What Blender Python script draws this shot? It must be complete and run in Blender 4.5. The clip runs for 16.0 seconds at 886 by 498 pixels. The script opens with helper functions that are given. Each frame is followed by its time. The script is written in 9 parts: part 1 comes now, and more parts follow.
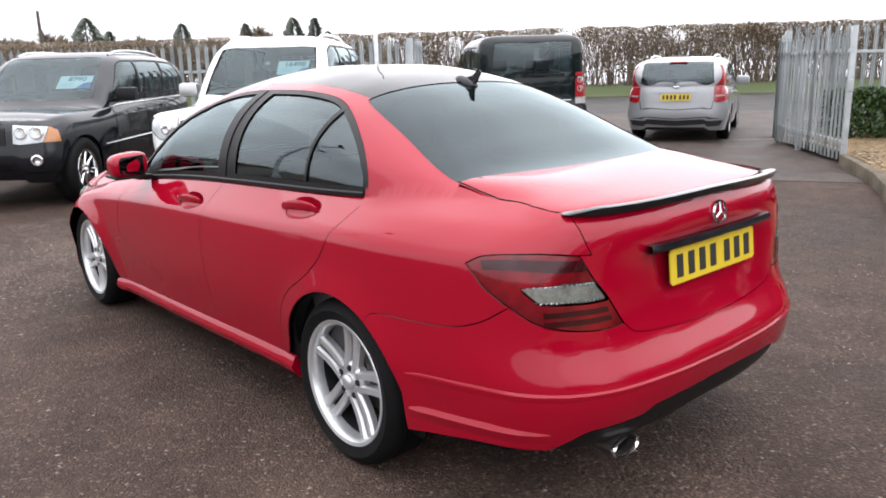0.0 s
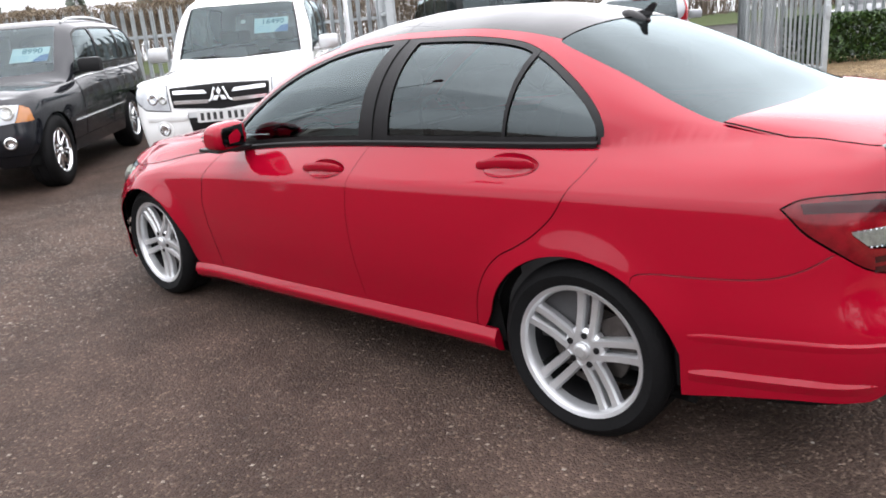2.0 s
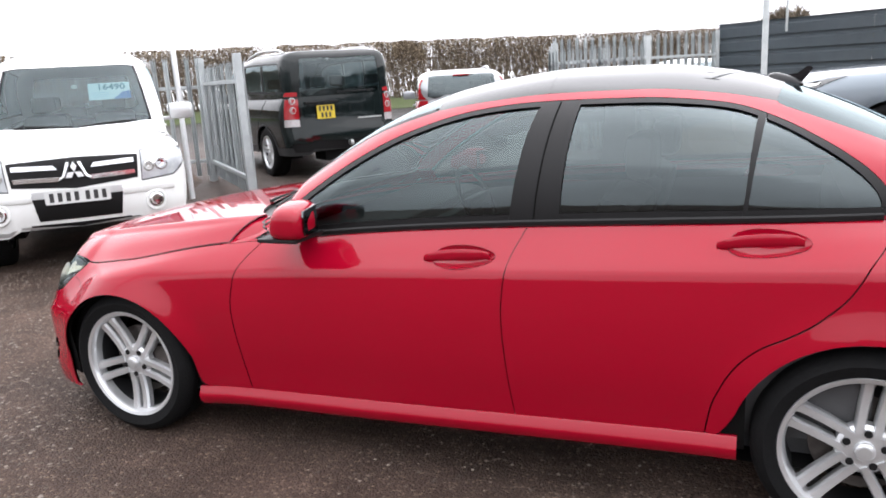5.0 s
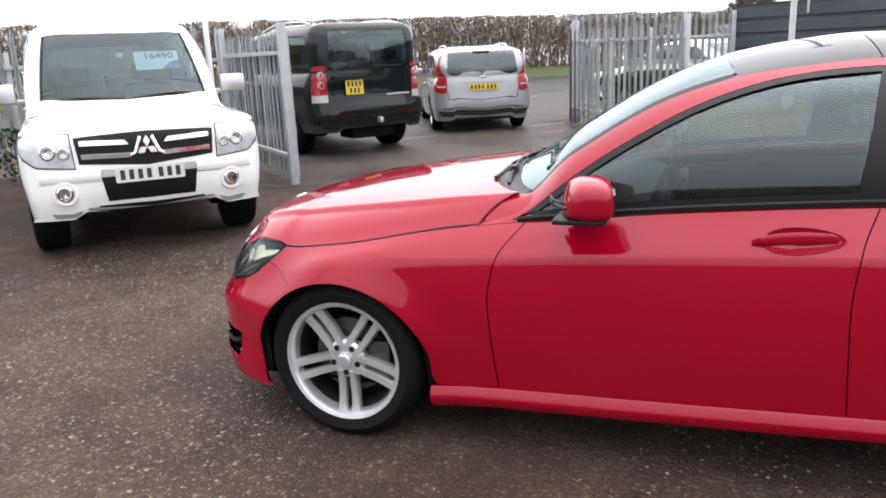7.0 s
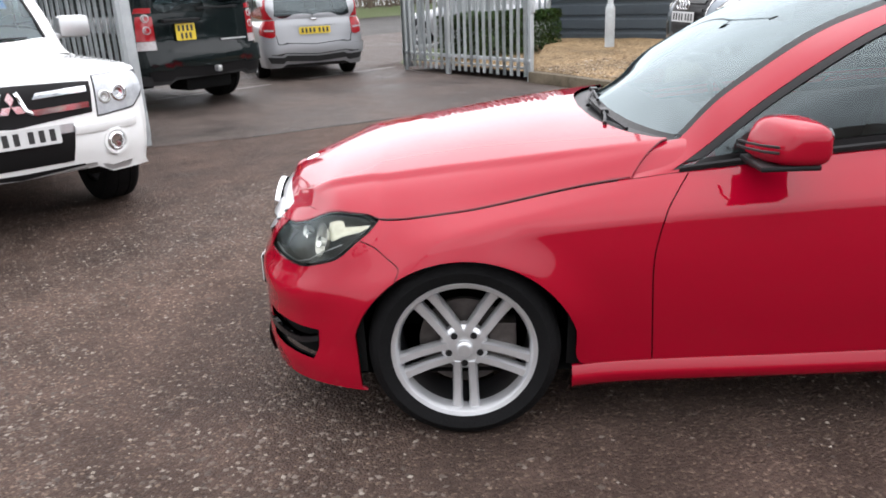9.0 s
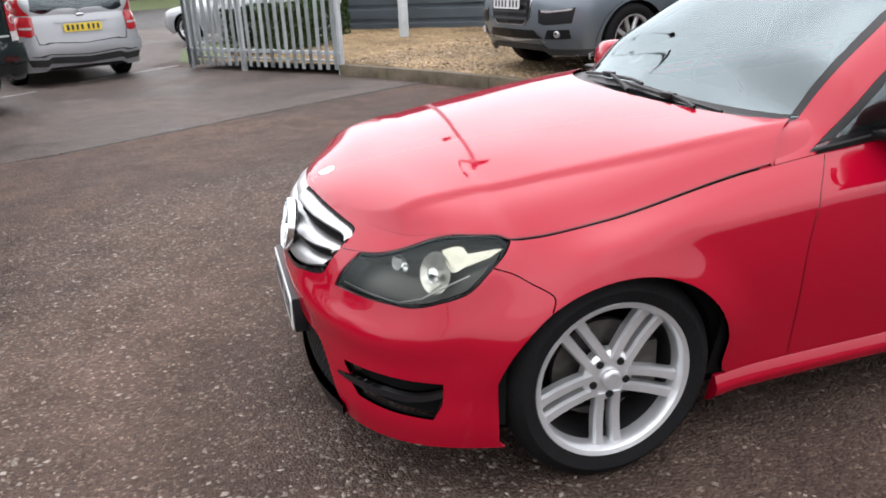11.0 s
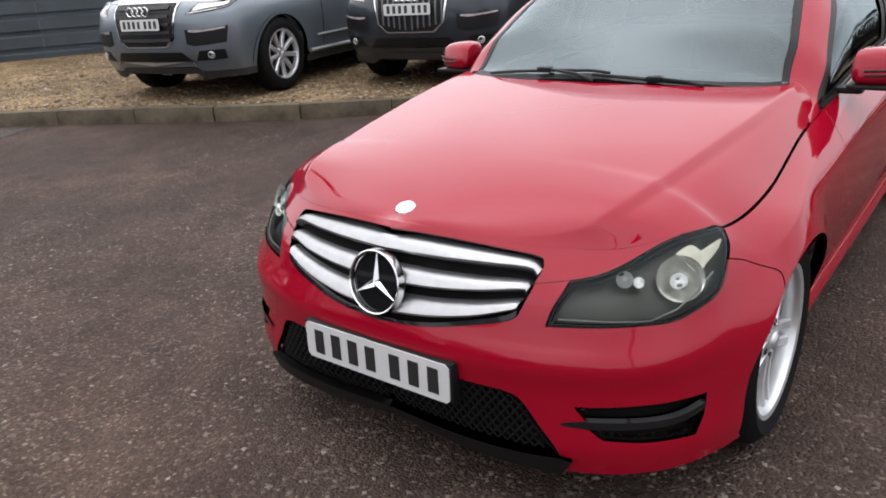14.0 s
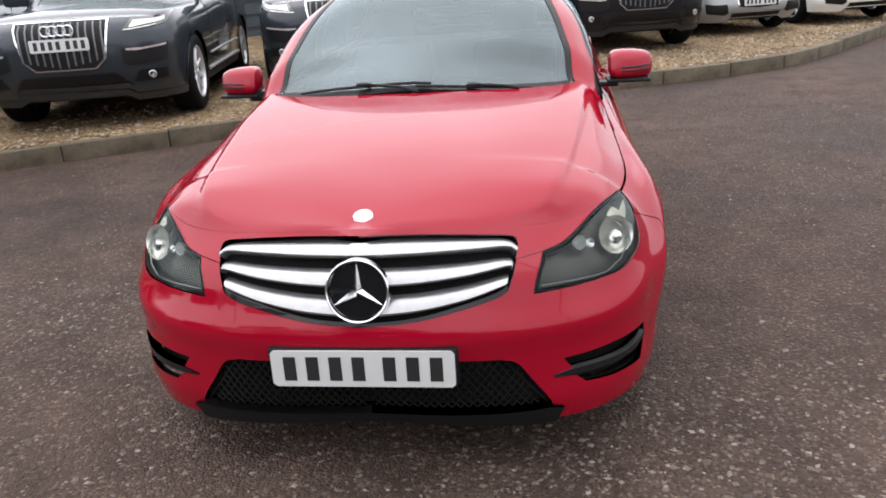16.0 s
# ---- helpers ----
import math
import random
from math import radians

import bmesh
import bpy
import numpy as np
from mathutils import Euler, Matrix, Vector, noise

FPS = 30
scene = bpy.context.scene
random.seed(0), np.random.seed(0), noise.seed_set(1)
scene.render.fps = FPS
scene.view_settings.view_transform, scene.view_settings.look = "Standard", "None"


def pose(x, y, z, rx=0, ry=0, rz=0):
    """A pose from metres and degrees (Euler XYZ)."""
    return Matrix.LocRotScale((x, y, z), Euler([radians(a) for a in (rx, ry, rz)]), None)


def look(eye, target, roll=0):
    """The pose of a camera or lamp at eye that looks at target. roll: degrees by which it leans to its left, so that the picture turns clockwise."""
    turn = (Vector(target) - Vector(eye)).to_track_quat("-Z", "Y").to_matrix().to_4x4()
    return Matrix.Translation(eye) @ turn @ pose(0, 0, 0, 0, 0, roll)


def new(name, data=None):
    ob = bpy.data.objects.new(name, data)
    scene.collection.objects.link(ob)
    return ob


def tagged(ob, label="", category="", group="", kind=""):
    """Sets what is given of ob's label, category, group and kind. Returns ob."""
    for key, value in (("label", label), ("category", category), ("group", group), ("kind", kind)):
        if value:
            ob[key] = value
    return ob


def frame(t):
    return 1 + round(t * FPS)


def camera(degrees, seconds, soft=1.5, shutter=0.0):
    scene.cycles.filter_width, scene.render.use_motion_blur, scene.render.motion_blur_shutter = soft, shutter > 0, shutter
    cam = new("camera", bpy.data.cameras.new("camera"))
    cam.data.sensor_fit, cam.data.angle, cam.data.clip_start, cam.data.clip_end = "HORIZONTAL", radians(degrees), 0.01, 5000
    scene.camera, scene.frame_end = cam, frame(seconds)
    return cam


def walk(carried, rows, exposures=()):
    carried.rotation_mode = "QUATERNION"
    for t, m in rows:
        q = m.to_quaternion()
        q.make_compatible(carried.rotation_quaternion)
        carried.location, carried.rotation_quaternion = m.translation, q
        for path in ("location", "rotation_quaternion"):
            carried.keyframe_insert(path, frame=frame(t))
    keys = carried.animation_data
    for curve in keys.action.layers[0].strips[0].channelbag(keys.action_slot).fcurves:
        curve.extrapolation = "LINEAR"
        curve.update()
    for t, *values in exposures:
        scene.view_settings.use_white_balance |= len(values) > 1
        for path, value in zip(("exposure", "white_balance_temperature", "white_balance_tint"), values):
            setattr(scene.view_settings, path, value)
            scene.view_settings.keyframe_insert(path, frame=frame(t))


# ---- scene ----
cam = camera(60.5, 16.0, 1.8)
PATH = [
    (0, (-3.554, 2.258, 1.405), (-2.089, 0.978, 0.942), -1.5),
    (0.5, (-3.354, 2.387, 1.41), (-1.905, 1.088, 0.951), -3.5),
    (1, (-3.14, 2.602, 1.392), (-1.76, 1.237, 0.908), -3.9),
    (1.5, (-2.914, 2.778, 1.409), (-1.598, 1.377, 0.855), -3.6),
    (2, (-2.638, 2.824, 1.413), (-1.338, 1.422, 0.825), -4.8),
    (2.5, (-2.413, 2.855, 1.426), (-1.147, 1.418, 0.85), -5.0),
    (3, (-2.127, 2.974, 1.431), (-1.02, 1.391, 0.912), -4.5),
    (3.2, (-2.022, 3.01, 1.436), (-0.947, 1.404, 0.92), -4.8),
    (5.3, (-0.932, 3.137, 1.443), (-0.175, 1.339, 0.999), -3.3),
    (5.5, (-0.825, 3.138, 1.442), (-0.057, 1.344, 1.004), -3.7),
    (6, (-0.533, 3.149, 1.442), (0.241, 1.358, 1.004), -3.6),
    (6.5, (-0.223, 3.228, 1.45), (0.458, 1.405, 0.986), -2.9),
    (7, (0.091, 3.232, 1.426), (0.753, 1.413, 0.923), -2.5),
    (7.5, (0.372, 3.156, 1.434), (1.013, 1.343, 0.883), -3.4),
    (8, (0.721, 3.12, 1.422), (1.185, 1.267, 0.831), -2.2),
    (8.2, (0.849, 3.109, 1.428), (1.23, 1.245, 0.812), -2.1),
    (10.3, (1.985, 2.712, 1.389), (1.686, 0.856, 0.708), -3.4),
    (10.5, (2.081, 2.633, 1.389), (1.716, 0.788, 0.706), -3.4),
    (11, (2.32, 2.476, 1.395), (1.799, 0.676, 0.697), -2.6),
    (11.5, (2.579, 2.365, 1.426), (1.884, 0.627, 0.722), -2.5),
    (12, (2.746, 2.154, 1.406), (1.891, 0.481, 0.719), -2.8),
    (12.5, (2.904, 1.952, 1.431), (1.903, 0.358, 0.758), -3.6),
    (13, (3.161, 1.773, 1.435), (1.935, 0.327, 0.796), -3.1),
    (13.5, (3.336, 1.567, 1.406), (1.95, 0.271, 0.772), -2.9),
    (14, (3.497, 1.309, 1.401), (2.031, 0.15, 0.69), -3.7),
    (14.5, (3.703, 1.117, 1.398), (2.132, 0.128, 0.655), -3.8),
    (14.7, (3.767, 1.035, 1.407), (2.151, 0.131, 0.652), -3.9),
    (14.9, (3.813, 0.932, 1.383), (2.149, 0.108, 0.64), -3.2),
    (15, (3.825, 0.885, 1.398), (2.142, 0.113, 0.641), -3.6),
    (15.5, (3.886, 0.683, 1.413), (2.122, 0.111, 0.662), -4.0),
    (16, (3.994, 0.496, 1.418), (2.137, 0.241, 0.723), -3.6),
]
walk(cam, [(t, look(eye, target, roll)) for t, eye, target, roll in PATH], [(0.0, 1.25, 6250, 14), (2.0, 1.34, 6250, 14), (3.0, 1.42, 6250, 14), (5.5, 1.37, 6250, 14), (7.0, 1.25, 6250, 14), (8.0, 1.2, 6250, 14), (10.5, 1.36, 6250, 14), (11.5, 1.2, 6250, 14), (12.5, 0.96, 6250, 14), (14.0, 0.77, 6250, 14), (15.0, 0.85, 6250, 14), (16.0, 1.0, 6250, 14)])
# ---- light ----
world = bpy.data.worlds.new("world")
scene.world = world
world.use_nodes = True
wn, wl = world.node_tree.nodes, world.node_tree.links
sky = wn.new("ShaderNodeTexSky")
sky.sky_type, sky.sun_disc = "NISHITA", False
SUN_EL, SUN_AZ = radians(68), radians(200)
sky.sun_elevation, sky.sun_rotation = SUN_EL, SUN_AZ
sky.air_density, sky.dust_density, sky.ozone_density = 1.0, 3.0, 1.0
hsv = wn.new("ShaderNodeHueSaturation")
hsv.inputs["Saturation"].default_value = 0.12
wl.new(sky.outputs[0], hsv.inputs["Color"])
cloud_co = wn.new("ShaderNodeTexCoord")
cloud = wn.new("ShaderNodeTexNoise")
cloud.inputs["Scale"].default_value, cloud.inputs["Detail"].default_value = 2.2, 5.0
wl.new(cloud_co.outputs["Generated"], cloud.inputs["Vector"])
cloud_ramp = wn.new("ShaderNodeMapRange")
cloud_ramp.inputs["From Min"].default_value, cloud_ramp.inputs["From Max"].default_value = 0.3, 0.7
cloud_ramp.inputs["To Min"].default_value, cloud_ramp.inputs["To Max"].default_value = 7.6, 12.4
wl.new(cloud.outputs["Fac"], cloud_ramp.inputs["Value"])
# an overcast sky is brightest overhead and dims towards the horizon
up = wn.new("ShaderNodeSeparateXYZ")
wl.new(cloud_co.outputs["Generated"], up.inputs[0])
dome = wn.new("ShaderNodeMapRange")
dome.inputs["To Min"].default_value, dome.inputs["To Max"].default_value = 0.66, 1.3
wl.new(up.outputs["Z"], dome.inputs["Value"])
lit = wn.new("ShaderNodeMath")
lit.operation = "MULTIPLY"
wl.new(cloud_ramp.outputs[0], lit.inputs[0])
wl.new(dome.outputs[0], lit.inputs[1])
cover = wn.new("ShaderNodeCombineColor")
for k in range(3):
    wl.new(lit.outputs[0], cover.inputs[k])
overcast = wn.new("ShaderNodeMix")
overcast.data_type = "RGBA"
overcast.inputs["Factor"].default_value = 0.75
wl.new(hsv.outputs[0], overcast.inputs["A"])
wl.new(cover.outputs[0], overcast.inputs["B"])
wn["Background"].inputs["Strength"].default_value = 0.117
wl.new(overcast.outputs["Result"], wn["Background"].inputs["Color"])

sun = new("sun", bpy.data.lights.new("sun", "SUN"))
sun.data.energy, sun.data.angle, sun.data.color = 0.8, radians(150), (1.0, 0.97, 0.92)
sun.matrix_world = look((0, 0, 30), Vector((0, 0, 30)) - Vector((math.sin(SUN_AZ) * math.cos(SUN_EL), math.cos(SUN_AZ) * math.cos(SUN_EL), math.sin(SUN_EL))))


# ---- materials ----
def material(name, color, rough=0.6, metal=0.0, vary=0.0, scale=8.0, bump=0.0, bump_scale=60.0, coat=0.0, random_value=0.0, second=None, spec=0.5, rough_vary=0.0):
    """Noise-varied surface: broad stains of `second` over `color`, fine grain, relief, and a little change from piece to piece."""
    m = bpy.data.materials.new(name)
    m.use_nodes = True
    n, l = m.node_tree.nodes, m.node_tree.links
    b = n["Principled BSDF"]
    b.inputs["Roughness"].default_value = rough
    b.inputs["Metallic"].default_value = metal
    b.inputs["Specular IOR Level"].default_value = spec
    b.inputs["Coat Weight"].default_value = coat
    b.inputs["Coat Roughness"].default_value = 0.03
    b.inputs["Base Color"].default_value = (*color, 1)
    co = n.new("ShaderNodeTexCoord")
    out = None
    if vary or second:
        big = n.new("ShaderNodeTexNoise")
        big.inputs["Scale"].default_value, big.inputs["Detail"].default_value, big.inputs["Roughness"].default_value = scale, 6, 0.65
        l.new(co.outputs["Object"], big.inputs["Vector"])
        ramp = n.new("ShaderNodeMapRange")
        ramp.inputs["From Min"].default_value, ramp.inputs["From Max"].default_value = 0.32, 0.68
        l.new(big.outputs["Fac"], ramp.inputs["Value"])
        mix = n.new("ShaderNodeMix")
        mix.data_type = "RGBA"
        mix.inputs["A"].default_value = (*color, 1)
        mix.inputs["B"].default_value = (*(second or [c * (1 - vary) for c in color]), 1)
        l.new(ramp.outputs[0], mix.inputs["Factor"])
        out = mix.outputs["Result"]
        if rough_vary:
            rr = n.new("ShaderNodeMapRange")
            rr.inputs["To Min"].default_value, rr.inputs["To Max"].default_value = rough - rough_vary, rough + rough_vary
            l.new(big.outputs["Fac"], rr.inputs["Value"])
            l.new(rr.outputs[0], b.inputs["Roughness"])
    if random_value:
        info = n.new("ShaderNodeObjectInfo")
        hs = n.new("ShaderNodeHueSaturation")
        mr = n.new("ShaderNodeMapRange")
        mr.inputs["To Min"].default_value, mr.inputs["To Max"].default_value = 1 - random_value, 1 + random_value
        l.new(info.outputs["Random"], mr.inputs["Value"])
        l.new(mr.outputs[0], hs.inputs["Value"])
        if out:
            l.new(out, hs.inputs["Color"])
        else:
            hs.inputs["Color"].default_value = (*color, 1)
        out = hs.outputs[0]
    if out:
        l.new(out, b.inputs["Base Color"])
    if bump:
        fine = n.new("ShaderNodeTexNoise")
        fine.inputs["Scale"].default_value, fine.inputs["Detail"].default_value = bump_scale, 4
        l.new(co.outputs["Object"], fine.inputs["Vector"])
        bp = n.new("ShaderNodeBump")
        bp.inputs["Strength"].default_value, bp.inputs["Distance"].default_value = bump, 0.01
        l.new(fine.outputs["Fac"], bp.inputs["Height"])
        l.new(bp.outputs[0], b.inputs["Normal"])
    return m


def island_material(name, stops, rough=0.8):
    """Many loose bits in one mesh: each island takes its own colour from a ramp."""
    m = bpy.data.materials.new(name)
    m.use_nodes = True
    n, l = m.node_tree.nodes, m.node_tree.links
    g = n.new("ShaderNodeNewGeometry")
    r = n.new("ShaderNodeValToRGB")
    while len(r.color_ramp.elements) < len(stops):
        r.color_ramp.elements.new(0.5)
    for e, (p, c) in zip(r.color_ramp.elements, stops):
        e.position, e.color = p, (*c, 1)
    l.new(g.outputs["Random Per Island"], r.inputs[0])
    l.new(r.outputs[0], n["Principled BSDF"].inputs["Base Color"])
    n["Principled BSDF"].inputs["Roughness"].default_value = rough
    return m


def stony(name, base, dark, chips, chip_scale, rough, bump, chip_at=0.62, patch_scale=0.5, spec=0.1):
    """Worn tarmac or gravel: fine stones of several colours with broad patches of damp and dust."""
    m = bpy.data.materials.new(name)
    m.use_nodes = True
    n, l = m.node_tree.nodes, m.node_tree.links
    b = n["Principled BSDF"]
    b.inputs["Specular IOR Level"].default_value = spec
    co = n.new("ShaderNodeTexCoord")
    vor = n.new("ShaderNodeTexVoronoi")
    vor.inputs["Scale"].default_value = chip_scale
    l.new(co.outputs["Object"], vor.inputs["Vector"])
    sep = n.new("ShaderNodeSeparateColor")
    l.new(vor.outputs["Color"], sep.inputs[0])
    ramp = n.new("ShaderNodeValToRGB")
    e = ramp.color_ramp.elements
    e[0].position, e[0].color = 0.0, (*dark, 1)
    e[1].position, e[1].color = chip_at, (*base, 1)
    e2 = e.new(min(chip_at + 0.22, 0.97))
    e2.color = (*[0.55 * x + 0.45 * y for x, y in zip(base, chips)], 1)
    e3 = e.new(1.0)
    e3.color = (*chips, 1)
    l.new(sep.outputs[0], ramp.inputs[0])
    patch = n.new("ShaderNodeTexNoise")
    patch.inputs["Scale"].default_value, patch.inputs["Detail"].default_value, patch.inputs["Roughness"].default_value = patch_scale, 7, 0.62
    l.new(co.outputs["Object"], patch.inputs["Vector"])
    pr = n.new("ShaderNodeMapRange")
    pr.inputs["From Min"].default_value, pr.inputs["From Max"].default_value = 0.33, 0.67
    pr.inputs["To Min"].default_value, pr.inputs["To Max"].default_value = 0.55, 1.32
    l.new(patch.outputs["Fac"], pr.inputs["Value"])
    hs = n.new("ShaderNodeHueSaturation")
    l.new(ramp.outputs[0], hs.inputs["Color"])
    mid = n.new("ShaderNodeTexNoise")
    mid.inputs["Scale"].default_value, mid.inputs["Detail"].default_value, mid.inputs["Roughness"].default_value = patch_scale * 6, 5, 0.7
    l.new(co.outputs["Object"], mid.inputs["Vector"])
    md = n.new("ShaderNodeMapRange")
    md.inputs["From Min"].default_value, md.inputs["From Max"].default_value = 0.3, 0.7
    md.inputs["To Min"].default_value, md.inputs["To Max"].default_value = 0.68, 1.3
    l.new(mid.outputs["Fac"], md.inputs["Value"])
    both = n.new("ShaderNodeMath")
    both.operation = "MULTIPLY"
    l.new(pr.outputs[0], both.inputs[0])
    l.new(md.outputs[0], both.inputs[1])
    l.new(both.outputs[0], hs.inputs["Value"])
    l.new(hs.outputs[0], b.inputs["Base Color"])
    rr = n.new("ShaderNodeMapRange")
    rr.inputs["From Min"].default_value, rr.inputs["From Max"].default_value = 0.33, 0.67
    rr.inputs["To Min"].default_value, rr.inputs["To Max"].default_value = rough - 0.2, rough + 0.08
    l.new(patch.outputs["Fac"], rr.inputs["Value"])
    l.new(rr.outputs[0], b.inputs["Roughness"])
    fine = n.new("ShaderNodeTexNoise")
    fine.inputs["Scale"].default_value, fine.inputs["Detail"].default_value = chip_scale * 0.4, 5
    l.new(co.outputs["Object"], fine.inputs["Vector"])
    add = n.new("ShaderNodeMath")
    add.operation = "SUBTRACT"
    l.new(fine.outputs["Fac"], add.inputs[0])
    l.new(vor.outputs["Distance"], add.inputs[1])
    bp = n.new("ShaderNodeBump")
    bp.inputs["Strength"].default_value, bp.inputs["Distance"].default_value = bump, 0.012
    l.new(add.outputs[0], bp.inputs["Height"])
    l.new(bp.outputs[0], b.inputs["Normal"])
    return m


def paint(name, color, metal=0.0, rough=0.32, flake=0.0, dirt=0.0):
    """Lacquered car paint: a coloured base, a clear coat, and faint dust."""
    m = bpy.data.materials.new(name)
    m.use_nodes = True
    n, l = m.node_tree.nodes, m.node_tree.links
    b = n["Principled BSDF"]
    b.inputs["Base Color"].default_value = (*color, 1)
    b.inputs["Metallic"].default_value, b.inputs["Roughness"].default_value = metal, rough
    b.inputs["Specular IOR Level"].default_value = 0.0
    b.inputs["Coat Weight"].default_value, b.inputs["Coat Roughness"].default_value, b.inputs["Coat IOR"].default_value = 1.0, 0.025, 1.42
    co = n.new("ShaderNodeTexCoord")
    no = n.new("ShaderNodeTexNoise")
    no.inputs["Scale"].default_value, no.inputs["Detail"].default_value = 2.5, 5
    l.new(co.outputs["Object"], no.inputs["Vector"])
    mr = n.new("ShaderNodeMapRange")
    mr.inputs["From Min"].default_value, mr.inputs["From Max"].default_value = 0.35, 0.75
    mr.inputs["To Min"].default_value, mr.inputs["To Max"].default_value = 0.03, 0.065 + dirt
    l.new(no.outputs["Fac"], mr.inputs["Value"])
    l.new(mr.outputs[0], b.inputs["Coat Roughness"])
    return m


def glass(name, tint, rough=0.0, alpha=0.35):
    """Car glass: a clear mirror-like skin over a tinted, partly see-through pane."""
    m = bpy.data.materials.new(name)
    m.use_nodes = True
    n, l = m.node_tree.nodes, m.node_tree.links
    n.remove(n["Principled BSDF"])
    tr = n.new("ShaderNodeBsdfTransparent")
    tr.inputs[0].default_value = (*tint, 1)
    gl = n.new("ShaderNodeBsdfGlossy")
    gl.inputs["Roughness"].default_value = rough
    gl.inputs["Color"].default_value = (0.82, 0.95, 0.98, 1)
    fr = n.new("ShaderNodeFresnel")
    fr.inputs["IOR"].default_value = 1.0 + alpha * 2
    mix = n.new("ShaderNodeMixShader")
    l.new(fr.outputs[0], mix.inputs[0])
    l.new(tr.outputs[0], mix.inputs[1])
    l.new(gl.outputs[0], mix.inputs[2])
    l.new(mix.outputs[0], n["Material Output"].inputs["Surface"])
    return m


TARMAC = stony("worn_brown_tarmac", (0.074, 0.0508, 0.0405), (0.046, 0.0312, 0.0252), (0.17, 0.128, 0.098), 100, 0.74, 0.8, 0.84, 0.5)
APRON = stony("smooth_grey_tarmac", (0.080, 0.063, 0.055), (0.045, 0.035, 0.03), (0.13, 0.108, 0.095), 110, 0.6, 0.55, 0.75, 0.9)
ROAD = stony("road_asphalt", (0.0572, 0.0546, 0.052), (0.0364, 0.0338, 0.0312), (0.104, 0.0988, 0.0936), 90, 0.7, 0.3, 0.7, 0.2)
GRAVEL = stony("tan_gravel", (0.205, 0.139, 0.075), (0.075, 0.047, 0.023), (0.32, 0.245, 0.15), 48, 0.9, 1.0, 0.5, 0.9)
STONES = island_material("gravel_stones", [(0, (0.0832, 0.052, 0.0286)), (0.4, (0.1976, 0.1404, 0.0832)), (0.75, (0.286, 0.2184, 0.1404)), (1, (0.3536, 0.312, 0.2496))])
PALE_CHIPS = island_material("pale_chippings", [(0, (0.045, 0.032, 0.025)), (0.5, (0.088, 0.068, 0.054)), (0.85, (0.13, 0.106, 0.088)), (1, (0.215, 0.19, 0.16))])
CHIPS = island_material("grey_chippings", [(0, (0.034, 0.024, 0.019)), (0.6, (0.088, 0.064, 0.05)), (0.9, (0.156, 0.128, 0.102)), (1, (0.25, 0.22, 0.185))])
CONCRETE = material("kerb_concrete", (0.125, 0.100, 0.066), 0.9, second=(0.052, 0.042, 0.025), scale=5.5, bump=0.5, bump_scale=70, random_value=0.12)
PATCH_LINE = material("joint_mortar", (0.0884, 0.0832, 0.0754), 0.9, vary=0.4, scale=9, bump=0.4)
GALV = material("galvanised_steel", (0.42, 0.445, 0.45), 0.55, 0.1, second=(0.32, 0.345, 0.35), scale=5, random_value=0.08)
SHEET = material("blue_grey_steel_sheet", (0.105, 0.127, 0.143), 0.45, 0.1, second=(0.08, 0.097, 0.11), scale=1.2)
WIRE = material("razor_wire", (0.182, 0.1872, 0.1924), 0.4, 0.8)
TURF = material("turf", (0.05, 0.08, 0.022), 0.95, second=(0.075, 0.08, 0.038), scale=7, bump=0.6, bump_scale=40)
TWIG = island_material("hedge_twigs", [(0, (0.055, 0.041, 0.029)), (0.5, (0.115, 0.087, 0.06)), (1, (0.18, 0.142, 0.10))])
BROWN_LEAF = island_material("dry_hedge_leaves", [(0, (0.075, 0.052, 0.031)), (0.6, (0.16, 0.118, 0.074)), (1, (0.23, 0.182, 0.118))])
GREEN_LEAF = island_material("evergreen_leaves", [(0, (0.0094, 0.026, 0.0052)), (0.6, (0.026, 0.0624, 0.0114)), (1, (0.0572, 0.104, 0.0208))], 0.4)
# paler and greyer than real needles: the distance haze is painted in
FIR = island_material("hazed_conifer_needles", [(0, (0.065, 0.08, 0.066)), (1, (0.15, 0.17, 0.135))], 0.8)
BARK = material("bark", (0.0572, 0.0442, 0.0338), 0.9, vary=0.5, scale=6, bump=0.6, bump_scale=30)
FILM = material("white_polythene", (0.82, 0.84, 0.85), 0.35, vary=0.12, scale=0.4)
RED = paint("fire_red_paint", (0.255, 0.0016, 0.0130), 0.0, 0.3)
BLACK = material("satin_black_trim", (0.007, 0.007, 0.0075), 0.42, spec=0.22, bump=0.1, bump_scale=300)
GLOSS_BLACK = paint("gloss_black", (0.008, 0.008, 0.009))
RUBBER = material("tyre_rubber", (0.0062, 0.0062, 0.0066), 0.7, spec=0.12, vary=0.35, scale=9, bump=0.3, bump_scale=90)
WELL = material("wheel_well_plastic", (0.005, 0.005, 0.005), 0.9, spec=0.1, vary=0.3, scale=12)
ALLOY = material("silver_alloy", (0.62, 0.63, 0.64), 0.33, 0.72, vary=0.12, scale=10)
# near-black copy of the silver alloy: the barrel's shade is put into its colour
ALLOY_SHADED = material("shadowed_barrel_alloy", (0.05, 0.05, 0.053), 0.45, 0.7, vary=0.3, scale=10)
CHROME = material("chrome", (0.82, 0.83, 0.84), 0.12, 1.0)
SATIN = material("satin_silver", (0.53, 0.54, 0.545), 0.36, 0.7, vary=0.06, scale=14)
SLAT_SILVER = material("brushed_slat_silver", (0.40, 0.403, 0.406), 0.30, 0.9, second=(0.34, 0.343, 0.346), scale=30, bump=0.05, bump_scale=200)
IRON = material("brake_iron", (0.0832, 0.0728, 0.0676), 0.5, 0.7, vary=0.5, scale=20)
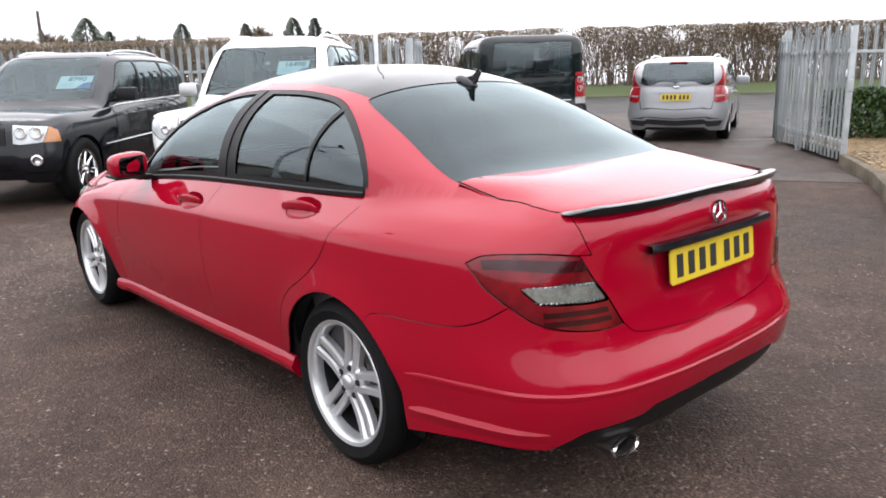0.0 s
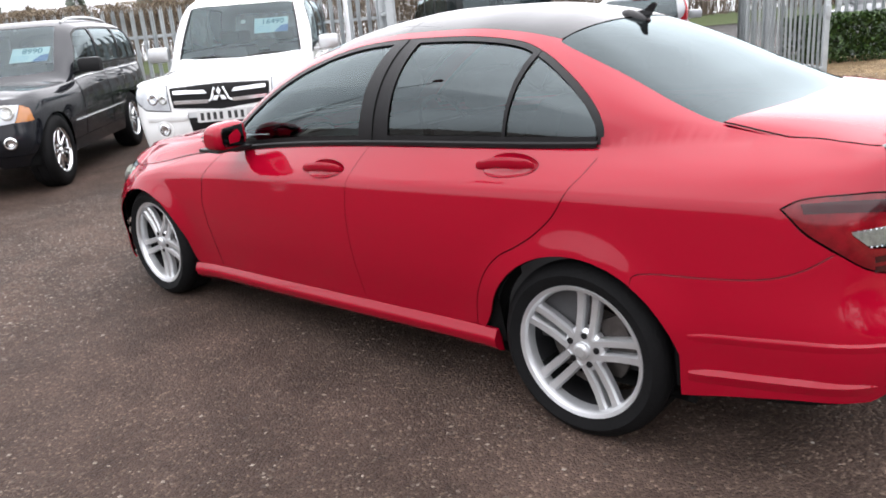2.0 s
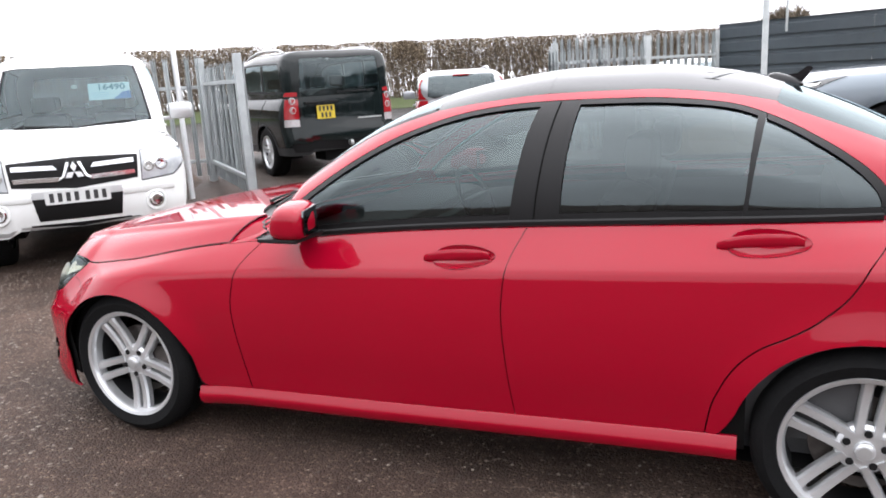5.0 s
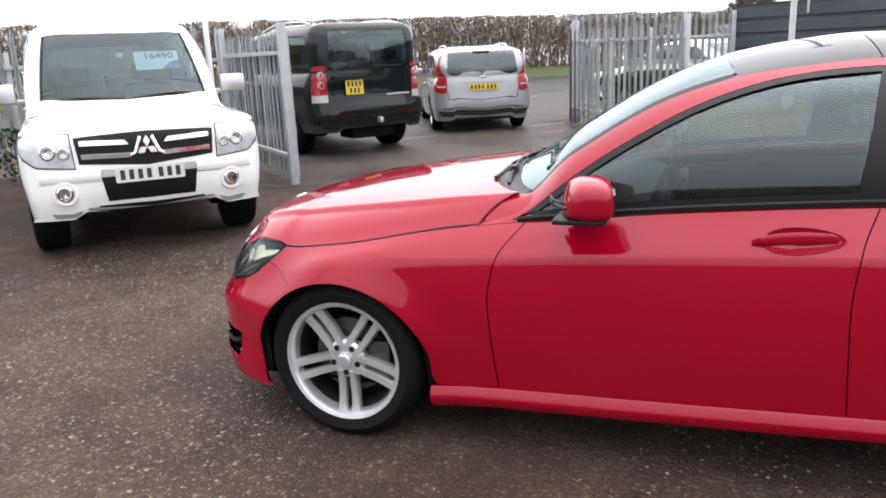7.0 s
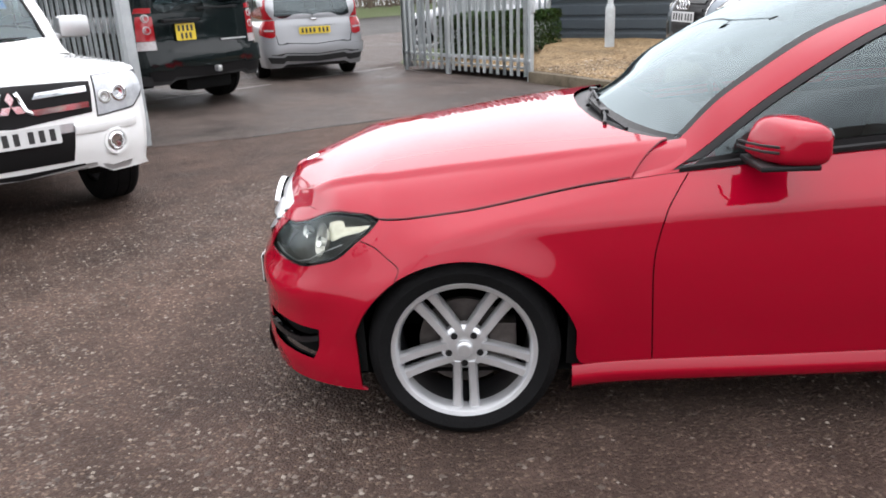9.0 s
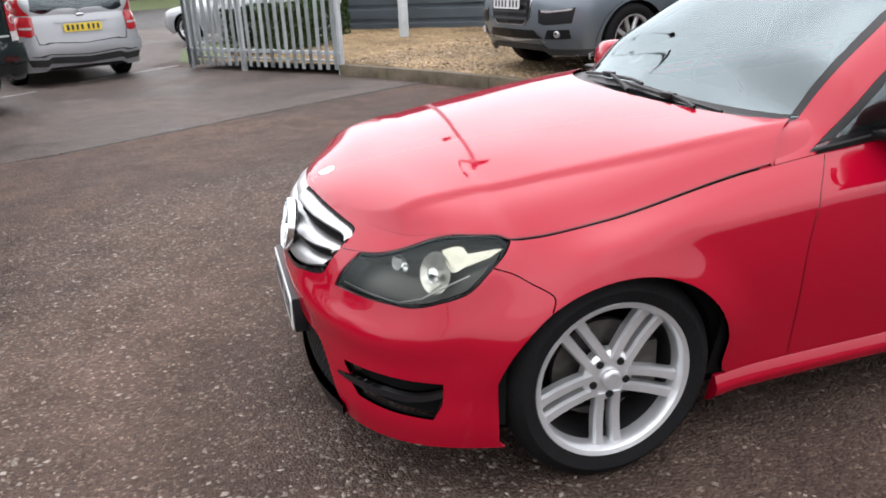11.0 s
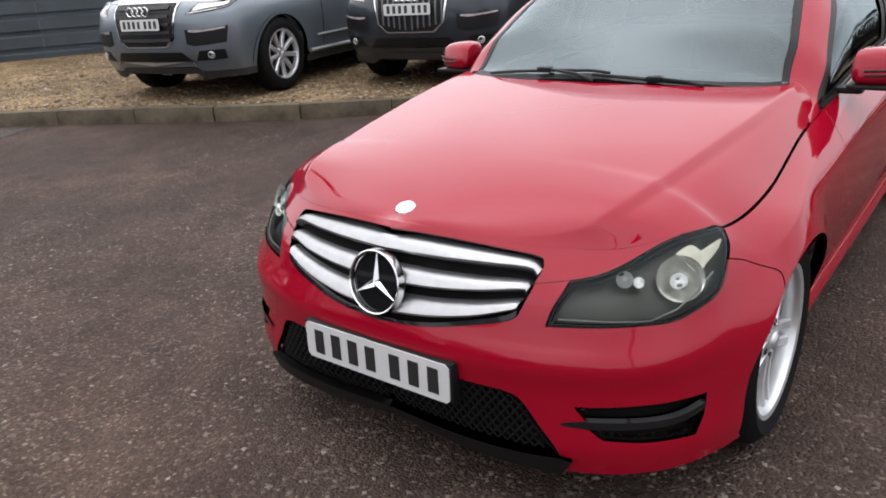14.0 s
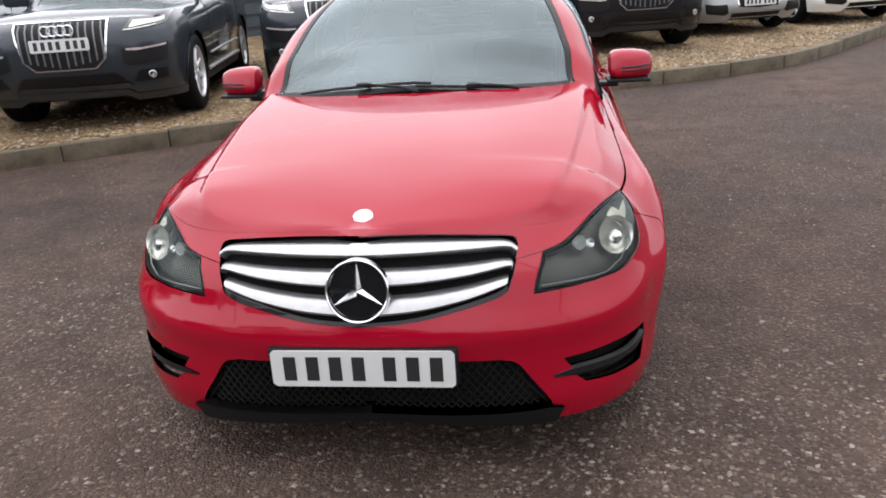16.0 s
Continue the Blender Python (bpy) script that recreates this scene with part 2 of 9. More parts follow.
CLEAR = glass("clear_glass", (0.42, 0.50, 0.49), alpha=0.35)
TINTED = glass("privacy_glass", (0.25, 0.275, 0.27), alpha=0.38)
REARGLASS = glass("rear_privacy_glass", (0.045, 0.05, 0.053), alpha=0.215)
SCREEN = glass("windscreen_glass", (0.36, 0.43, 0.43), alpha=0.46)
PARKED_GLASS = glass("green_tinted_screen", (0.48, 0.58, 0.58), alpha=0.27)
LENS = glass("smoked_lens", (0.84, 0.85, 0.81), alpha=0.125)
CLEARLENS = glass("clear_lens", (0.9, 0.92, 0.92), alpha=0.22)
LAMP_CLEAR = material("clear_lamp_plastic_over_ribs", (0.5, 0.49, 0.44), 0.35, 0.2, second=(0.25, 0.24, 0.21), scale=45)
LAMP_SILVER = material("lamp_reflector_silver", (0.7, 0.7, 0.66), 0.2, 0.6, second=(0.35, 0.35, 0.33), scale=25)
REDLENS = material("red_lens", (0.19, 0.004, 0.009), 0.1, spec=0.3, coat=0.35, second=(0.0624, 0.0021, 0.0042), scale=9)
DARKLENS = material("smoked_red_lens", (0.035, 0.0025, 0.0045), 0.1, spec=0.3, coat=0.35, vary=0.3, scale=9)
AMBER = material("amber_lens", (0.39, 0.13, 0.0104), 0.1, coat=1.0, vary=0.2, scale=12)
INTERIOR = material("charcoal_upholstery", (0.06, 0.06, 0.062), 0.8, vary=0.3, scale=8)
DASH = material("grey_dashboard", (0.0286, 0.0302, 0.0312), 0.7, vary=0.25, scale=6)
PLATE_Y = material("yellow_plate", (0.578, 0.4216, 0.0204), 0.4, vary=0.06, scale=10)
PLATE_W = material("white_plate", (0.5304, 0.5372, 0.5304), 0.4, vary=0.06, scale=10)
INK = material("black_lettering", (0.015, 0.015, 0.015), 0.5)


# ---- mesh helpers ----
def finish(bm, sharp=0.6):
    bm.normal_update()
    for e in bm.edges:
        e.smooth = not (len(e.link_faces) == 2 and e.calc_face_angle(0) > sharp)
    for f in bm.faces:
        f.smooth = True


def mesh_of(name, bm, mat, sharp=0.6):
    finish(bm, sharp)
    me = bpy.data.meshes.new(name)
    bm.to_mesh(me)
    bm.free()
    me.materials.append(mat)
    return me


def part(name, bm, mat, parent, label=""):
    """Links a bmesh (or a ready mesh) as one part under a thing or under a part."""
    me = bm if isinstance(bm, bpy.types.Mesh) else mesh_of(name, bm, mat)
    ob = new(name, me)
    ob.parent = parent
    if label:
        ob["label"] = label
    return ob


def thing(name, label, category, m=None, group="", kind=""):
    ob = new(name)
    ob.empty_display_size = 0.2
    if m is not None:
        ob.matrix_world = m
    return tagged(ob, label, category, group, kind)


def box(bm, x0, y0, z0, x1, y1, z1, bevel=0.0, m=None):
    r = bmesh.ops.create_cube(bm, size=1, matrix=Matrix.LocRotScale(((x0 + x1) / 2, (y0 + y1) / 2, (z0 + z1) / 2), None, (abs(x1 - x0), abs(y1 - y0), abs(z1 - z0))))
    vs = r["verts"]
    if bevel:
        es = list({e for v in vs for e in v.link_edges})
        vs = list({v for f in bmesh.ops.bevel(bm, geom=es, offset=bevel, segments=2, affect="EDGES", profile=0.6)["faces"] for v in f.verts} | {v for v in vs if v.is_valid})
    if m is not None:
        bmesh.ops.transform(bm, matrix=m, verts=vs)
    return bm


def lathe(bm, profile, steps=48, m=Matrix(), close=False):
    """Turns (r, h) pairs about the local z axis."""
    rings = []
    for r, h in profile:
        rings.append([bm.verts.new(m @ Vector((r * math.cos(a), r * math.sin(a), h))) for a in (2 * math.pi * k / steps for k in range(steps))])
    pairs = list(zip(rings, rings[1:])) + ([(rings[-1], rings[0])] if close else [])
    for a, b in pairs:
        for k in range(steps):
            bm.faces.new((a[k], a[(k + 1) % steps], b[(k + 1) % steps], b[k]))
    return rings


def tube(bm, pts, r, sides=8, cap=True):
    """A round bar along points; r is one radius or one for each point."""
    pts = [Vector(p) for p in pts]
    rs = r if isinstance(r, (list, tuple)) else [r] * len(pts)
    rings, up = [], None
    for i, p in enumerate(pts):
        d = (pts[min(i + 1, len(pts) - 1)] - pts[max(i - 1, 0)]).normalized()
        if up is None:
            up = d.orthogonal().normalized()
        up = (up - d * up.dot(d)).normalized()
        side = d.cross(up)
        rings.append([bm.verts.new(p + rs[i] * (math.cos(a) * up + math.sin(a) * side)) for a in (2 * math.pi * k / sides for k in range(sides))])
    for a, b in zip(rings, rings[1:]):
        for k in range(sides):
            bm.faces.new((a[k], a[(k + 1) % sides], b[(k + 1) % sides], b[k]))
    if cap:
        bm.faces.new(rings[0][::-1])
        bm.faces.new(rings[-1])
    return bm


def prism(bm, poly, z0, z1, m=Matrix(), bevel=0.0):
    """A flat shape of (x, y) corners given a thickness along local z."""
    lo = [bm.verts.new(m @ Vector((x, y, z0))) for x, y in poly]
    hi = [bm.verts.new(m @ Vector((x, y, z1))) for x, y in poly]
    fs = [bm.faces.new(lo[::-1]), bm.faces.new(hi)]
    for k in range(len(poly)):
        j = (k + 1) % len(poly)
        fs.append(bm.faces.new((lo[k], lo[j], hi[j], hi[k])))
    if bevel:
        bmesh.ops.bevel(bm, geom=list(fs[1].edges), offset=bevel, segments=2, affect="EDGES", profile=0.6)
    return bm


def spline(ctrl, u):
    """Catmull-Rom through control points; u counts control points."""
    n = len(ctrl)
    i = min(max(int(math.floor(u)), 0), n - 2)
    f = u - i
    p1, p2 = np.array(ctrl[i], float), np.array(ctrl[i + 1], float)
    p0 = np.array(ctrl[i - 1], float) if i > 0 else 2 * p1 - p2
    p3 = np.array(ctrl[i + 2], float) if i + 2 < n else 2 * p2 - p1
    return 0.5 * (2 * p1 + (p2 - p0) * f + (2 * p0 - 5 * p1 + 4 * p2 - p3) * f * f + (3 * p1 - p0 - 3 * p2 + p3) * f ** 3)


def curve_at(knots, x):
    """Smooth value at x of a curve given as (x, value) knots in rising x, with no overshoot."""
    xs = [k[0] for k in knots]
    ys = [k[1] for k in knots]
    if x <= xs[0]:
        return ys[0]
    if x >= xs[-1]:
        return ys[-1]
    i = max(k for k in range(len(xs) - 1) if xs[k] <= x)
    h = xs[i + 1] - xs[i]
    s = [(ys[k + 1] - ys[k]) / (xs[k + 1] - xs[k]) for k in range(len(xs) - 1)]

    def slope(k):
        if k == 0:
            return s[0]
        if k == len(s):
            return s[-1]
        return 0 if s[k - 1] * s[k] <= 0 else 2 * s[k - 1] * s[k] / (s[k - 1] + s[k])
    f = (x - xs[i]) / h
    return (2 * f ** 3 - 3 * f ** 2 + 1) * ys[i] + (f ** 3 - 2 * f ** 2 + f) * h * slope(i) + (-2 * f ** 3 + 3 * f ** 2) * ys[i + 1] + (f ** 3 - f ** 2) * h * slope(i + 1)


def raw(name, verts, faces, mat, parent=None, smooth=False):
    me = bpy.data.meshes.new(name)
    me.from_pydata([tuple(v) for v in verts], [], faces)
    me.materials.append(mat)
    if smooth:
        me.shade_smooth()
    ob = new(name, me)
    ob.parent = parent
    return ob


# ---- the yard ----
KERB = [(0.52, -8.45), (-0.47, -6.88), (-1.15, -5.42), (-1.55, -4.62), (-2.05, -3.92), (-2.72, -2.85), (-3.55, -1.45), (-4.4, 0.0), (-5.0, 1.3), (-5.35, 2.35), (-6.2, 3.62), (-7.7, 4.82), (-9.0, 5.75), (-14.0, 9.3), (-24.0, 16.0)]
SHEETS = [(-0.16, -13.1), (-30.0, 7.0)]
FENCE_DIR = Vector((0.69, 0.72, 0)).normalized()
OUT = Vector((0.72, -0.69, 0)).normalized()
HINGE_R, HINGE_L = Vector((2.58, -10.88, 0)), Vector((6.86, -6.42, 0))


def kerb_line(n=400):
    pts = [spline(KERB, (len(KERB) - 1) * k / n) for k in range(n + 1)]
    run, out = 0.0, [(0.0, pts[0])]
    for a, b in zip(pts, pts[1:]):
        run += float(np.hypot(*(b - a)))
        out.append((run, b))
    return out


KERB_RUN = kerb_line()


def kerb_at(d):
    for (a, p), (b, q) in zip(KERB_RUN, KERB_RUN[1:]):
        if a <= d <= b:
            return p + (q - p) * ((d - a) / max(b - a, 1e-6))
    return KERB_RUN[-1][1]


def sheet(name, poly, z, mat, label, category):
    bm = bmesh.new()
    f = bm.faces.new([bm.verts.new((x, y, z)) for x, y in poly])
    if f.normal.z < 0:
        f.normal_flip()
    bm.normal_update()
    if f.normal.z < 0:
        f.normal_flip()
    ob = new(name, mesh_of(name, bm, mat))
    return tagged(ob, label, category, kind="structure")


def along(origin, a, b):
    p = origin + FENCE_DIR * a + OUT * b
    return p.x, p.y


# one sheet of ground to the horizon
bm = bmesh.new()
bmesh.ops.create_grid(bm, x_segments=40, y_segments=40, size=1500)
tagged(new("ground", mesh_of("ground", bm, TARMAC)), "worn brown tarmac yard with loose chippings", "ground", kind="structure")
# smoother apron in the gateway, past the straight joint
sheet("pavement", [(3.66, -4.72), (1.42, -6.14), (-0.36, -7.1), (0.5, -8.5), along(HINGE_R, 0, 0), along(HINGE_R, 0, 1.0), along(HINGE_R, -14.0, 4.5), along(HINGE_R, -22.0, 9.0), along(HINGE_L, 9, 9.0), along(HINGE_L, 0.2, 2.0), along(HINGE_L, 0.2, 0), (5.6, -3.9)], 0.004, APRON, "smooth grey tarmac gateway apron with a straight joint", "pavement")
bm = bmesh.new()
tube(bm, [(3.66, -4.72, 0.002), (2.6, -5.36, 0.002), (1.42, -6.14, 0.002), (0.4, -6.7, 0.002), (-0.36, -7.1, 0.002)], 0.011, 6)
tagged(new("trim", mesh_of("trim", bm, PATCH_LINE)), "pale mortar joint between two tarmac surfaces", "joint", kind="structure")
sheet("road", [along(HINGE_R, -400, 9.0), along(HINGE_R, -400, 20.3), along(HINGE_R, 400, 20.3), along(HINGE_R, 400, 9.0)], 0.008, ROAD, "grey asphalt public road outside the gate", "road")
bank = [(20.3, 0.02), (20.7, 0.08), (21.3, 0.36), (21.8, 0.46), (24.0, 0.48), (60.0, 0.5)]
vs, fs = [], []
for i in range(161):
    for b, z in bank:
        x, y = along(HINGE_R, -400 + 5 * i, b)
        vs.append((x, y, z + (0.05 * noise.noise(Vector((i * 1.7, b, 0))) if 20.5 < b < 25 else 0)))
for i in range(160):
    for j in range(len(bank) - 1):
        k = i * len(bank) + j
        fs.append((k, k + 1, k + 1 + len(bank), k + len(bank)))
tagged(raw("verge", vs, fs, TURF, smooth=True), "low green grass bank below the hedge", "verge", kind="structure")
sheet("verge_near", [along(HINGE_R, -0.5, 0.5), along(HINGE_R, -0.7, 1.0), along(HINGE_R, -2.6, 2.8), along(HINGE_R, -30, 5.2), along(HINGE_R, -30, 0.4)], 0.012, TURF, "patch of green grass outside the palisade fence", "verge")
# white give-way markings on the apron
for a0, a1, b0 in ((-0.2, 1.75, 0.48), (2.57, 4.5, 0.36)):
    sheet("road_marking", [along(HINGE_R, a0, b0), along(HINGE_R, a1, b0), along(HINGE_R, a1, b0 + 0.1), along(HINGE_R, a0, b0 + 0.1)], 0.009, material("worn_road_paint", (0.3, 0.29, 0.27), 0.8, second=(0.1, 0.09, 0.09), scale=14), "worn white line painted on the apron", "marking")

# gravel bed behind the kerb
SH0, SH1 = Vector(SHEETS[0]), Vector(SHEETS[1])


def bed_height(p):
    """The bed climbs gently from the kerb to the sheet fence."""
    n = Vector((-(SH1 - SH0).y, (SH1 - SH0).x)).normalized()
    d = abs((Vector(p) - SH0).dot(n))
    return 0.15 + 0.15 * max(0.0, 1 - d / 5.5)


vs, fs, rows_n = [], [], 24
for i in range(0, 101):
    k = kerb_at(KERB_RUN[-1][0] * (i / 100.0) ** 1.3)
    e = SH0 + (SH1 - SH0) * (i / 100.0) ** 1.3
    nrm = Vector((-0.5, -0.5))
    k = Vector(k) + (e - Vector(k)).normalized() * 0.06
    for j in range(rows_n):
        p = k.lerp(e, j / (rows_n - 1))
        vs.append((p.x, p.y, bed_height(p) - 0.012 * (j == 0) + 0.015 * noise.noise(Vector((p.x * 2, p.y * 2, 0)))))
for i in range(100):
    for j in range(rows_n - 1):
        a = i * rows_n + j
        fs.append((a, a + rows_n, a + rows_n + 1, a + 1))
bed = raw("gravel_bed", vs, fs, GRAVEL, smooth=True)
tagged(bed, "raised bed of tan gravel behind the kerb", "gravel", kind="structure")
# the skirt of the bed next to the gate
sheet("gravel_bed_edge", [(0.5, -8.5), along(HINGE_R, 0, -0.1), along(HINGE_R, -3.6, -0.1), (-0.3, -13.0), (-0.6, -9)], 0.14, GRAVEL, "tan gravel strip under the fence", "gravel")


# stones: small uneven lumps
def lump(rng, p, r, flat=0.6):
    base = [(1, 0, 0), (-1, 0, 0), (0, 1, 0), (0, -1, 0), (0, 0, 1), (0, 0, -1)]
    a = rng.random() * 6.28
    ca, sa = math.cos(a), math.sin(a)
    out = []
    for x, y, z in base:
        k = r * (0.65 + 0.7 * rng.random())
        x, y = x * 1.25, y * 0.9
        out.append((p[0] + k * (x * ca - y * sa), p[1] + k * (x * sa + y * ca), p[2] + k * z * flat))
    return out


LUMP_FACES = ((0, 2, 4), (2, 1, 4), (1, 3, 4), (3, 0, 4), (2, 0, 5), (1, 2, 5), (3, 1, 5), (0, 3, 5))


def scatter(name, places, radius, mat, label, category, flat=0.6, seed=1):
    rng = random.Random(seed)
    v, f = [], []
    for p in places:
        b = len(v)
        v += lump(rng, p, radius * (0.55 + 0.9 * rng.random() ** 2), flat)
        f += [(b + i, b + j, b + k) for i, j, k in LUMP_FACES]
    return tagged(raw(name, v, f, mat), label, category, kind="stuff")


rng = random.Random(5)
places = []
while len(places) < 16000:
    d = rng.random() * 26.0
    k, depth = Vector(kerb_at(d)), rng.random() ** 1.4 * 5.5
    k2 = Vector(kerb_at(d + 0.2))
    t = (k2 - k).normalized()
    p = k + Vector((-t.y, t.x)) * -1 * 0.0 + Vector((t.y, -t.x)) * -(0.1 + depth)
    q = k + Vector((t.y, -t.x)) * (0.1 + depth)
    p = min((p, q), key=lambda w: w.x)
    if (p - SH0).dot(Vector((-(SH1 - SH0).y, (SH1 - SH0).x))) < 0.1 and (p - SH0).dot(Vector((-(SH1 - SH0).y, (SH1 - SH0).x))) > -1e9:
        places.append((p.x, p.y, bed_height(p) + 0.006))
scatter("gravel_stones", places, 0.019, STONES, "loose tan gravel stones", "gravel", 0.6, 2)
places = []
while len(places) < 15000:
    x, y = rng.uniform(-4.5, 4.8), rng.uniform(-5.0, 3.4)
    if x > 1.0 and noise.noise(Vector((x * 0.8, y * 0.8, 3))) < -0.1:
        continue
    if noise.noise(Vector((x * 0.5, y * 0.5, 9))) + 0.6 * rng.random() < 0.1:
        continue
    if y < -4.7 - 0.55 * (3.6 - x) + 2.2 or (x + 2.05) * 0.84 + (y + 3.92) * 0.54 < 0.3:
        continue
    places.append((x, y, 0.001))
scatter("loose_chippings", places, 0.0068, CHIPS, "loose grey and brown chippings on the tarmac", "chippings", 0.5, 3)

# paler flat stones where the yard is worn, ahead of the red car
places = []
while len(places) < 15000:
    x, y = rng.uniform(0.6, 4.8), rng.uniform(-4.0, 2.2)
    if noise.noise(Vector((x * 0.9, y * 0.45, 5))) + 0.45 * rng.random() < 0.12 + 0.25 * max(0, 1.6 - x):
        continue
    if y < -4.7 - 0.55 * (3.6 - x) + 2.2:
        continue
    places.append((x, y, 0.0005))
scatter("pale_chippings", places, 0.0082, PALE_CHIPS, "pale worn stones showing in the tarmac", "chippings", 0.3, 8)

# larger loose stones
places = []
while len(places) < 1700:
    x, y = rng.uniform(0.9, 4.8), rng.uniform(-3.2, 2.2)
    if noise.noise(Vector((x * 1.3, y * 0.8, 15))) + 0.5 * rng.random() > 0.2:
        places.append((x, y, 0.001))
scatter("loose_stones", places, 0.009, PALE_CHIPS, "larger pale stones lying loose on the tarmac", "stones", 0.4, 18)

# clipped hedge across the road
HB = 22.0


def hedge_along(name, origin, axis, depth_axis, length, height, seed, stems, leaves, label):
    rng = random.Random(seed)
    v, f = [], []
    for _ in range(stems):
        a = rng.random() * length
        b = rng.uniform(-0.45, 0.45)
        z0 = 0.0 if rng.random() < 0.22 else rng.uniform(0.4, height * 0.75)
        h = rng.uniform(0.7, 1.7) if z0 > 0 else rng.uniform(1.2, height)
        z1 = min(z0 + h, height + 0.12 * noise.noise(Vector((a * 0.9, 0, seed))) + rng.uniform(-0.1, 0.08))
        lean, leanb = rng.uniform(-0.32, 0.32) * h, rng.uniform(-0.15, 0.15)
        r = 0.028 * (0.4 + rng.random()) if z0 == 0 else 0.012 * (0.5 + rng.random())
        i = len(v)
        for z, da, db, rr in ((z0, 0, 0, r), (z1, lean, leanb, r * 0.35)):
            c = origin + axis * (a + da) + depth_axis * (b + db) + Vector((0, 0, z))
            for k in range(3):
                v.append(c + (axis * math.cos(k * 2.09) + depth_axis * math.sin(k * 2.09)) * rr)
        f += [(i, i + 1, i + 4, i + 3), (i + 1, i + 2, i + 5, i + 4), (i + 2, i, i + 3, i + 5)]
    ob = raw(name, v, f, TWIG)
    tagged(ob, label, "hedge", kind="stuff")
    v, f = [], []
    for _ in range(leaves):
        a = rng.random() * length
        z = height * (1 - abs(rng.gauss(0, 0.42)))
        dens = noise.noise(Vector((a * 0.7, z * 1.2, seed + 4)))
        if z < 0.25 or dens + (z / height) * 0.9 < 0.25 + 0.3 * rng.random():
            continue
        z += 0.1 * noise.noise(Vector((a * 0.9, 0, seed)))
        c = origin + axis * a + depth_axis * rng.uniform(-0.5, 0.5) + Vector((0, 0, z))
        d1 = Vector((rng.gauss(0, 1), rng.gauss(0, 1), rng.gauss(0, 1))).normalized()
        d2 = d1.orthogonal().normalized()
        s = rng.uniform(0.025, 0.07)
        i = len(v)
        v += [c - d1 * s, c + d2 * s * 0.5, c + d1 * s, c - d2 * s * 0.5]
        f.append((i, i + 1, i + 2, i + 3))
    leaf = raw(name + "_leaves", v, f, BROWN_LEAF)
    tagged(leaf, "dry brown leaves held in the clipped hedge", "hedge", kind="stuff")


hedge_along("hedge", HINGE_R + OUT * HB - FENCE_DIR * 26, FENCE_DIR, OUT, 74, 3.0, 11, 13000, 150000, "tall clipped leafless brown hedge with bare stems")
hedge_along("hedge_far", HINGE_R + OUT * HB + FENCE_DIR * 48, FENCE_DIR, OUT, 80, 3.1, 12, 7000, 50000, "tall clipped brown hedge running along the road")
hedge_along("hedge_back", HINGE_R + OUT * HB - FENCE_DIR * 100, FENCE_DIR, OUT, 74, 3.0, 13, 6000, 42000, "tall clipped brown hedge running along the road")
# white crop tunnels in the field beyond
for k in range(3):
    bm = bmesh.new()
    o = HINGE_R + OUT * (HB + 4 + 5.2 * k) - FENCE_DIR * 60
    prof = [(2.4 * math.cos(a), 1.35 * math.sin(a)) for a in (math.pi * j / 14 for j in range(15))]
    rings = []
    for j in range(41):
        c = o + FENCE_DIR * (j * 3.5)
        sag = 1 - 0.02 * (j % 2)
        rings.append([bm.verts.new(c + OUT * x + Vector((0, 0, z * sag))) for x, z in prof])
    for a, b in zip(rings, rings[1:]):
        for i in range(14):
            bm.faces.new((a[i], a[i + 1], b[i + 1], b[i]))
    bm.faces.new(rings[0])
    bm.faces.new(rings[-1][::-1])
    tagged(new("crop_tunnel", mesh_of("crop_tunnel", bm, FILM)), "long white polythene crop tunnel in the field", "tunnel", "crop tunnels")


# palisade fence
def pale_mesh(height):
    """W-section steel pale with a split, splayed head."""
    prof = [(-0.034, 0.0), (-0.026, 0.014), (-0.012, 0.014), (0.0, 0.002), (0.012, 0.014), (0.026, 0.014), (0.034, 0.0)]
    bm = bmesh.new()
    rows_z = [(0.05, 0), (height - 0.16, 0), (height - 0.10, 0)]
    rings = [[bm.verts.new((x, y, z)) for x, y in prof] for z, _ in rows_z]
    for a, b in zip(rings, rings[1:]):
        for i in range(6):
            bm.faces.new((a[i], a[i + 1], b[i + 1], b[i]))
    top = rings[-1]
    for i0, i1, tip in ((0, 2, (-0.042, 0.05, height - 0.015)), (2, 4, (0, -0.012, height)), (4, 6, (0.042, 0.05, height - 0.015))):
        t = bm.verts.new(tip)
        for i in range(i0, i1):
            bm.faces.new((top[i], top[i + 1], t))
    r = bmesh.ops.solidify(bm, geom=bm.faces[:], thickness=0.003)
    return mesh_of("pale", bm, GALV)


PALE = pale_mesh(1.88)
PALE_GATE = pale_mesh(1.74)


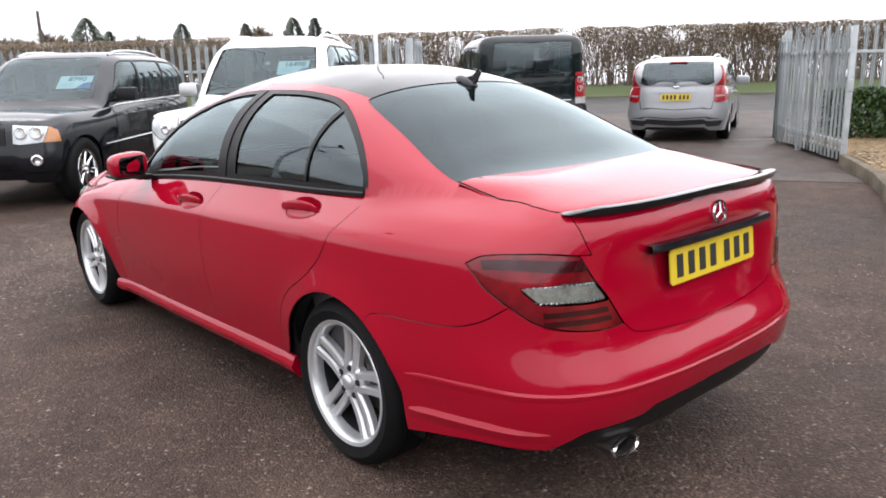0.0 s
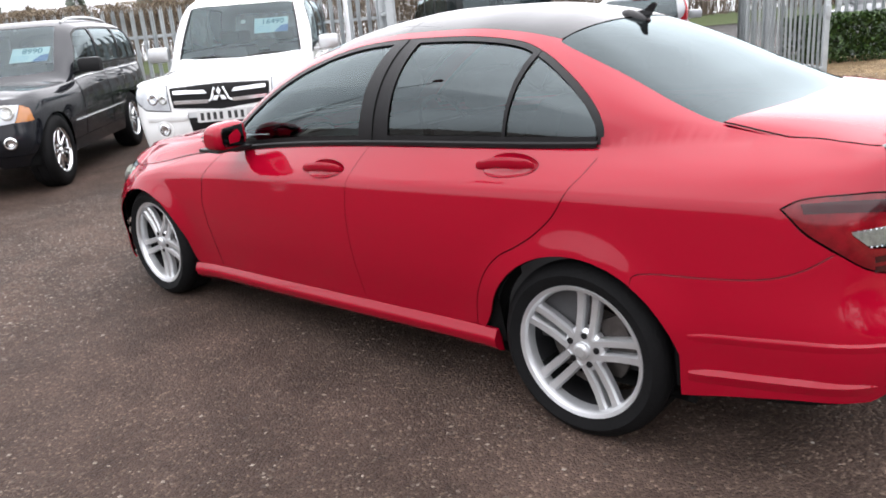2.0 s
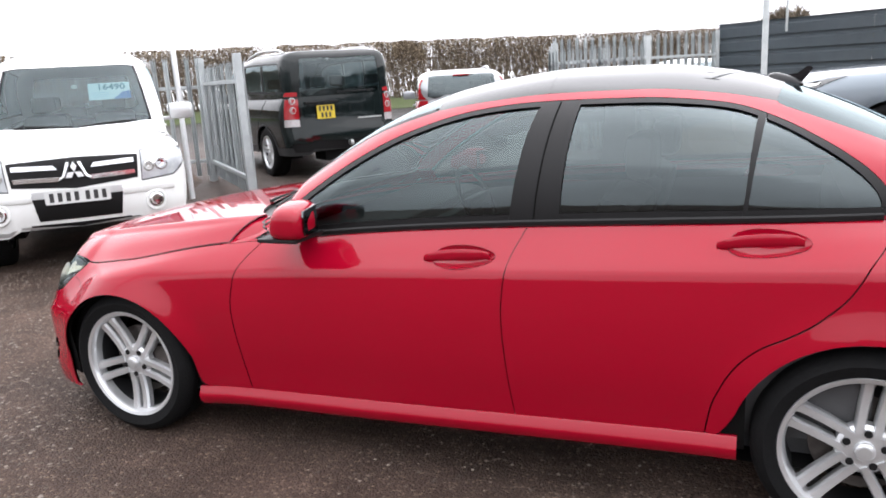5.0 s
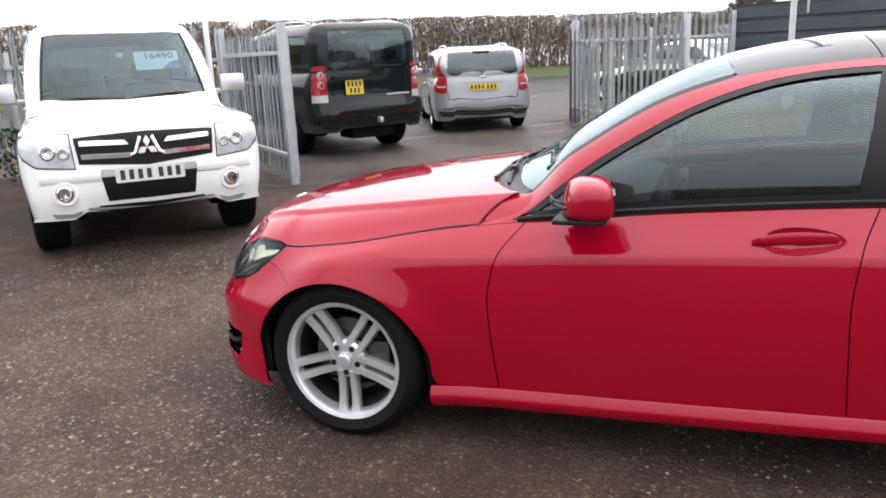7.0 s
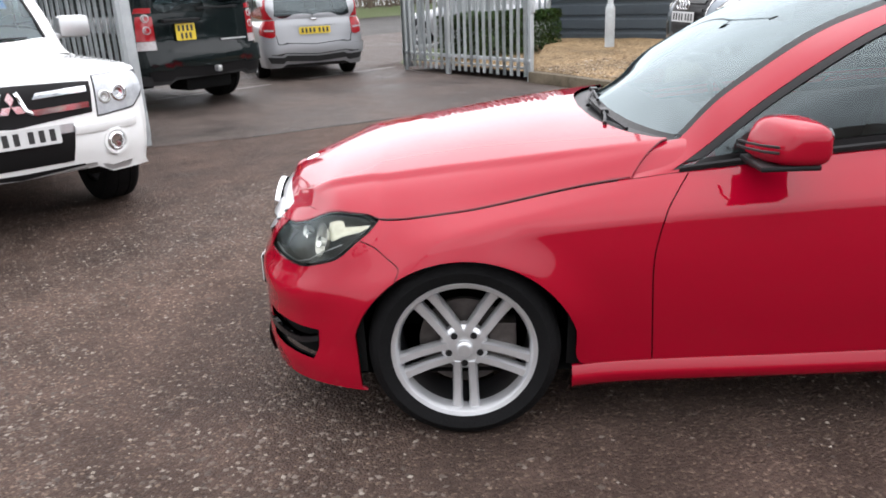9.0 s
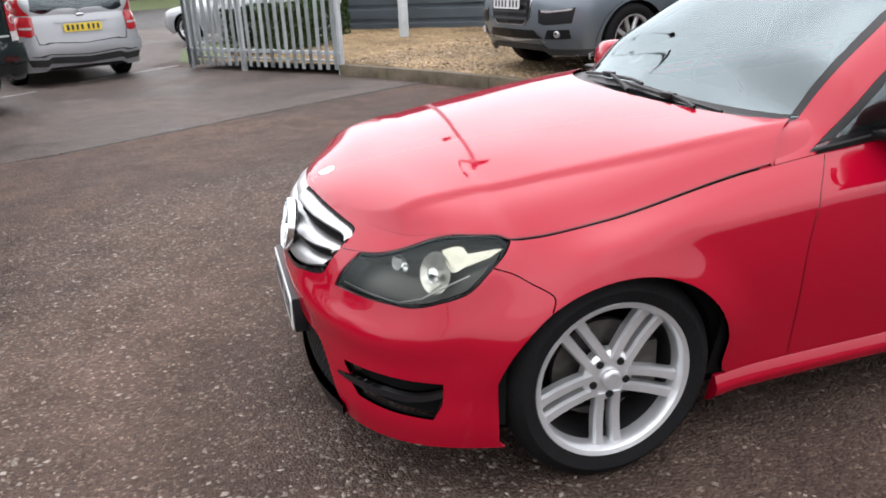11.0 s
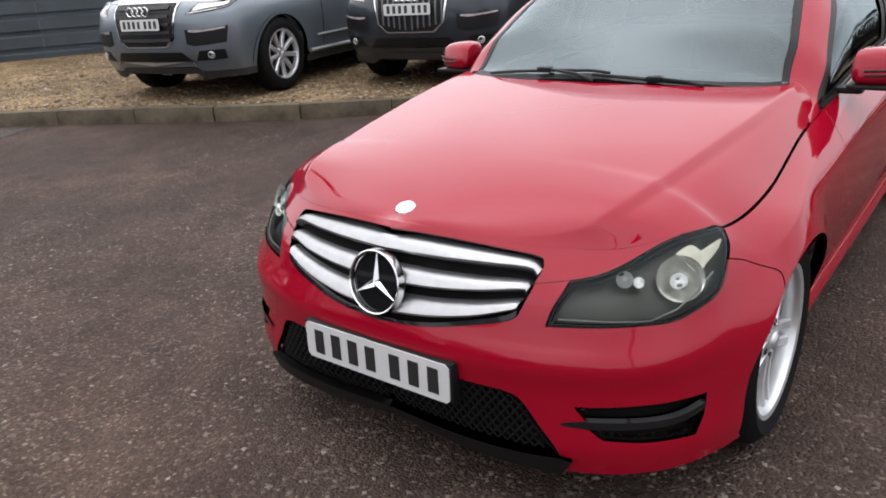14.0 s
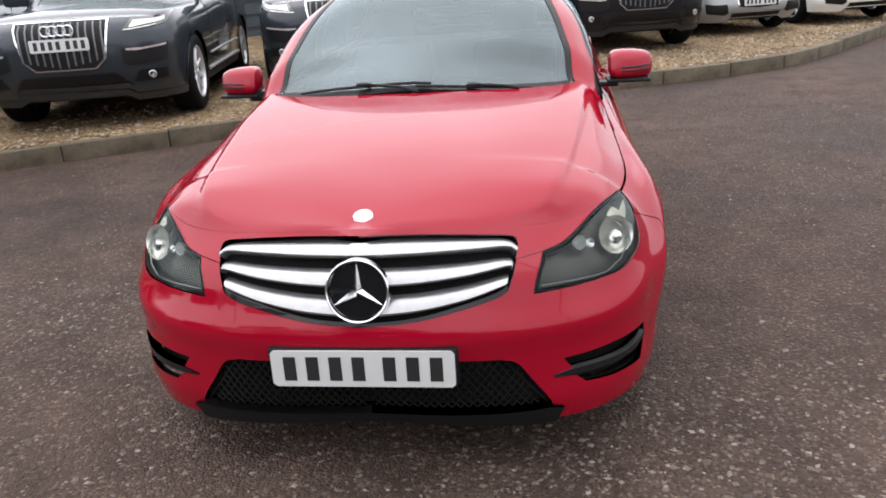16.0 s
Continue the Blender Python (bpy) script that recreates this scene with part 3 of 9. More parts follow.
def palisade(name, p0, p1, label, category, gate=False, posts=(), lift=0.0, step=0.152, flip=False):
    p0, p1 = Vector(p0).to_2d(), Vector(p1).to_2d()
    d = p1 - p0
    L = d.length
    m = Matrix.Translation((p0.x, p0.y, lift)) @ Matrix.Rotation(math.atan2(d.y, d.x), 4, "Z")
    t = thing(name, label, category, m)
    s = -1 if flip else 1
    H = 1.78 if gate else 1.72
    for z in (0.28, H - 0.32):
        bm = bmesh.new()
        box(bm, 0, -0.025 * s, z - 0.025, L, 0.025 * s, z + 0.025, 0.003)
        part("rail", bm, GALV, t)
    n = int(L / step)
    for k in range(n):
        o = part("pale", PALE_GATE if gate else PALE, GALV, t)
        o.matrix_basis = Matrix.LocRotScale(((k + 0.5) * L / n, -0.03 * s, random.uniform(-0.006, 0.006)), Euler((random.uniform(-0.006, 0.006), random.uniform(-0.008, 0.008), 0 if s < 0 else math.pi)), None)
    for x, w, h in posts:
        bm = bmesh.new()
        box(bm, x - w / 2, -w / 2 + 0.03 * s, -0.05, x + w / 2, w / 2 + 0.03 * s, h, 0.006)
        part("post", bm, GALV, t)
    return t


g = palisade("palisade_gate", (2.62, -10.85), (0.53, -8.38), "open galvanised steel palisade gate leaf", "gate", True, ((0.04, 0.06, 1.77), (1.25, 0.07, 1.5), (3.2, 0.07, 1.77)), 0.03, 0.148)
bm = bmesh.new()
tube(bm, [(0.18, 0.06, 0.16), (3.1, 0.06, 0.16)], 0.018, 8)
part("bottom_bar", bm, GALV, g)
bm = bmesh.new()
box(bm, 3.13, 0.0, 0.95, 3.27, 0.06, 1.1, 0.008)
part("lock_box", bm, GALV, g)
palisade("palisade_gate", (6.84, -6.40), (4.62, -4.42), "open galvanised steel palisade gate leaf beside the white vehicle", "gate", True, ((0.04, 0.06, 1.78), (2.93, 0.09, 1.78)), 0.03, 0.148, True)
palisade("palisade_fence", HINGE_L, HINGE_L + FENCE_DIR * 26, "galvanised steel palisade fence behind parked vehicles", "fence", False, [(0.02, 0.12, 1.82)] + [(2.75 * k, 0.06, 1.6) for k in range(1, 10)], 0.05, 0.152, True)
palisade("palisade_fence", (-0.16, -13.06), HINGE_R, "short run of galvanised palisade fence beside the gate", "fence", False, [(0.03, 0.06, 1.85), (1.9, 0.06, 1.6), (3.45, 0.1, 1.76)], 0.1)

# blue-grey profiled sheet fence
d = SH1 - SH0
t = thing("sheet_fence", "tall blue-grey profiled steel sheet fence", "fence", Matrix.Translation((SH0.x, SH0.y, 0.22)) @ Matrix.Rotation(math.atan2(d.y, d.x), 4, "Z"))
prof = []
z = 0.0
while z < 1.75:
    prof += [(0.0, z), (0.0, z + 0.16), (0.035, z + 0.19), (0.035, z + 0.235), (0.0, z + 0.262)]
    z += 0.262
for k in range(12):
    bm = bmesh.new()
    x0, x1 = k * 3.0, k * 3.0 + 2.996
    a = [bm.verts.new((x0, y - 0.004 * (k % 2), z)) for y, z in prof]
    b = [bm.verts.new((x1, y - 0.004 * (k % 2), z)) for y, z in prof]
    for i in range(len(prof) - 1):
        bm.faces.new((a[i], a[i + 1], b[i + 1], b[i]))
    bmesh.ops.solidify(bm, geom=bm.faces[:], thickness=0.004)
    o = part("sheet", bm, SHEET, t)
for k in range(10):
    bm = bmesh.new()
    x = 1.5 + 3.0 * k
    tube(bm, [(x, -0.08, 1.6), (x, -0.08, 2.35)], 0.022, 8)
    part("wire_post", bm, GALV, t)
bm = bmesh.new()
pts = []
for k in range(900):
    a = k * 0.42
    pts.append((0.2 + k * 0.024, -0.08 + 0.17 * math.cos(a), 2.1 + 0.17 * math.sin(a)))
tube(bm, pts, 0.004, 4)
part("razor_coil", bm, WIRE, t)
bm = bmesh.new()
tube(bm, [(0.0, -0.08, 2.3), (30, -0.08, 2.3)], 0.003, 4)
part("line_wire", bm, WIRE, t)

# floodlight columns: one in the gravel, one across the yard
def floodlight_column(x, y, z, turn, label):
    t = thing("floodlight_column", label, "lamp", pose(x, y, z, 0, 0, turn))
    bm = bmesh.new()
    lathe(bm, [(0.0, -0.02), (0.085, -0.02), (0.085, 0.62), (0.08, 0.66), (0.055, 0.7), (0.05, 0.72), (0.045, 6.5), (0.0, 6.52)], 20)
    part("column", bm, GALV, t)
    bm = bmesh.new()
    box(bm, -0.02, 0.05, 0.2, 0.05, 0.09, 0.5, 0.004)
    part("inspection_door", bm, GALV, t)
    bm = bmesh.new()
    tube(bm, [(0, 0, 6.45), (0, 0.12, 6.56), (0, 0.3, 6.6)], 0.03, 8)
    part("arm", bm, GALV, t)
    bm = bmesh.new()
    lathe(bm, [(0.0, 0.07), (0.10, 0.06), (0.17, 0.02), (0.18, -0.02), (0.14, -0.04), (0.0, -0.05)], 20, Matrix.Translation((0, 0.5, 6.61)) @ Matrix.Diagonal((1, 1.7, 1, 1)))
    part("lamp_head", bm, BLACK, t)
    bm = bmesh.new()
    tube(bm, [(0, 0, 4.3), (0.28, 0, 4.34)], 0.022, 8)
    part("bracket", bm, GALV, t)
    bm = bmesh.new()
    box(bm, 0.22, -0.06, 4.28, 0.42, 0.14, 4.48, 0.03, Matrix.Translation((0.32, 0.04, 4.38)) @ Matrix.Rotation(-0.5, 4, "X") @ Matrix.Translation((-0.32, -0.04, -4.38)))
    part("floodlight", bm, BLACK, t)


floodlight_column(-1.02, -10.88, 0.27, 0, "grey steel floodlight column standing in gravel")
floodlight_column(5.1, 4.4, 0.0, 140, "grey steel floodlight column across the yard")
# thin flag pole behind the white vehicle
bm = bmesh.new()
lathe(bm, [(0.0, 0), (0.035, 0), (0.03, 3.0), (0.022, 6.5), (0.0, 6.52)], 14)
tagged(new("flag_pole", mesh_of("flag_pole", bm, material("white_pole_paint", (0.75, 0.76, 0.77), 0.4, vary=0.1, scale=6))), "slim white painted pole beside the gate", "pole").location = (5.92, -4.79, 0)

# kerb stones
t = thing("kerb", "worn concrete kerb edging the gravel bed", "kerb", kind="structure")
bm = bmesh.new()
box(bm, -0.452, -0.062, -0.06, 0.452, 0.062, 0.155, 0.016)
KERB_STONE = mesh_of("kerb_stone", bm, CONCRETE)
d = 0.46
while d < KERB_RUN[-1][0] - 0.6:
    a, b = kerb_at(d - 0.45), kerb_at(d + 0.45)
    o = part("kerb_stone", KERB_STONE, CONCRETE, t)
    c = (a + b) / 2
    o.matrix_basis = Matrix.LocRotScale((c[0], c[1], random.uniform(-0.006, 0.006)), Euler((random.uniform(-0.012, 0.012), 0, math.atan2(b[1] - a[1], b[0] - a[0]) + random.uniform(-0.008, 0.008))), None)
    d += 0.912


# clipped evergreen hedge by the fence
def evergreen(name, p0, p1, half, height, base, n, seed, label):
    rng = random.Random(seed)
    p0, p1 = Vector((*p0, 0)), Vector((*p1, 0))
    ax = (p1 - p0).normalized()
    dp = Vector((-ax.y, ax.x, 0))
    L = (p1 - p0).length
    v, f = [], []
    for _ in range(n):
        a, b, z = rng.random() * L, rng.uniform(-1, 1), rng.random()
        side = rng.random()
        if side < 0.55:
            b = math.copysign(1 - 0.25 * rng.random() ** 2, b)
        else:
            z = 1 - 0.25 * rng.random() ** 2
        w = 1 + 0.15 * noise.noise(Vector((a * 2.2, z * 2, seed)))
        c = p0 + ax * a + dp * b * half * w + Vector((0, 0, base + 0.04 + z * height * (1 + 0.1 * noise.noise(Vector((a * 1.7, b, seed + 2))))))
        d1 = (Vector((rng.gauss(0, 1), rng.gauss(0, 1), rng.gauss(0, 1)))).normalized()
        d2 = d1.orthogonal().normalized()
        s = rng.uniform(0.022, 0.05)
        i = len(v)
        v += [c - d1 * s, c + d2 * s * 0.5, c + d1 * s, c - d2 * s * 0.5]
        f.append((i, i + 1, i + 2, i + 3))
    return tagged(raw(name, v, f, GREEN_LEAF), label, "hedge", kind="stuff")


evergreen("evergreen_hedge", (-0.05, -12.45), (1.75, -10.95), 0.42, 0.72, 0.12, 11000, 21, "low clipped green hedge growing in gravel")
evergreen("evergreen_hedge_shrubs", (8.6, -4.6), (16.0, 3.2), 0.4, 0.62, 0.0, 12000, 22, "low green hedge in front of the palisade fence")

# ---- red saloon: body surfaces ----
# plan outline of the left flank, from the nose to the tail
OUTLINE = [(2.165, 0), (2.155, 0.25), (2.11, 0.47), (2.015, 0.664), (1.865, 0.800), (1.65, 0.866), (1.38, 0.884), (0.9, 0.872), (0.3, 0.874), (-0.4, 0.877), (-1.0, 0.88), (-1.38, 0.884), (-1.7, 0.872), (-2.0, 0.83), (-2.2, 0.745), (-2.32, 0.57), (-2.375, 0.3), (-2.39, 0)]
# station along the outline: heights and insets of the flank, from the sill to the shoulder
STATIONS = [
    (0, [0.19, 0.25, 0.32, 0.40, 0.47, 0.55, 0.66, 0.755], [0.05, 0.03, 0.02, 0.005, 0.0, 0.025, 0.06, 0.11]),
    (3, [0.165, 0.24, 0.32, 0.40, 0.47, 0.53, 0.62, 0.715], [0.008, -0.006, 0.0, 0.004, 0.0, 0.03, 0.072, 0.162]),
    (4.3, [0.168, 0.24, 0.327, 0.42, 0.50, 0.57, 0.66, 0.741], [0.011, 0.0, 0.003, 0.001, 0.0, 0.027, 0.066, 0.135]),
    (4.8, [0.1695, 0.24, 0.329, 0.427, 0.514, 0.584, 0.661, 0.741], [0.0117, 0.0014, 0.0037, 0.0003, 0.0, 0.0263, 0.0634, 0.120]),
    (5, [0.17, 0.24, 0.33, 0.43, 0.52, 0.59, 0.66, 0.722], [0.012, 0.002, 0.004, 0.0, 0.0, 0.026, 0.062, 0.115]),
    (6, [0.18, 0.25, 0.35, 0.48, 0.58, 0.67, 0.715, 0.75], [0.05, 0.04, 0.025, 0.005, 0.0, 0.006, 0.028, 0.098]),
    (7, [0.16, 0.235, 0.34, 0.47, 0.60, 0.727, 0.785, 0.83], [0.075, 0.055, 0.035, 0.012, 0.0, 0.007, 0.05, 0.105]),
    (9, [0.165, 0.25, 0.35, 0.49, 0.65, 0.797, 0.87, 0.935], [0.075, 0.055, 0.035, 0.01, 0.0, 0.007, 0.058, 0.112]),
    (11, [0.18, 0.27, 0.38, 0.52, 0.67, 0.842, 0.91, 0.972], [0.05, 0.035, 0.02, 0.004, 0.0, 0.011, 0.065, 0.145]),
    (13, [0.20, 0.28, 0.38, 0.50, 0.66, 0.855, 0.94, 1.0], [0.04, 0.02, 0.008, -0.003, 0.012, 0.03, 0.10, 0.225]),
    (15, [0.24, 0.30, 0.40, 0.50, 0.61, 0.80, 0.93, 0.985], [0.07, 0.03, -0.002, -0.006, 0.04, 0.058, 0.07, 0.10]),
    (17, [0.25, 0.32, 0.42, 0.515, 0.615, 0.80, 0.93, 0.995], [0.09, 0.04, 0.006, -0.004, 0.058, 0.09, 0.062, 0.085]),
]
V_KNOTS = [0.0, 0.13, 0.28, 0.44, 0.58, 0.74, 0.88, 1.0]
NS, NV = 681, 121


def wall_tables():
    ss = np.linspace(0, 17, NS)
    vv = np.linspace(0, 1, NV)
    C = np.array([spline(OUTLINE, s) for s in ss])
    C[0, 1] = C[-1, 1] = 0.0
    T = np.gradient(C, axis=0)
    T[0], T[-1] = (0, 1), (0, -1)
    T /= np.linalg.norm(T, axis=1)[:, None]
    nrm = np.stack([T[:, 1], -T[:, 0]], 1)
    zk = np.array([[curve_at([(st[0], st[1][k]) for st in STATIONS], s) for k in range(8)] for s in ss])
    ik = np.array([[curve_at([(st[0], st[2][k]) for st in STATIONS], s) for k in range(8)] for s in ss])
    # smooth curves through the eight knots of each station
    basis = np.zeros((NV, 8))
    for k in range(8):
        kn = [(V_KNOTS[j], 1.0 if j == k else 0.0) for j in range(8)]
        for i, v in enumerate(vv):
            basis[i, k] = cardinal(kn, v)
    kinked = np.array([[cardinal([(V_KNOTS[j], 1.0 if j == k else 0.0) for j in range(8)], v, 5) for k in range(8)] for v in vv])
    w = np.array([curve_at([(5.2, 0.0), (6.6, 1.0), (12.5, 1.0), (14.0, 0.0)], s) for s in ss])[:, None]
    z, ins = zk @ basis.T, (1 - w) * (ik @ basis.T) + w * (ik @ kinked.T)
    P = np.zeros((NS, NV, 3))
    P[:, :, :2] = C[:, None, :] - nrm[:, None, :] * ins[:, :, None]
    P[:, :, 2] = z
    # wheel arches swell out towards their lips
    for cx, cz, r, swell in ((1.375, 0.268, 0.364, 0.030), (-1.388, 0.282, 0.370, 0.017)):
        far = np.hypot(P[:, :, 0] - cx, P[:, :, 2] - cz)
        k = np.clip((r + 0.125 - far) / 0.125, 0, 1)
        k = k * k * (1.6 - 0.6 * k)
        high = np.clip((P[:, :, 2] - cz + 0.05) / 0.3, 0, 1)
        edge_fade = np.clip((1 - vv) / 0.16, 0, 1)[None, :]
        P[:, :, :2] += nrm[:, None, :] * (swell * k * (0.25 + 0.75 * high * high * (3 - 2 * high)) * edge_fade * edge_fade * (3 - 2 * edge_fade))[:, :, None]
    # hollow for the rear number plate
    y, zz = P[:, :, 1], P[:, :, 2]
    hollow = np.clip((0.335 - 0.25 * (0.87 - zz) - y) / 0.035, 0, 1) * np.clip((zz - 0.716) / 0.03, 0, 1) * np.clip((0.872 - zz) / 0.025, 0, 1)
    hollow = hollow * hollow * (3 - 2 * hollow)
    P[:, :, 0] += 0.016 * hollow * (ss[:, None] > 14)
    P[0, :, 1] = P[-1, :, 1] = 0
    return ss, vv, P


def cardinal(kn, v, kink=None):
    """Non-uniform Catmull-Rom weight; a kink keeps the slopes apart at one knot."""
    x = [k[0] for k in kn]
    y = [k[1] for k in kn]
    i = min(max([k for k in range(len(x) - 1) if x[k] <= v] or [0]), len(x) - 2)

    def m(k):
        if k == kink and 0 < k < len(x) - 1:
            return (y[k + 1] - y[k]) / (x[k + 1] - x[k]) if i == k else (y[k] - y[k - 1]) / (x[k] - x[k - 1])
        if k == 0:
            return (y[1] - y[0]) / (x[1] - x[0])
        if k == len(x) - 1:
            return (y[-1] - y[-2]) / (x[-1] - x[-2])
        return (y[k + 1] - y[k - 1]) / (x[k + 1] - x[k - 1])
    h = x[i + 1] - x[i]
    f = (v - x[i]) / h
    return (2 * f ** 3 - 3 * f ** 2 + 1) * y[i] + (f ** 3 - 2 * f ** 2 + f) * h * m(i) + (-2 * f ** 3 + 3 * f ** 2) * y[i + 1] + (f ** 3 - f ** 2) * h * m(i + 1)


def normals_of(P, flip=False):
    du = np.gradient(P, axis=0)
    dv = np.gradient(P, axis=1)
    n = np.cross(du, dv)
    n /= np.maximum(np.linalg.norm(n, axis=2), 1e-12)[:, :, None]
    return -n if flip else n


class Surface:
    """A tabled surface over (a, b) in about metres, with smooth normals."""

    def __init__(self, a, b, P, outward):
        self.a, self.b, self.P = a, b, P
        self.N = normals_of(P)
        for k in range(4):
            for ax in (0, 1):
                w = np.pad(self.N, [(1, 1) if q == ax else (0, 0) for q in range(3)], mode="edge")
                a0, a1 = (w[:-2], w[2:]) if ax == 0 else (w[:, :-2], w[:, 2:])
                self.N = 0.5 * self.N + 0.25 * (a0 + a1)
        self.N /= np.maximum(np.linalg.norm(self.N, axis=2), 1e-12)[:, :, None]
        mid = self.N[len(a) // 2, len(b) // 2]
        if mid @ np.array(outward) < 0:
            self.N = -self.N

    def grid(self, u, v):
        i = np.clip(np.interp(u, self.a, np.arange(len(self.a))), 0, len(self.a) - 1.001)
        j = np.clip(np.interp(v, self.b, np.arange(len(self.b))), 0, len(self.b) - 1.001)
        return i, j

    def at(self, u, v, off=0.0):
        i, j = self.grid(u, v)
        i0, j0 = int(i), int(j)
        f, g = i - i0, j - j0
        w = ((1 - f) * (1 - g), f * (1 - g), (1 - f) * g, f * g)
        idx = ((i0, j0), (i0 + 1, j0), (i0, j0 + 1), (i0 + 1, j0 + 1))
        p = sum(k * self.P[q] for k, q in zip(w, idx))
        n = sum(k * self.N[q] for k, q in zip(w, idx))
        n = n / np.linalg.norm(n)
        return p + n * off, n

    def find(self, ax0, val0, ax1, val1, lo=None, hi=None):
        """Domain place where two coordinates of the surface have given values."""
        sl = slice(np.searchsorted(self.a, lo) if lo is not None else 0, np.searchsorted(self.a, hi) if hi is not None else None)
        Q = self.P[sl]
        d = (Q[:, :, ax0] - val0) ** 2 + (Q[:, :, ax1] - val1) ** 2
        i, j = np.unravel_index(np.argmin(d), d.shape)
        i += sl.start or 0
        u, v = float(self.a[i]), float(self.b[j])
        for _ in range(6):
            e = 1e-3
            p = self.at(u, v)[0][[ax0, ax1]]
            J = np.stack([(self.at(u + e, v)[0][[ax0, ax1]] - p) / e, (self.at(u, v + e)[0][[ax0, ax1]] - p) / e], 1)
            r = np.array([val0, val1]) - p
            if abs(np.linalg.det(J)) < 1e-4:
                break
            st = np.clip(np.linalg.solve(J, r), -0.03, 0.03)
            u = float(np.clip(u + st[0], self.a[0], self.a[-1]))
            v = float(np.clip(v + st[1], self.b[0], self.b[-1]))
        return u, v


W_S, W_V, W_P = wall_tables()
_mid = W_P[:, 60, :2]
W_L = np.concatenate([[0], np.cumsum(np.linalg.norm(np.diff(_mid, axis=0), axis=1))])
WALL = Surface(W_L, W_V * 0.85, W_P, (0, 1, 0))
TOP = W_P[:, -1, :]
L_A, L_B = float(np.interp(4.2, W_S, W_L)), float(np.interp(14.2, W_S, W_L))

# shell of the cabin: belt to roof centre, along the car
ROOF_Z = [(-1.95, 1.03), (-1.8, 1.062), (-1.6, 1.15), (-1.35, 1.27), (-1.15, 1.347), (-0.95, 1.398), (-0.7, 1.428), (-0.4, 1.432), (-0.15, 1.41), (0.1, 1.362), (0.3, 1.287), (0.55, 1.15), (0.86, 0.96), (0.95, 0.93)]
FULL_N = [(-1.95, 2.6), (-1.2, 2.5), (-0.4, 2.45), (0.05, 2.6), (0.3, 2.85), (0.55, 2.6), (0.69, 1.55), (0.8, 1.35), (0.95, 1.3)]


def shell_tables():
    xs = np.linspace(-1.95, 0.95, 291)
    th = np.linspace(0, math.pi / 2, 91)
    side = (W_S > 5.8) & (W_S < 14.3)
    order = np.argsort(TOP[side, 0])
    tx, ty, tz = (TOP[side, k][order] for k in range(3))
    P = np.zeros((len(xs), len(th), 3))
    for i, x in enumerate(xs):
        yb, zb = np.interp(x, tx, ty), np.interp(x, tx, tz)
        zc, n = curve_at(ROOF_Z, x), curve_at(FULL_N, x)
        c, s = np.cos(th), np.sin(th)
        c[-1] = 0
        P[i, :, 0] = x
        P[i, :, 1] = yb * np.abs(c) ** (2 / n)
        P[i, :, 2] = zb + (zc - zb) * s ** (2 / n)
    # even steps along each section
    for i in range(len(xs)):
        L = np.concatenate([[0], np.cumsum(np.linalg.norm(np.diff(P[i], axis=0), axis=1))])
        q = np.linspace(0, L[-1], len(th))
        for k in range(3):
            P[i, :, k] = np.interp(q, L, P[i, :, k])
    return xs, np.linspace(0, 0.95, len(th)), P


SHELL = Surface(*shell_tables(), (0, 0.3, 1))

# bonnet and boot: height above the plan, meeting the flank's top edge
HOOD_Z = [(0.55, 0.975), (0.8, 0.955), (1.0, 0.938), (1.2, 0.918), (1.44, 0.89), (1.7, 0.851), (1.9, 0.803), (2.0, 0.772), (2.06, 0.749)]
BOOT_Z = [(-2.33, 0.99), (-2.25, 1.008), (-2.05, 1.035), (-1.85, 1.055), (-1.6, 1.06)]


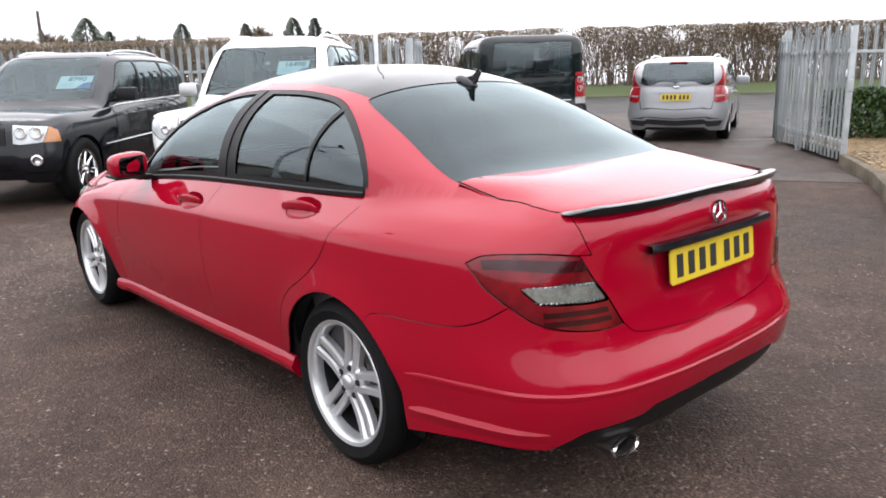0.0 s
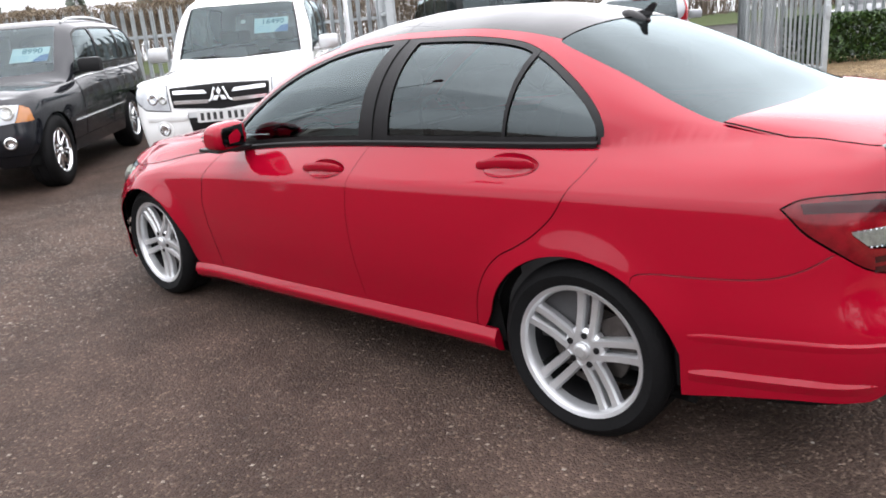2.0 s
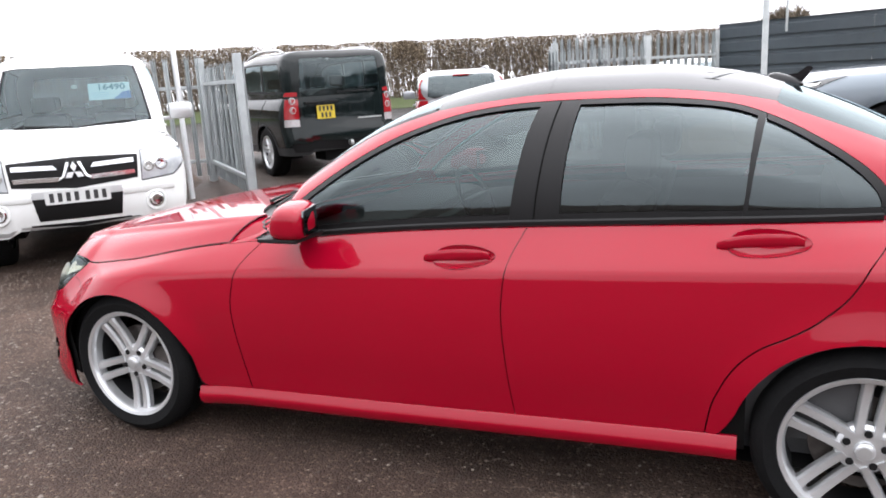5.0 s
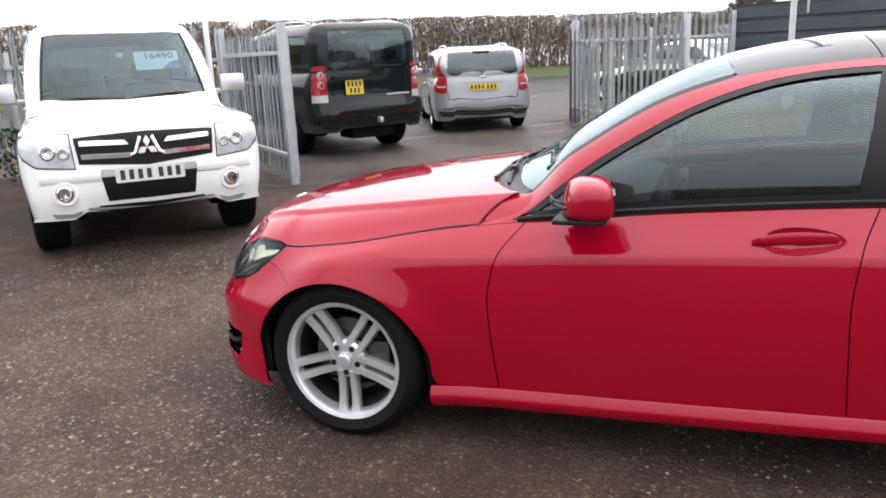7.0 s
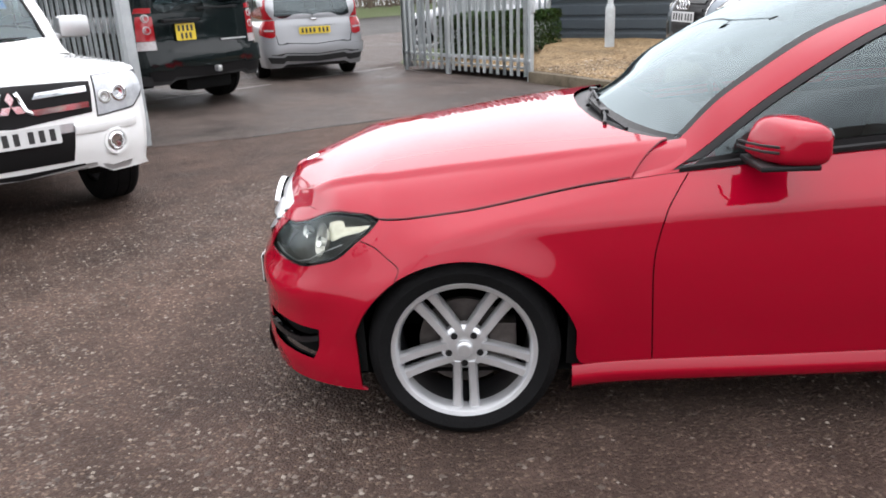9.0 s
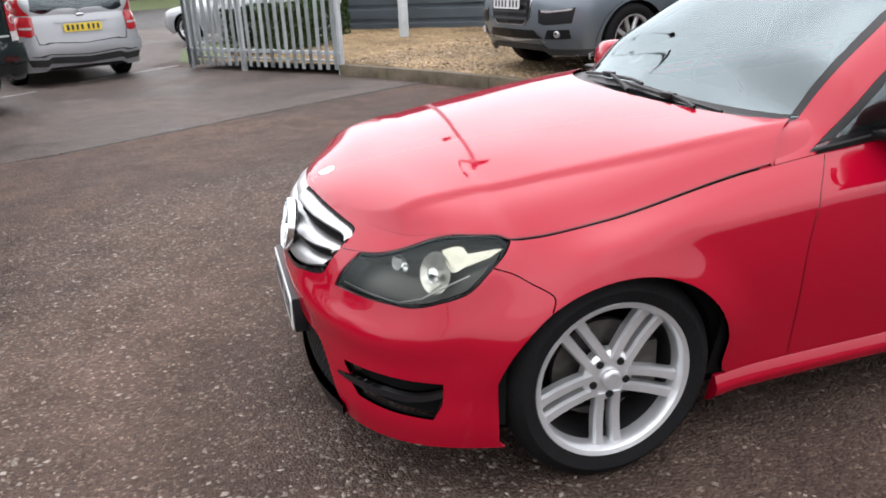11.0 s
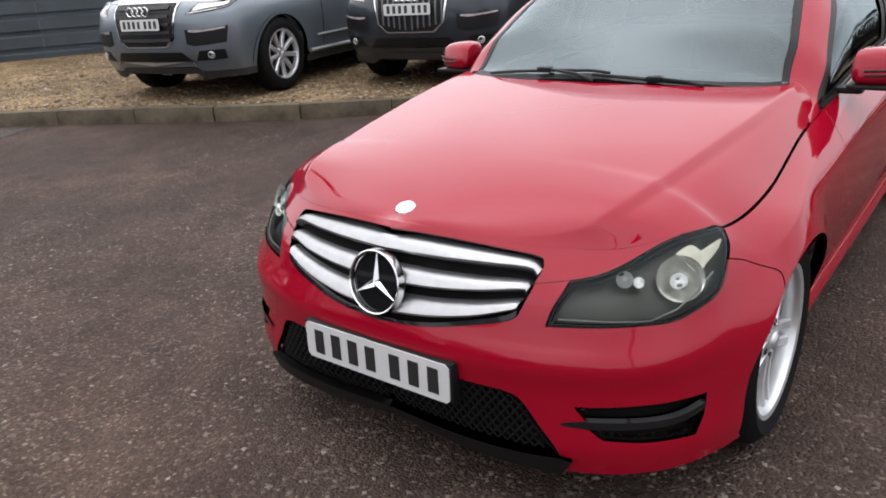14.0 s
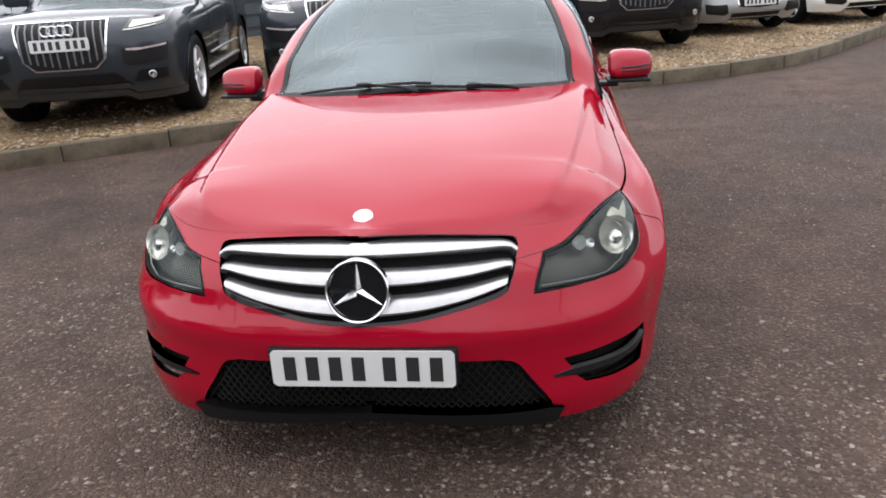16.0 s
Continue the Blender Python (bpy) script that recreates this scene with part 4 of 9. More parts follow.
def deck_tables(zs, front):
    sel = (W_S < 8.2) if front else (W_S > 12.0)
    order = np.argsort(TOP[sel, 0])
    tx, ty, tz = (TOP[sel, k][order] for k in range(3))
    x1 = tx[-1] if front else tx[0]
    x0 = 0.55 if front else -1.55
    xs = x0 + (x1 - x0) * (1 - (1 - np.linspace(0, 1, 211)) ** 2) if front else np.linspace(x1, x0, 141)
    f = np.linspace(0, 1, 201)
    P = np.zeros((len(xs), len(f), 3))
    even = np.polyfit([k[0] for k in zs], [k[1] for k in zs], 4 if front else 3, w=[1] * (len(zs) - 1) + [6])
    for i, x in enumerate(xs):
        ye, ze, zc = np.interp(x, tx, ty), np.interp(x, tx, tz), np.polyval(even, x)
        P[i, :, 0] = x
        P[i, :, 1] = ye * f
        if front:
            # a crisp fold runs back from the lamp: nearly flat inside it, a short step, then a round shoulder down to the wing
            wide = max(ye, 0.03)
            yf = curve_at([(0.80, 0.672), (1.11, 0.652), (1.31, 0.628), (1.55, 0.594), (1.67, 0.575), (1.80, 0.548), (1.87, 0.52), (1.94, 0.475)], x)
            yf = min(yf, 0.90 * wide)
            y, total = wide * f, zc - ze
            crisp = curve_at([(0.78, 0.25), (0.95, 0.7), (1.2, 1.0), (1.80, 1.0), (1.95, 0.5)], x)
            inner, step = 0.22 * total, min(0.016 * crisp, 0.28 * total)
            g = np.clip((y - yf) / 0.025, 0, 1)
            h = np.clip((y - yf) / (wide - yf), 0, 1)
            fall = np.where(y < yf, inner * (y / yf) ** 2.4, inner + step * g * g * (3 - 2 * g) + (total - inner - step) * (0.12 * h + 0.88 * h ** 1.8))
            # the nose curves down evenly to the grille
            q = min(max((x - 1.80) / 0.24, 0), 1)
            q = q * q * (3 - 2 * q)
            P[i, :, 2] = zc - (1 - q) * fall - q * total * f ** 2.8
            P[i, -1, 2] = ze
        else:
            P[i, :, 2] = zc - (zc - ze) * f ** curve_at([(-2.12, 4.6), (-1.92, 9.0), (-1.75, 14.0)], x)
    return xs, f * 0.8, P


HOOD = Surface(*deck_tables(HOOD_Z, True), (0, 0, 1))
BOOT = Surface(*deck_tables(BOOT_Z, False), (0, 0, 1))


# ---- red saloon: panels ----
from mathutils.geometry import delaunay_2d_cdt


def soften_seams():
    """Rounds the shading where the flank rolls over into bonnet and boot."""
    W = WALL
    for S in (HOOD, BOOT):
        S.N[-1], S.N[0] = (S.N[-2] if abs(S.P[-1, -1, 1]) < 0.05 else S.N[-1]), (S.N[1] if abs(S.P[0, -1, 1]) < 0.05 else S.N[0])
        edge_n = np.zeros((len(S.a), 3))
        for i in range(len(S.a)):
            p = S.P[i, -1]
            k = int(np.argmin(np.linalg.norm(TOP - p, axis=1)))
            n = S.N[i, -18] + W.N[k, -10]
            edge_n[i] = n / np.linalg.norm(n)
        flat = S.P[:, -1]
        for i in range(len(S.a)):
            d = np.linalg.norm(S.P[i][:, None, :] - flat[None, :, :], axis=2)
            near = np.argmin(d, axis=1)
            w = np.clip(1 - d[np.arange(len(near)), near] / 0.06, 0, 1) ** 2
            S.N[i] = S.N[i] * (1 - w[:, None]) + edge_n[near] * w[:, None]
        for k in range(NS):
            d = np.linalg.norm(flat - TOP[k], axis=1)
            i = int(np.argmin(d))
            if d[i] < 0.03:
                w = np.clip(1 - np.linalg.norm(W.P[k] - TOP[k], axis=1) / 0.06, 0, 1) ** 2
                W.N[k] = W.N[k] * (1 - w[:, None]) + edge_n[i] * w[:, None]
        S.N[:, 0, 1] = 0
    for k in range(NS):
        x = TOP[k, 0]
        if -1.85 < x < -1.40 and 5.8 < W_S[k]:
            i = int(np.argmin(abs(SHELL.a - x)))
            n = SHELL.N[i, 12] + W.N[k, -10]
            n /= np.linalg.norm(n)
            f = min(1.0, (-1.40 - x) / 0.1)
            w = f * np.clip(1 - np.linalg.norm(W.P[k] - TOP[k], axis=1) / 0.08, 0, 1) ** 2
            W.N[k] = W.N[k] * (1 - w[:, None]) + n * w[:, None]
            w = f * np.clip(1 - np.linalg.norm(SHELL.P[i] - SHELL.P[i, 0], axis=1) / 0.09, 0, 1) ** 2
            SHELL.N[i] = SHELL.N[i] * (1 - w[:, None]) + n * w[:, None]
    W.N[0, :, 1] = W.N[-1, :, 1] = 0
    SHELL.N[:, -1, 1] = 0


soften_seams()


def soften(wall, top, deck, reach=0.1):
    """Rounds the shading between a flank's top edge and the panel that starts there."""
    en = np.zeros((len(deck.a), 3))
    for i in range(len(deck.a)):
        k = int(np.argmin(np.linalg.norm(top - deck.P[i, -1], axis=1)))
        n = deck.N[i, -4] + wall.N[k, -8]
        en[i] = n / np.linalg.norm(n)
    flat = deck.P[:, -1]
    for i in range(len(deck.a)):
        w = np.clip(1 - (deck.P[i, -1, 1] - deck.P[i, :, 1]) / reach, 0, 1) ** 2
        deck.N[i] = deck.N[i] * (1 - w[:, None]) + en[i] * w[:, None]
    for k in range(len(top)):
        d = np.linalg.norm(flat - top[k], axis=1)
        i = int(np.argmin(d))
        if d[i] < 0.05:
            w = np.clip(1 - np.linalg.norm(wall.P[k] - top[k], axis=1) / reach, 0, 1) ** 2
            wall.N[k] = wall.N[k] * (1 - w[:, None]) + en[i] * w[:, None]
    deck.N[:, 0, 1] = 0
    wall.N[0, :, 1] = wall.N[-1, :, 1] = 0


def edge(pts, n=8, smooth=True):
    """A smooth line through domain points."""
    if not smooth or len(pts) < 3:
        out = []
        for a, b in zip(pts, pts[1:]):
            out += [(a[0] + (b[0] - a[0]) * k / n, a[1] + (b[1] - a[1]) * k / n) for k in range(n)]
        return out + [tuple(pts[-1])]
    return [tuple(spline(pts, (len(pts) - 1) * k / (n * (len(pts) - 1)))) for k in range(n * (len(pts) - 1) + 1)]


def loop(*edges):
    out = []
    for e in edges:
        for p in e:
            if not out or math.hypot(p[0] - out[-1][0], p[1] - out[-1][1]) > 0.0015:
                out.append((float(p[0]), float(p[1])))
    while math.hypot(out[0][0] - out[-1][0], out[0][1] - out[-1][1]) < 0.0015:
        out.pop()
    return out


def area2(poly):
    return sum(a[0] * b[1] - b[0] * a[1] for a, b in zip(poly, poly[1:] + poly[:1]))


def inset_poly(poly, gap):
    if not gap:
        return poly
    s = 1 if area2(poly) > 0 else -1
    out = []
    for i, p in enumerate(poly):
        a, b = poly[i - 1], poly[(i + 1) % len(poly)]
        d = np.array(b) - np.array(a)
        d /= max(np.linalg.norm(d), 1e-9)
        out.append((p[0] - d[1] * gap * s, p[1] + d[0] * gap * s))
    return out


def inside(poly, pts):
    """Which of the points lie in the closed line."""
    x, y = pts[:, 0], pts[:, 1]
    r = np.zeros(len(pts), bool)
    for (x0, y0), (x1, y1) in zip(poly, poly[1:] + poly[:1]):
        if y0 == y1:
            continue
        c = ((y0 > y) != (y1 > y)) & (x < (x1 - x0) * (y - y0) / (y1 - y0) + x0)
        r ^= c
    return r


def densify(poly, step):
    out = []
    for a, b in zip(poly, poly[1:] + poly[:1]):
        n = max(1, int(math.hypot(b[0] - a[0], b[1] - a[1]) / step))
        out += [(a[0] + (b[0] - a[0]) * k / n, a[1] + (b[1] - a[1]) * k / n) for k in range(n)]
    return out


def panel_mesh(name, surf, outline, mat, side=1, holes=(), step=0.035, off=0.0, gap=0.0021, depth=0.012):
    """A trimmed piece of a surface with turned-in edges."""
    kept = []
    for p, q in zip(outline, inset_poly(outline, gap)):
        mid = abs(surf.at(p[0], p[1])[0][1]) < 0.0015
        kept.append(p if mid else q)
    loops = [densify(kept, step)] + [densify(inset_poly(h, -gap), step) for h in holes]
    pts, cons = [], []
    for lp in loops:
        b = len(pts)
        pts += lp
        cons += [(b + k, b + (k + 1) % len(lp)) for k in range(len(lp))]
    P = np.array(pts)
    lo, hi = P.min(0), P.max(0)
    gx, gy = np.meshgrid(np.arange(lo[0] + step / 2, hi[0], step), np.arange(lo[1] + step / 2, hi[1], step))
    G = np.stack([gx.ravel(), gy.ravel()], 1)
    if len(G):
        keep = inside(loops[0], G)
        for h in loops[1:]:
            keep &= ~inside(h, G)
        G = G[keep]
        if len(G):
            d = np.min(np.linalg.norm(G[:, None, :] - P[None, :, :], axis=2), axis=1)
            G = G[d > step * 0.45]
    allp = [Vector(p) for p in pts] + [Vector((float(a), float(b))) for a, b in G]
    vco, _, tri, orig, _, _ = delaunay_2d_cdt(allp, cons, [], 0, 1e-6)
    V2 = np.array([(v.x, v.y) for v in vco])
    cen = np.array([V2[list(t)].mean(0) for t in tri])
    keep = inside(loops[0], cen)
    for h in loops[1:]:
        keep &= ~inside(h, cen)
    place = {}
    for k, o in enumerate(orig):
        for q in o:
            place[q] = k
    co, no = [], []
    for u, v in V2:
        p, n = surf.at(u, v, off)
        co.append((p[0], p[1] * side, p[2]))
        no.append((n[0], n[1] * side, n[2]))
    faces = []
    for t, k in zip(tri, keep):
        if k:
            a, b, c = (np.array(co[i]) for i in t)
            nn = np.cross(b - a, c - a)
            faces.append(tuple(t) if nn @ np.array(no[t[0]]) > 0 else tuple(t)[::-1])
    if depth:
        base = 0
        for lp in loops:
            ids = [place[base + k] for k in range(len(lp))]
            base += len(lp)
            top, low = [], []
            m = len(ids)
            for k, i in enumerate(ids):
                a, b = np.array(co[ids[k - 1]]), np.array(co[ids[(k + 1) % m]])
                n = np.array(no[i])
                e = np.cross(b - a, n)
                e /= max(np.linalg.norm(e), 1e-9)
                top.append(len(co)); co.append(co[i]); no.append(tuple((n * 0.6 + e * 0.4) / np.linalg.norm(n * 0.6 + e * 0.4)))
                low.append(len(co)); co.append(tuple(np.array(co[i]) - n * depth)); no.append(tuple(e))
            for k in range(m):
                j = (k + 1) % m
                faces.append((top[k], top[j], low[j], low[k]))
    me = bpy.data.meshes.new(name)
    me.from_pydata(co, [], faces)
    me.materials.append(mat)
    me.shade_smooth()
    me.normals_split_custom_set_from_vertices(no)
    return me


def panel(name, surf, outline, mat, parent, side=1, holes=(), label="", **kw):
    ob = new(name, panel_mesh(name, surf, outline, mat, side, holes, **kw))
    ob.parent = parent
    if label:
        ob["label"] = label
    return ob


def wx(x, z):
    return WALL.find(0, x, 2, z, L_A * 0.62, L_B * 1.06)


def wf(y, z):
    return WALL.find(1, y, 2, z, 0.0, float(np.interp(5.7, W_S, W_L)))


def wr(y, z):
    return WALL.find(1, y, 2, z, float(np.interp(12.6, W_S, W_L)), None)


def sx(x, z):
    return SHELL.find(0, x, 2, z)


def sy(x, y):
    return SHELL.find(0, x, 1, y)


def dk(S, x, y):
    i = int(np.argmin(abs(S.a - x)))
    return x, 0.8 * min(max(y / max(S.P[i, -1, 1], 1e-6), 0), 1)


VT = 0.85
LEND = float(W_L[-1])


def top_u(x, front=False):
    """Place along the outline where the shoulder has this x."""
    sel = (W_S > 2.0) & (W_S < 15.0)
    o = np.argsort(TOP[sel, 0])
    return float(np.interp(x, TOP[sel, 0][o], W_L[sel][o]))


def arch(cx, cz, r, x0, x1, n=26):
    """Wheel-arch line over the wheel from x0 to x1."""
    a0 = math.acos(max(-1, min(1, (x0 - cx) / r)))
    a1 = math.acos(max(-1, min(1, (x1 - cx) / r)))
    return [wx(cx + r * math.cos(a0 + (a1 - a0) * k / n), cz + r * math.sin(a0 + (a1 - a0) * k / n)) for k in range(n + 1)]


def wheel_mesh_parts(rim_mat, spokes, twin, tyre_r, rim_r, width, name="wheel"):
    """Meshes of one wheel, axle along y, outer face towards +y."""
    turn = Matrix.Rotation(-math.pi / 2, 4, "X")
    h = width / 2
    out = []
    bm = bmesh.new()
    lathe(bm, [(rim_r - 0.012, h - 0.03), (rim_r + 0.004, h - 0.006), (rim_r + 0.02, h), ((rim_r + tyre_r) / 2, h + 0.006), (tyre_r - 0.022, h - 0.006), (tyre_r - 0.006, h - 0.022), (tyre_r, h - 0.045),
               (tyre_r, 0.05), (tyre_r - 0.007, 0.048), (tyre_r - 0.007, 0.04), (tyre_r, 0.038), (tyre_r, -0.038), (tyre_r - 0.007, -0.04), (tyre_r - 0.007, -0.048), (tyre_r, -0.05),
               (tyre_r, -h + 0.045), (tyre_r - 0.02, -h + 0.006), ((rim_r + tyre_r) / 2, -h), (rim_r, -h + 0.01)], 72, turn)
    out.append(("tyre", mesh_of("tyre", bm, RUBBER), "black rubber tyre"))
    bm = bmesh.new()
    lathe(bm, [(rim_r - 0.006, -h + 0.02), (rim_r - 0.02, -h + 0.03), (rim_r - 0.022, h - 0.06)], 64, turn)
    out.append(("barrel", mesh_of("barrel", bm, ALLOY_SHADED), ""))
    bm = bmesh.new()
    lathe(bm, [(rim_r - 0.022, h - 0.06), (rim_r - 0.021, h - 0.03), (rim_r - 0.017, h - 0.016), (rim_r - 0.012, h - 0.008), (rim_r + 0.001, h - 0.004), (rim_r + 0.004, h - 0.01), (rim_r, h - 0.02)], 72, turn)
    out.append(("rim", mesh_of("rim", bm, rim_mat), ""))
    # one spoke, copied round the hub
    bm = bmesh.new()
    w0, w1 = (0.0140, 0.0165) if twin else (0.02, 0.026)
    r0, r1 = 0.048, rim_r - 0.014
    secs = []
    for k in range(9):
        f = k / 8
        r = r0 + (r1 - r0) * f
        w = w0 + (w1 - w0) * f ** 0.8
        y = h - 0.030 - 0.011 * math.sin(f * math.pi * 0.85) + 0.010 * f
        if f == 1:
            w *= 1.3
        secs.append([(-w, r, y - 0.034), (-w, r, y - 0.011), (-w * 0.68, r, y), (w * 0.68, r, y), (w, r, y - 0.011), (w, r, y - 0.034)])
    rows_v = [[bm.verts.new((a, c, b)) for a, b, c in s] for s in secs]
    for a, b in zip(rows_v, rows_v[1:]):
        for i in range(6):
            bm.faces.new((a[i], a[(i + 1) % 6], b[(i + 1) % 6], b[i]))
    bm.faces.new(rows_v[0])
    bm.faces.new(rows_v[-1][::-1])
    bmesh.ops.recalc_face_normals(bm, faces=bm.faces)
    spoke = mesh_of("spoke", bm, rim_mat, 0.25)
    for k in range(spokes):
        for s in ((-1, 1) if twin else (0,)):
            m = Matrix.Rotation(2 * math.pi * k / spokes + math.pi, 4, "Y") @ Matrix.Translation((s * 0.0225, 0, 0)) @ Matrix.Rotation(s * 0.026, 4, "Y")
            out.append(("spoke", spoke, "", m))
    bm = bmesh.new()
    lathe(bm, [(0.0, h - 0.016), (0.02, h - 0.016), (0.026, h - 0.019), (0.029, h - 0.024), (0.029, h - 0.034), (0.066, h - 0.036), (0.077, h - 0.046), (0.08, h - 0.07)], 32, turn)
    out.append(("hub", mesh_of("hub", bm, rim_mat), "round silver hub cap"))
    bm = bmesh.new()
    lathe(bm, [(0.0, h - 0.0145), (0.018, h - 0.0145), (0.019, h - 0.016)], 24, turn)
    out.append(("cap_badge", mesh_of("cap_badge", bm, SATIN), "small silver badge on the hub cap"))
    bm = bmesh.new()
    lathe(bm, [(0.0, h - 0.032), (0.0115, h - 0.032), (0.0115, h - 0.05)], 8, turn)
    bolt = mesh_of("bolt", bm, BLACK)
    for k in range(5):
        a = 2 * math.pi * (k + 0.5) / 5 + math.pi / 2 + math.pi
        out.append(("bolt", bolt, "", Matrix.Translation((0.053 * math.cos(a), 0.001, -0.053 * math.sin(a)))))
    bm = bmesh.new()
    lathe(bm, [(0.05, 0.02), (0.148, 0.02), (0.148, 0.0), (0.05, 0.0)], 40, turn)
    out.append(("brake_disc", mesh_of("brake_disc", bm, IRON), "grey iron brake disc"))
    bm = bmesh.new()
    box(bm, -0.17, -0.03, -0.07, -0.08, 0.045, 0.07, 0.012)
    out.append(("caliper", mesh_of("caliper", bm, IRON), ""))
    return out


def wheel_at(parts, parent, x, y, z, right, spin=0.0):
    w = new("wheel")
    w.parent = parent
    w.matrix_basis = pose(x, y, z, 0, 0, 180 if right else 0) @ Matrix.Rotation(spin, 4, "Y")
    for p in parts:
        o = new(p[0], p[1])
        o.parent = w
        if p[2]:
            o["label"] = p[2]
        if len(p) > 3:
            o.matrix_basis = p[3]
    return w


def plate(parent, m, yellow, w=0.52, h=0.111, two_rows=False, name="number_plate"):
    """Number plate with its characters as plain bars."""
    bm = bmesh.new()
    poly = [(-w / 2 + 0.01, -h / 2), (w / 2 - 0.01, -h / 2), (w / 2, -h / 2 + 0.01), (w / 2, h / 2 - 0.01), (w / 2 - 0.01, h / 2), (-w / 2 + 0.01, h / 2), (-w / 2, h / 2 - 0.01), (-w / 2, -h / 2 + 0.01)]
    prism(bm, poly, 0, 0.004, m)
    p = part(name, bm, PLATE_Y if yellow else PLATE_W, parent, ("yellow" if yellow else "white") + " number plate with dark bars")
    rows = [(0, 7)] if not two_rows else [(h * 0.23, 4), (-h * 0.23, 3)]
    ch = h * (0.66 if not two_rows else 0.36)
    for cy, n in rows:
        pitch = 0.0655 if not two_rows else w / 4.6
        tot = n * pitch + (0.02 if n == 7 else 0)
        for k in range(n):
            x = -tot / 2 + (k + 0.5) * pitch + (0.022 if n == 7 and k > 3 else 0)
            bm = bmesh.new()
            cw = pitch * 0.27
            prism(bm, [(x - cw, cy - ch / 2), (x + cw, cy - ch / 2), (x + cw, cy + ch / 2), (x - cw, cy + ch / 2)], 0.0042, 0.0055, m)
            part("character_bar", bm, INK, p)
    return p


def build_saloon():
    car = thing("saloon_car", "glossy red four-door saloon car with black spoiler and privacy glass", "car")
    # shared lines on the flank
    door_f = edge([wx(0.69, 0.848), wx(0.745, 0.785), wx(0.785, 0.69), wx(0.80, 0.586), wx(0.79, 0.40), wx(0.778, 0.25)])
    door_m = edge([wx(-0.372, 0.93), wx(-0.335, 0.85), wx(-0.312, 0.74), wx(-0.305, 0.64), wx(-0.312, 0.48), wx(-0.328, 0.284)])
    door_r = edge([wx(-1.43, 0.972), wx(-1.395, 0.90), wx(-1.335, 0.805), wx(-1.255, 0.715), wx(-1.17, 0.655), wx(-1.085, 0.605), wx(-1.017, 0.53), wx(-0.97, 0.43), wx(-0.952, 0.35), wx(-0.946, 0.31)])
    sill_f = edge([wx(0.778, 0.25), wx(0.3, 0.264), wx(-0.328, 0.284)])
    sill_r = edge([wx(-0.328, 0.284), wx(-0.65, 0.295), wx(-0.946, 0.31)])
    belt_f = [(top_u(x), VT) for x in np.linspace(-0.372, 0.69, 20)]
    belt_r = [(top_u(x), VT) for x in np.linspace(-1.43, -0.372, 20)]
    arch_f = arch(1.375, 0.268, 0.364, 1.722, 1.029)
    arch_r = arch(-1.388, 0.282, 0.370, -1.034, -1.741)
    lamp_low = edge([wx(1.70, 0.668), wx(1.775, 0.61), wf(0.762, 0.581), wf(0.725, 0.566), wf(0.66, 0.563), wf(0.56, 0.562), wf(0.476, 0.561)])
    lamp_in = edge([wf(0.476, 0.561), wf(0.486, 0.605), wf(0.503, 0.660)])
    lamp_top = edge([wf(0.503, 0.660), wf(0.55, 0.668), wf(0.585, 0.681), wf(0.616, 0.699), (top_u(1.823), 0.8425), (top_u(1.775), VT - 0.001), (top_u(1.70), VT - 0.001), (top_u(1.64), VT - 0.007)])
    lamp_rear = edge([(top_u(1.64), VT - 0.007), wx(1.665, 0.695), wx(1.70, 0.668)])
    seam_f = edge([wx(1.70, 0.668), wx(1.64, 0.645), wx(1.575, 0.607), arch(1.375, 0.268, 0.364, 1.585, 1.585, 1)[0]])
    k_f = min(range(len(arch_f)), key=lambda i: abs(arch_f[i][0] - seam_f[-1][0]))
    grille_low = edge([(0.0, wf(0.0, 0.503)[1]), wf(0.135, 0.513), wf(0.28, 0.54), wf(0.375, 0.563), wf(0.405, 0.578)])
    grille_side = edge([wf(0.405, 0.578), wf(0.425, 0.64), wf(0.435, 0.685)])
    grille_top = edge([wf(0.435, 0.685), wf(0.42, 0.703), wf(0.36, 0.714), wf(0.2, 0.731), (0.0, wf(0.0, 0.738)[1])])
    hood_low = edge([wf(0.428, 0.652), wf(0.503, 0.660)])
    tail = [wx(-1.985, 0.852), wx(-2.04, 0.879), wr(0.705, 0.889), wr(0.655, 0.886), wr(0.597, 0.879), wr(0.56, 0.81), wr(0.512, 0.745), wr(0.455, 0.656), wr(0.53, 0.652), wr(0.60, 0.657), wr(0.711, 0.685), wx(-2.121, 0.735), wx(-2.045, 0.79)]
    tail_top = edge([tail[0], tail[1], tail[2], tail[3], tail[4]])
    tail_in = edge([tail[4], tail[5], tail[6], tail[7]])
    tail_low = edge([tail[7], tail[8], tail[9], tail[10], tail[11]])
    tail_fr = edge([tail[11], tail[12], tail[0]])
    seam_r = edge([tail[11], wx(-2.04, 0.682), wx(-1.95, 0.655), wx(-1.80, 0.642), wx(-1.62, 0.632), arch(-1.388, 0.282, 0.370, -1.59, -1.59, 1)[0]])
    k_r = min(range(len(arch_r)), key=lambda i: abs(arch_r[i][0] - seam_r[-1][0]))
    boot_side = edge([(top_u(-2.19), VT), wr(0.578, 0.92), wr(0.562, 0.878)])
    boot_low = edge([tail[7], wr(0.42, 0.628), wr(0.36, 0.615), wr(0.25, 0.606), wr(0.12, 0.599), (LEND, wr(0.0, 0.597)[1])])
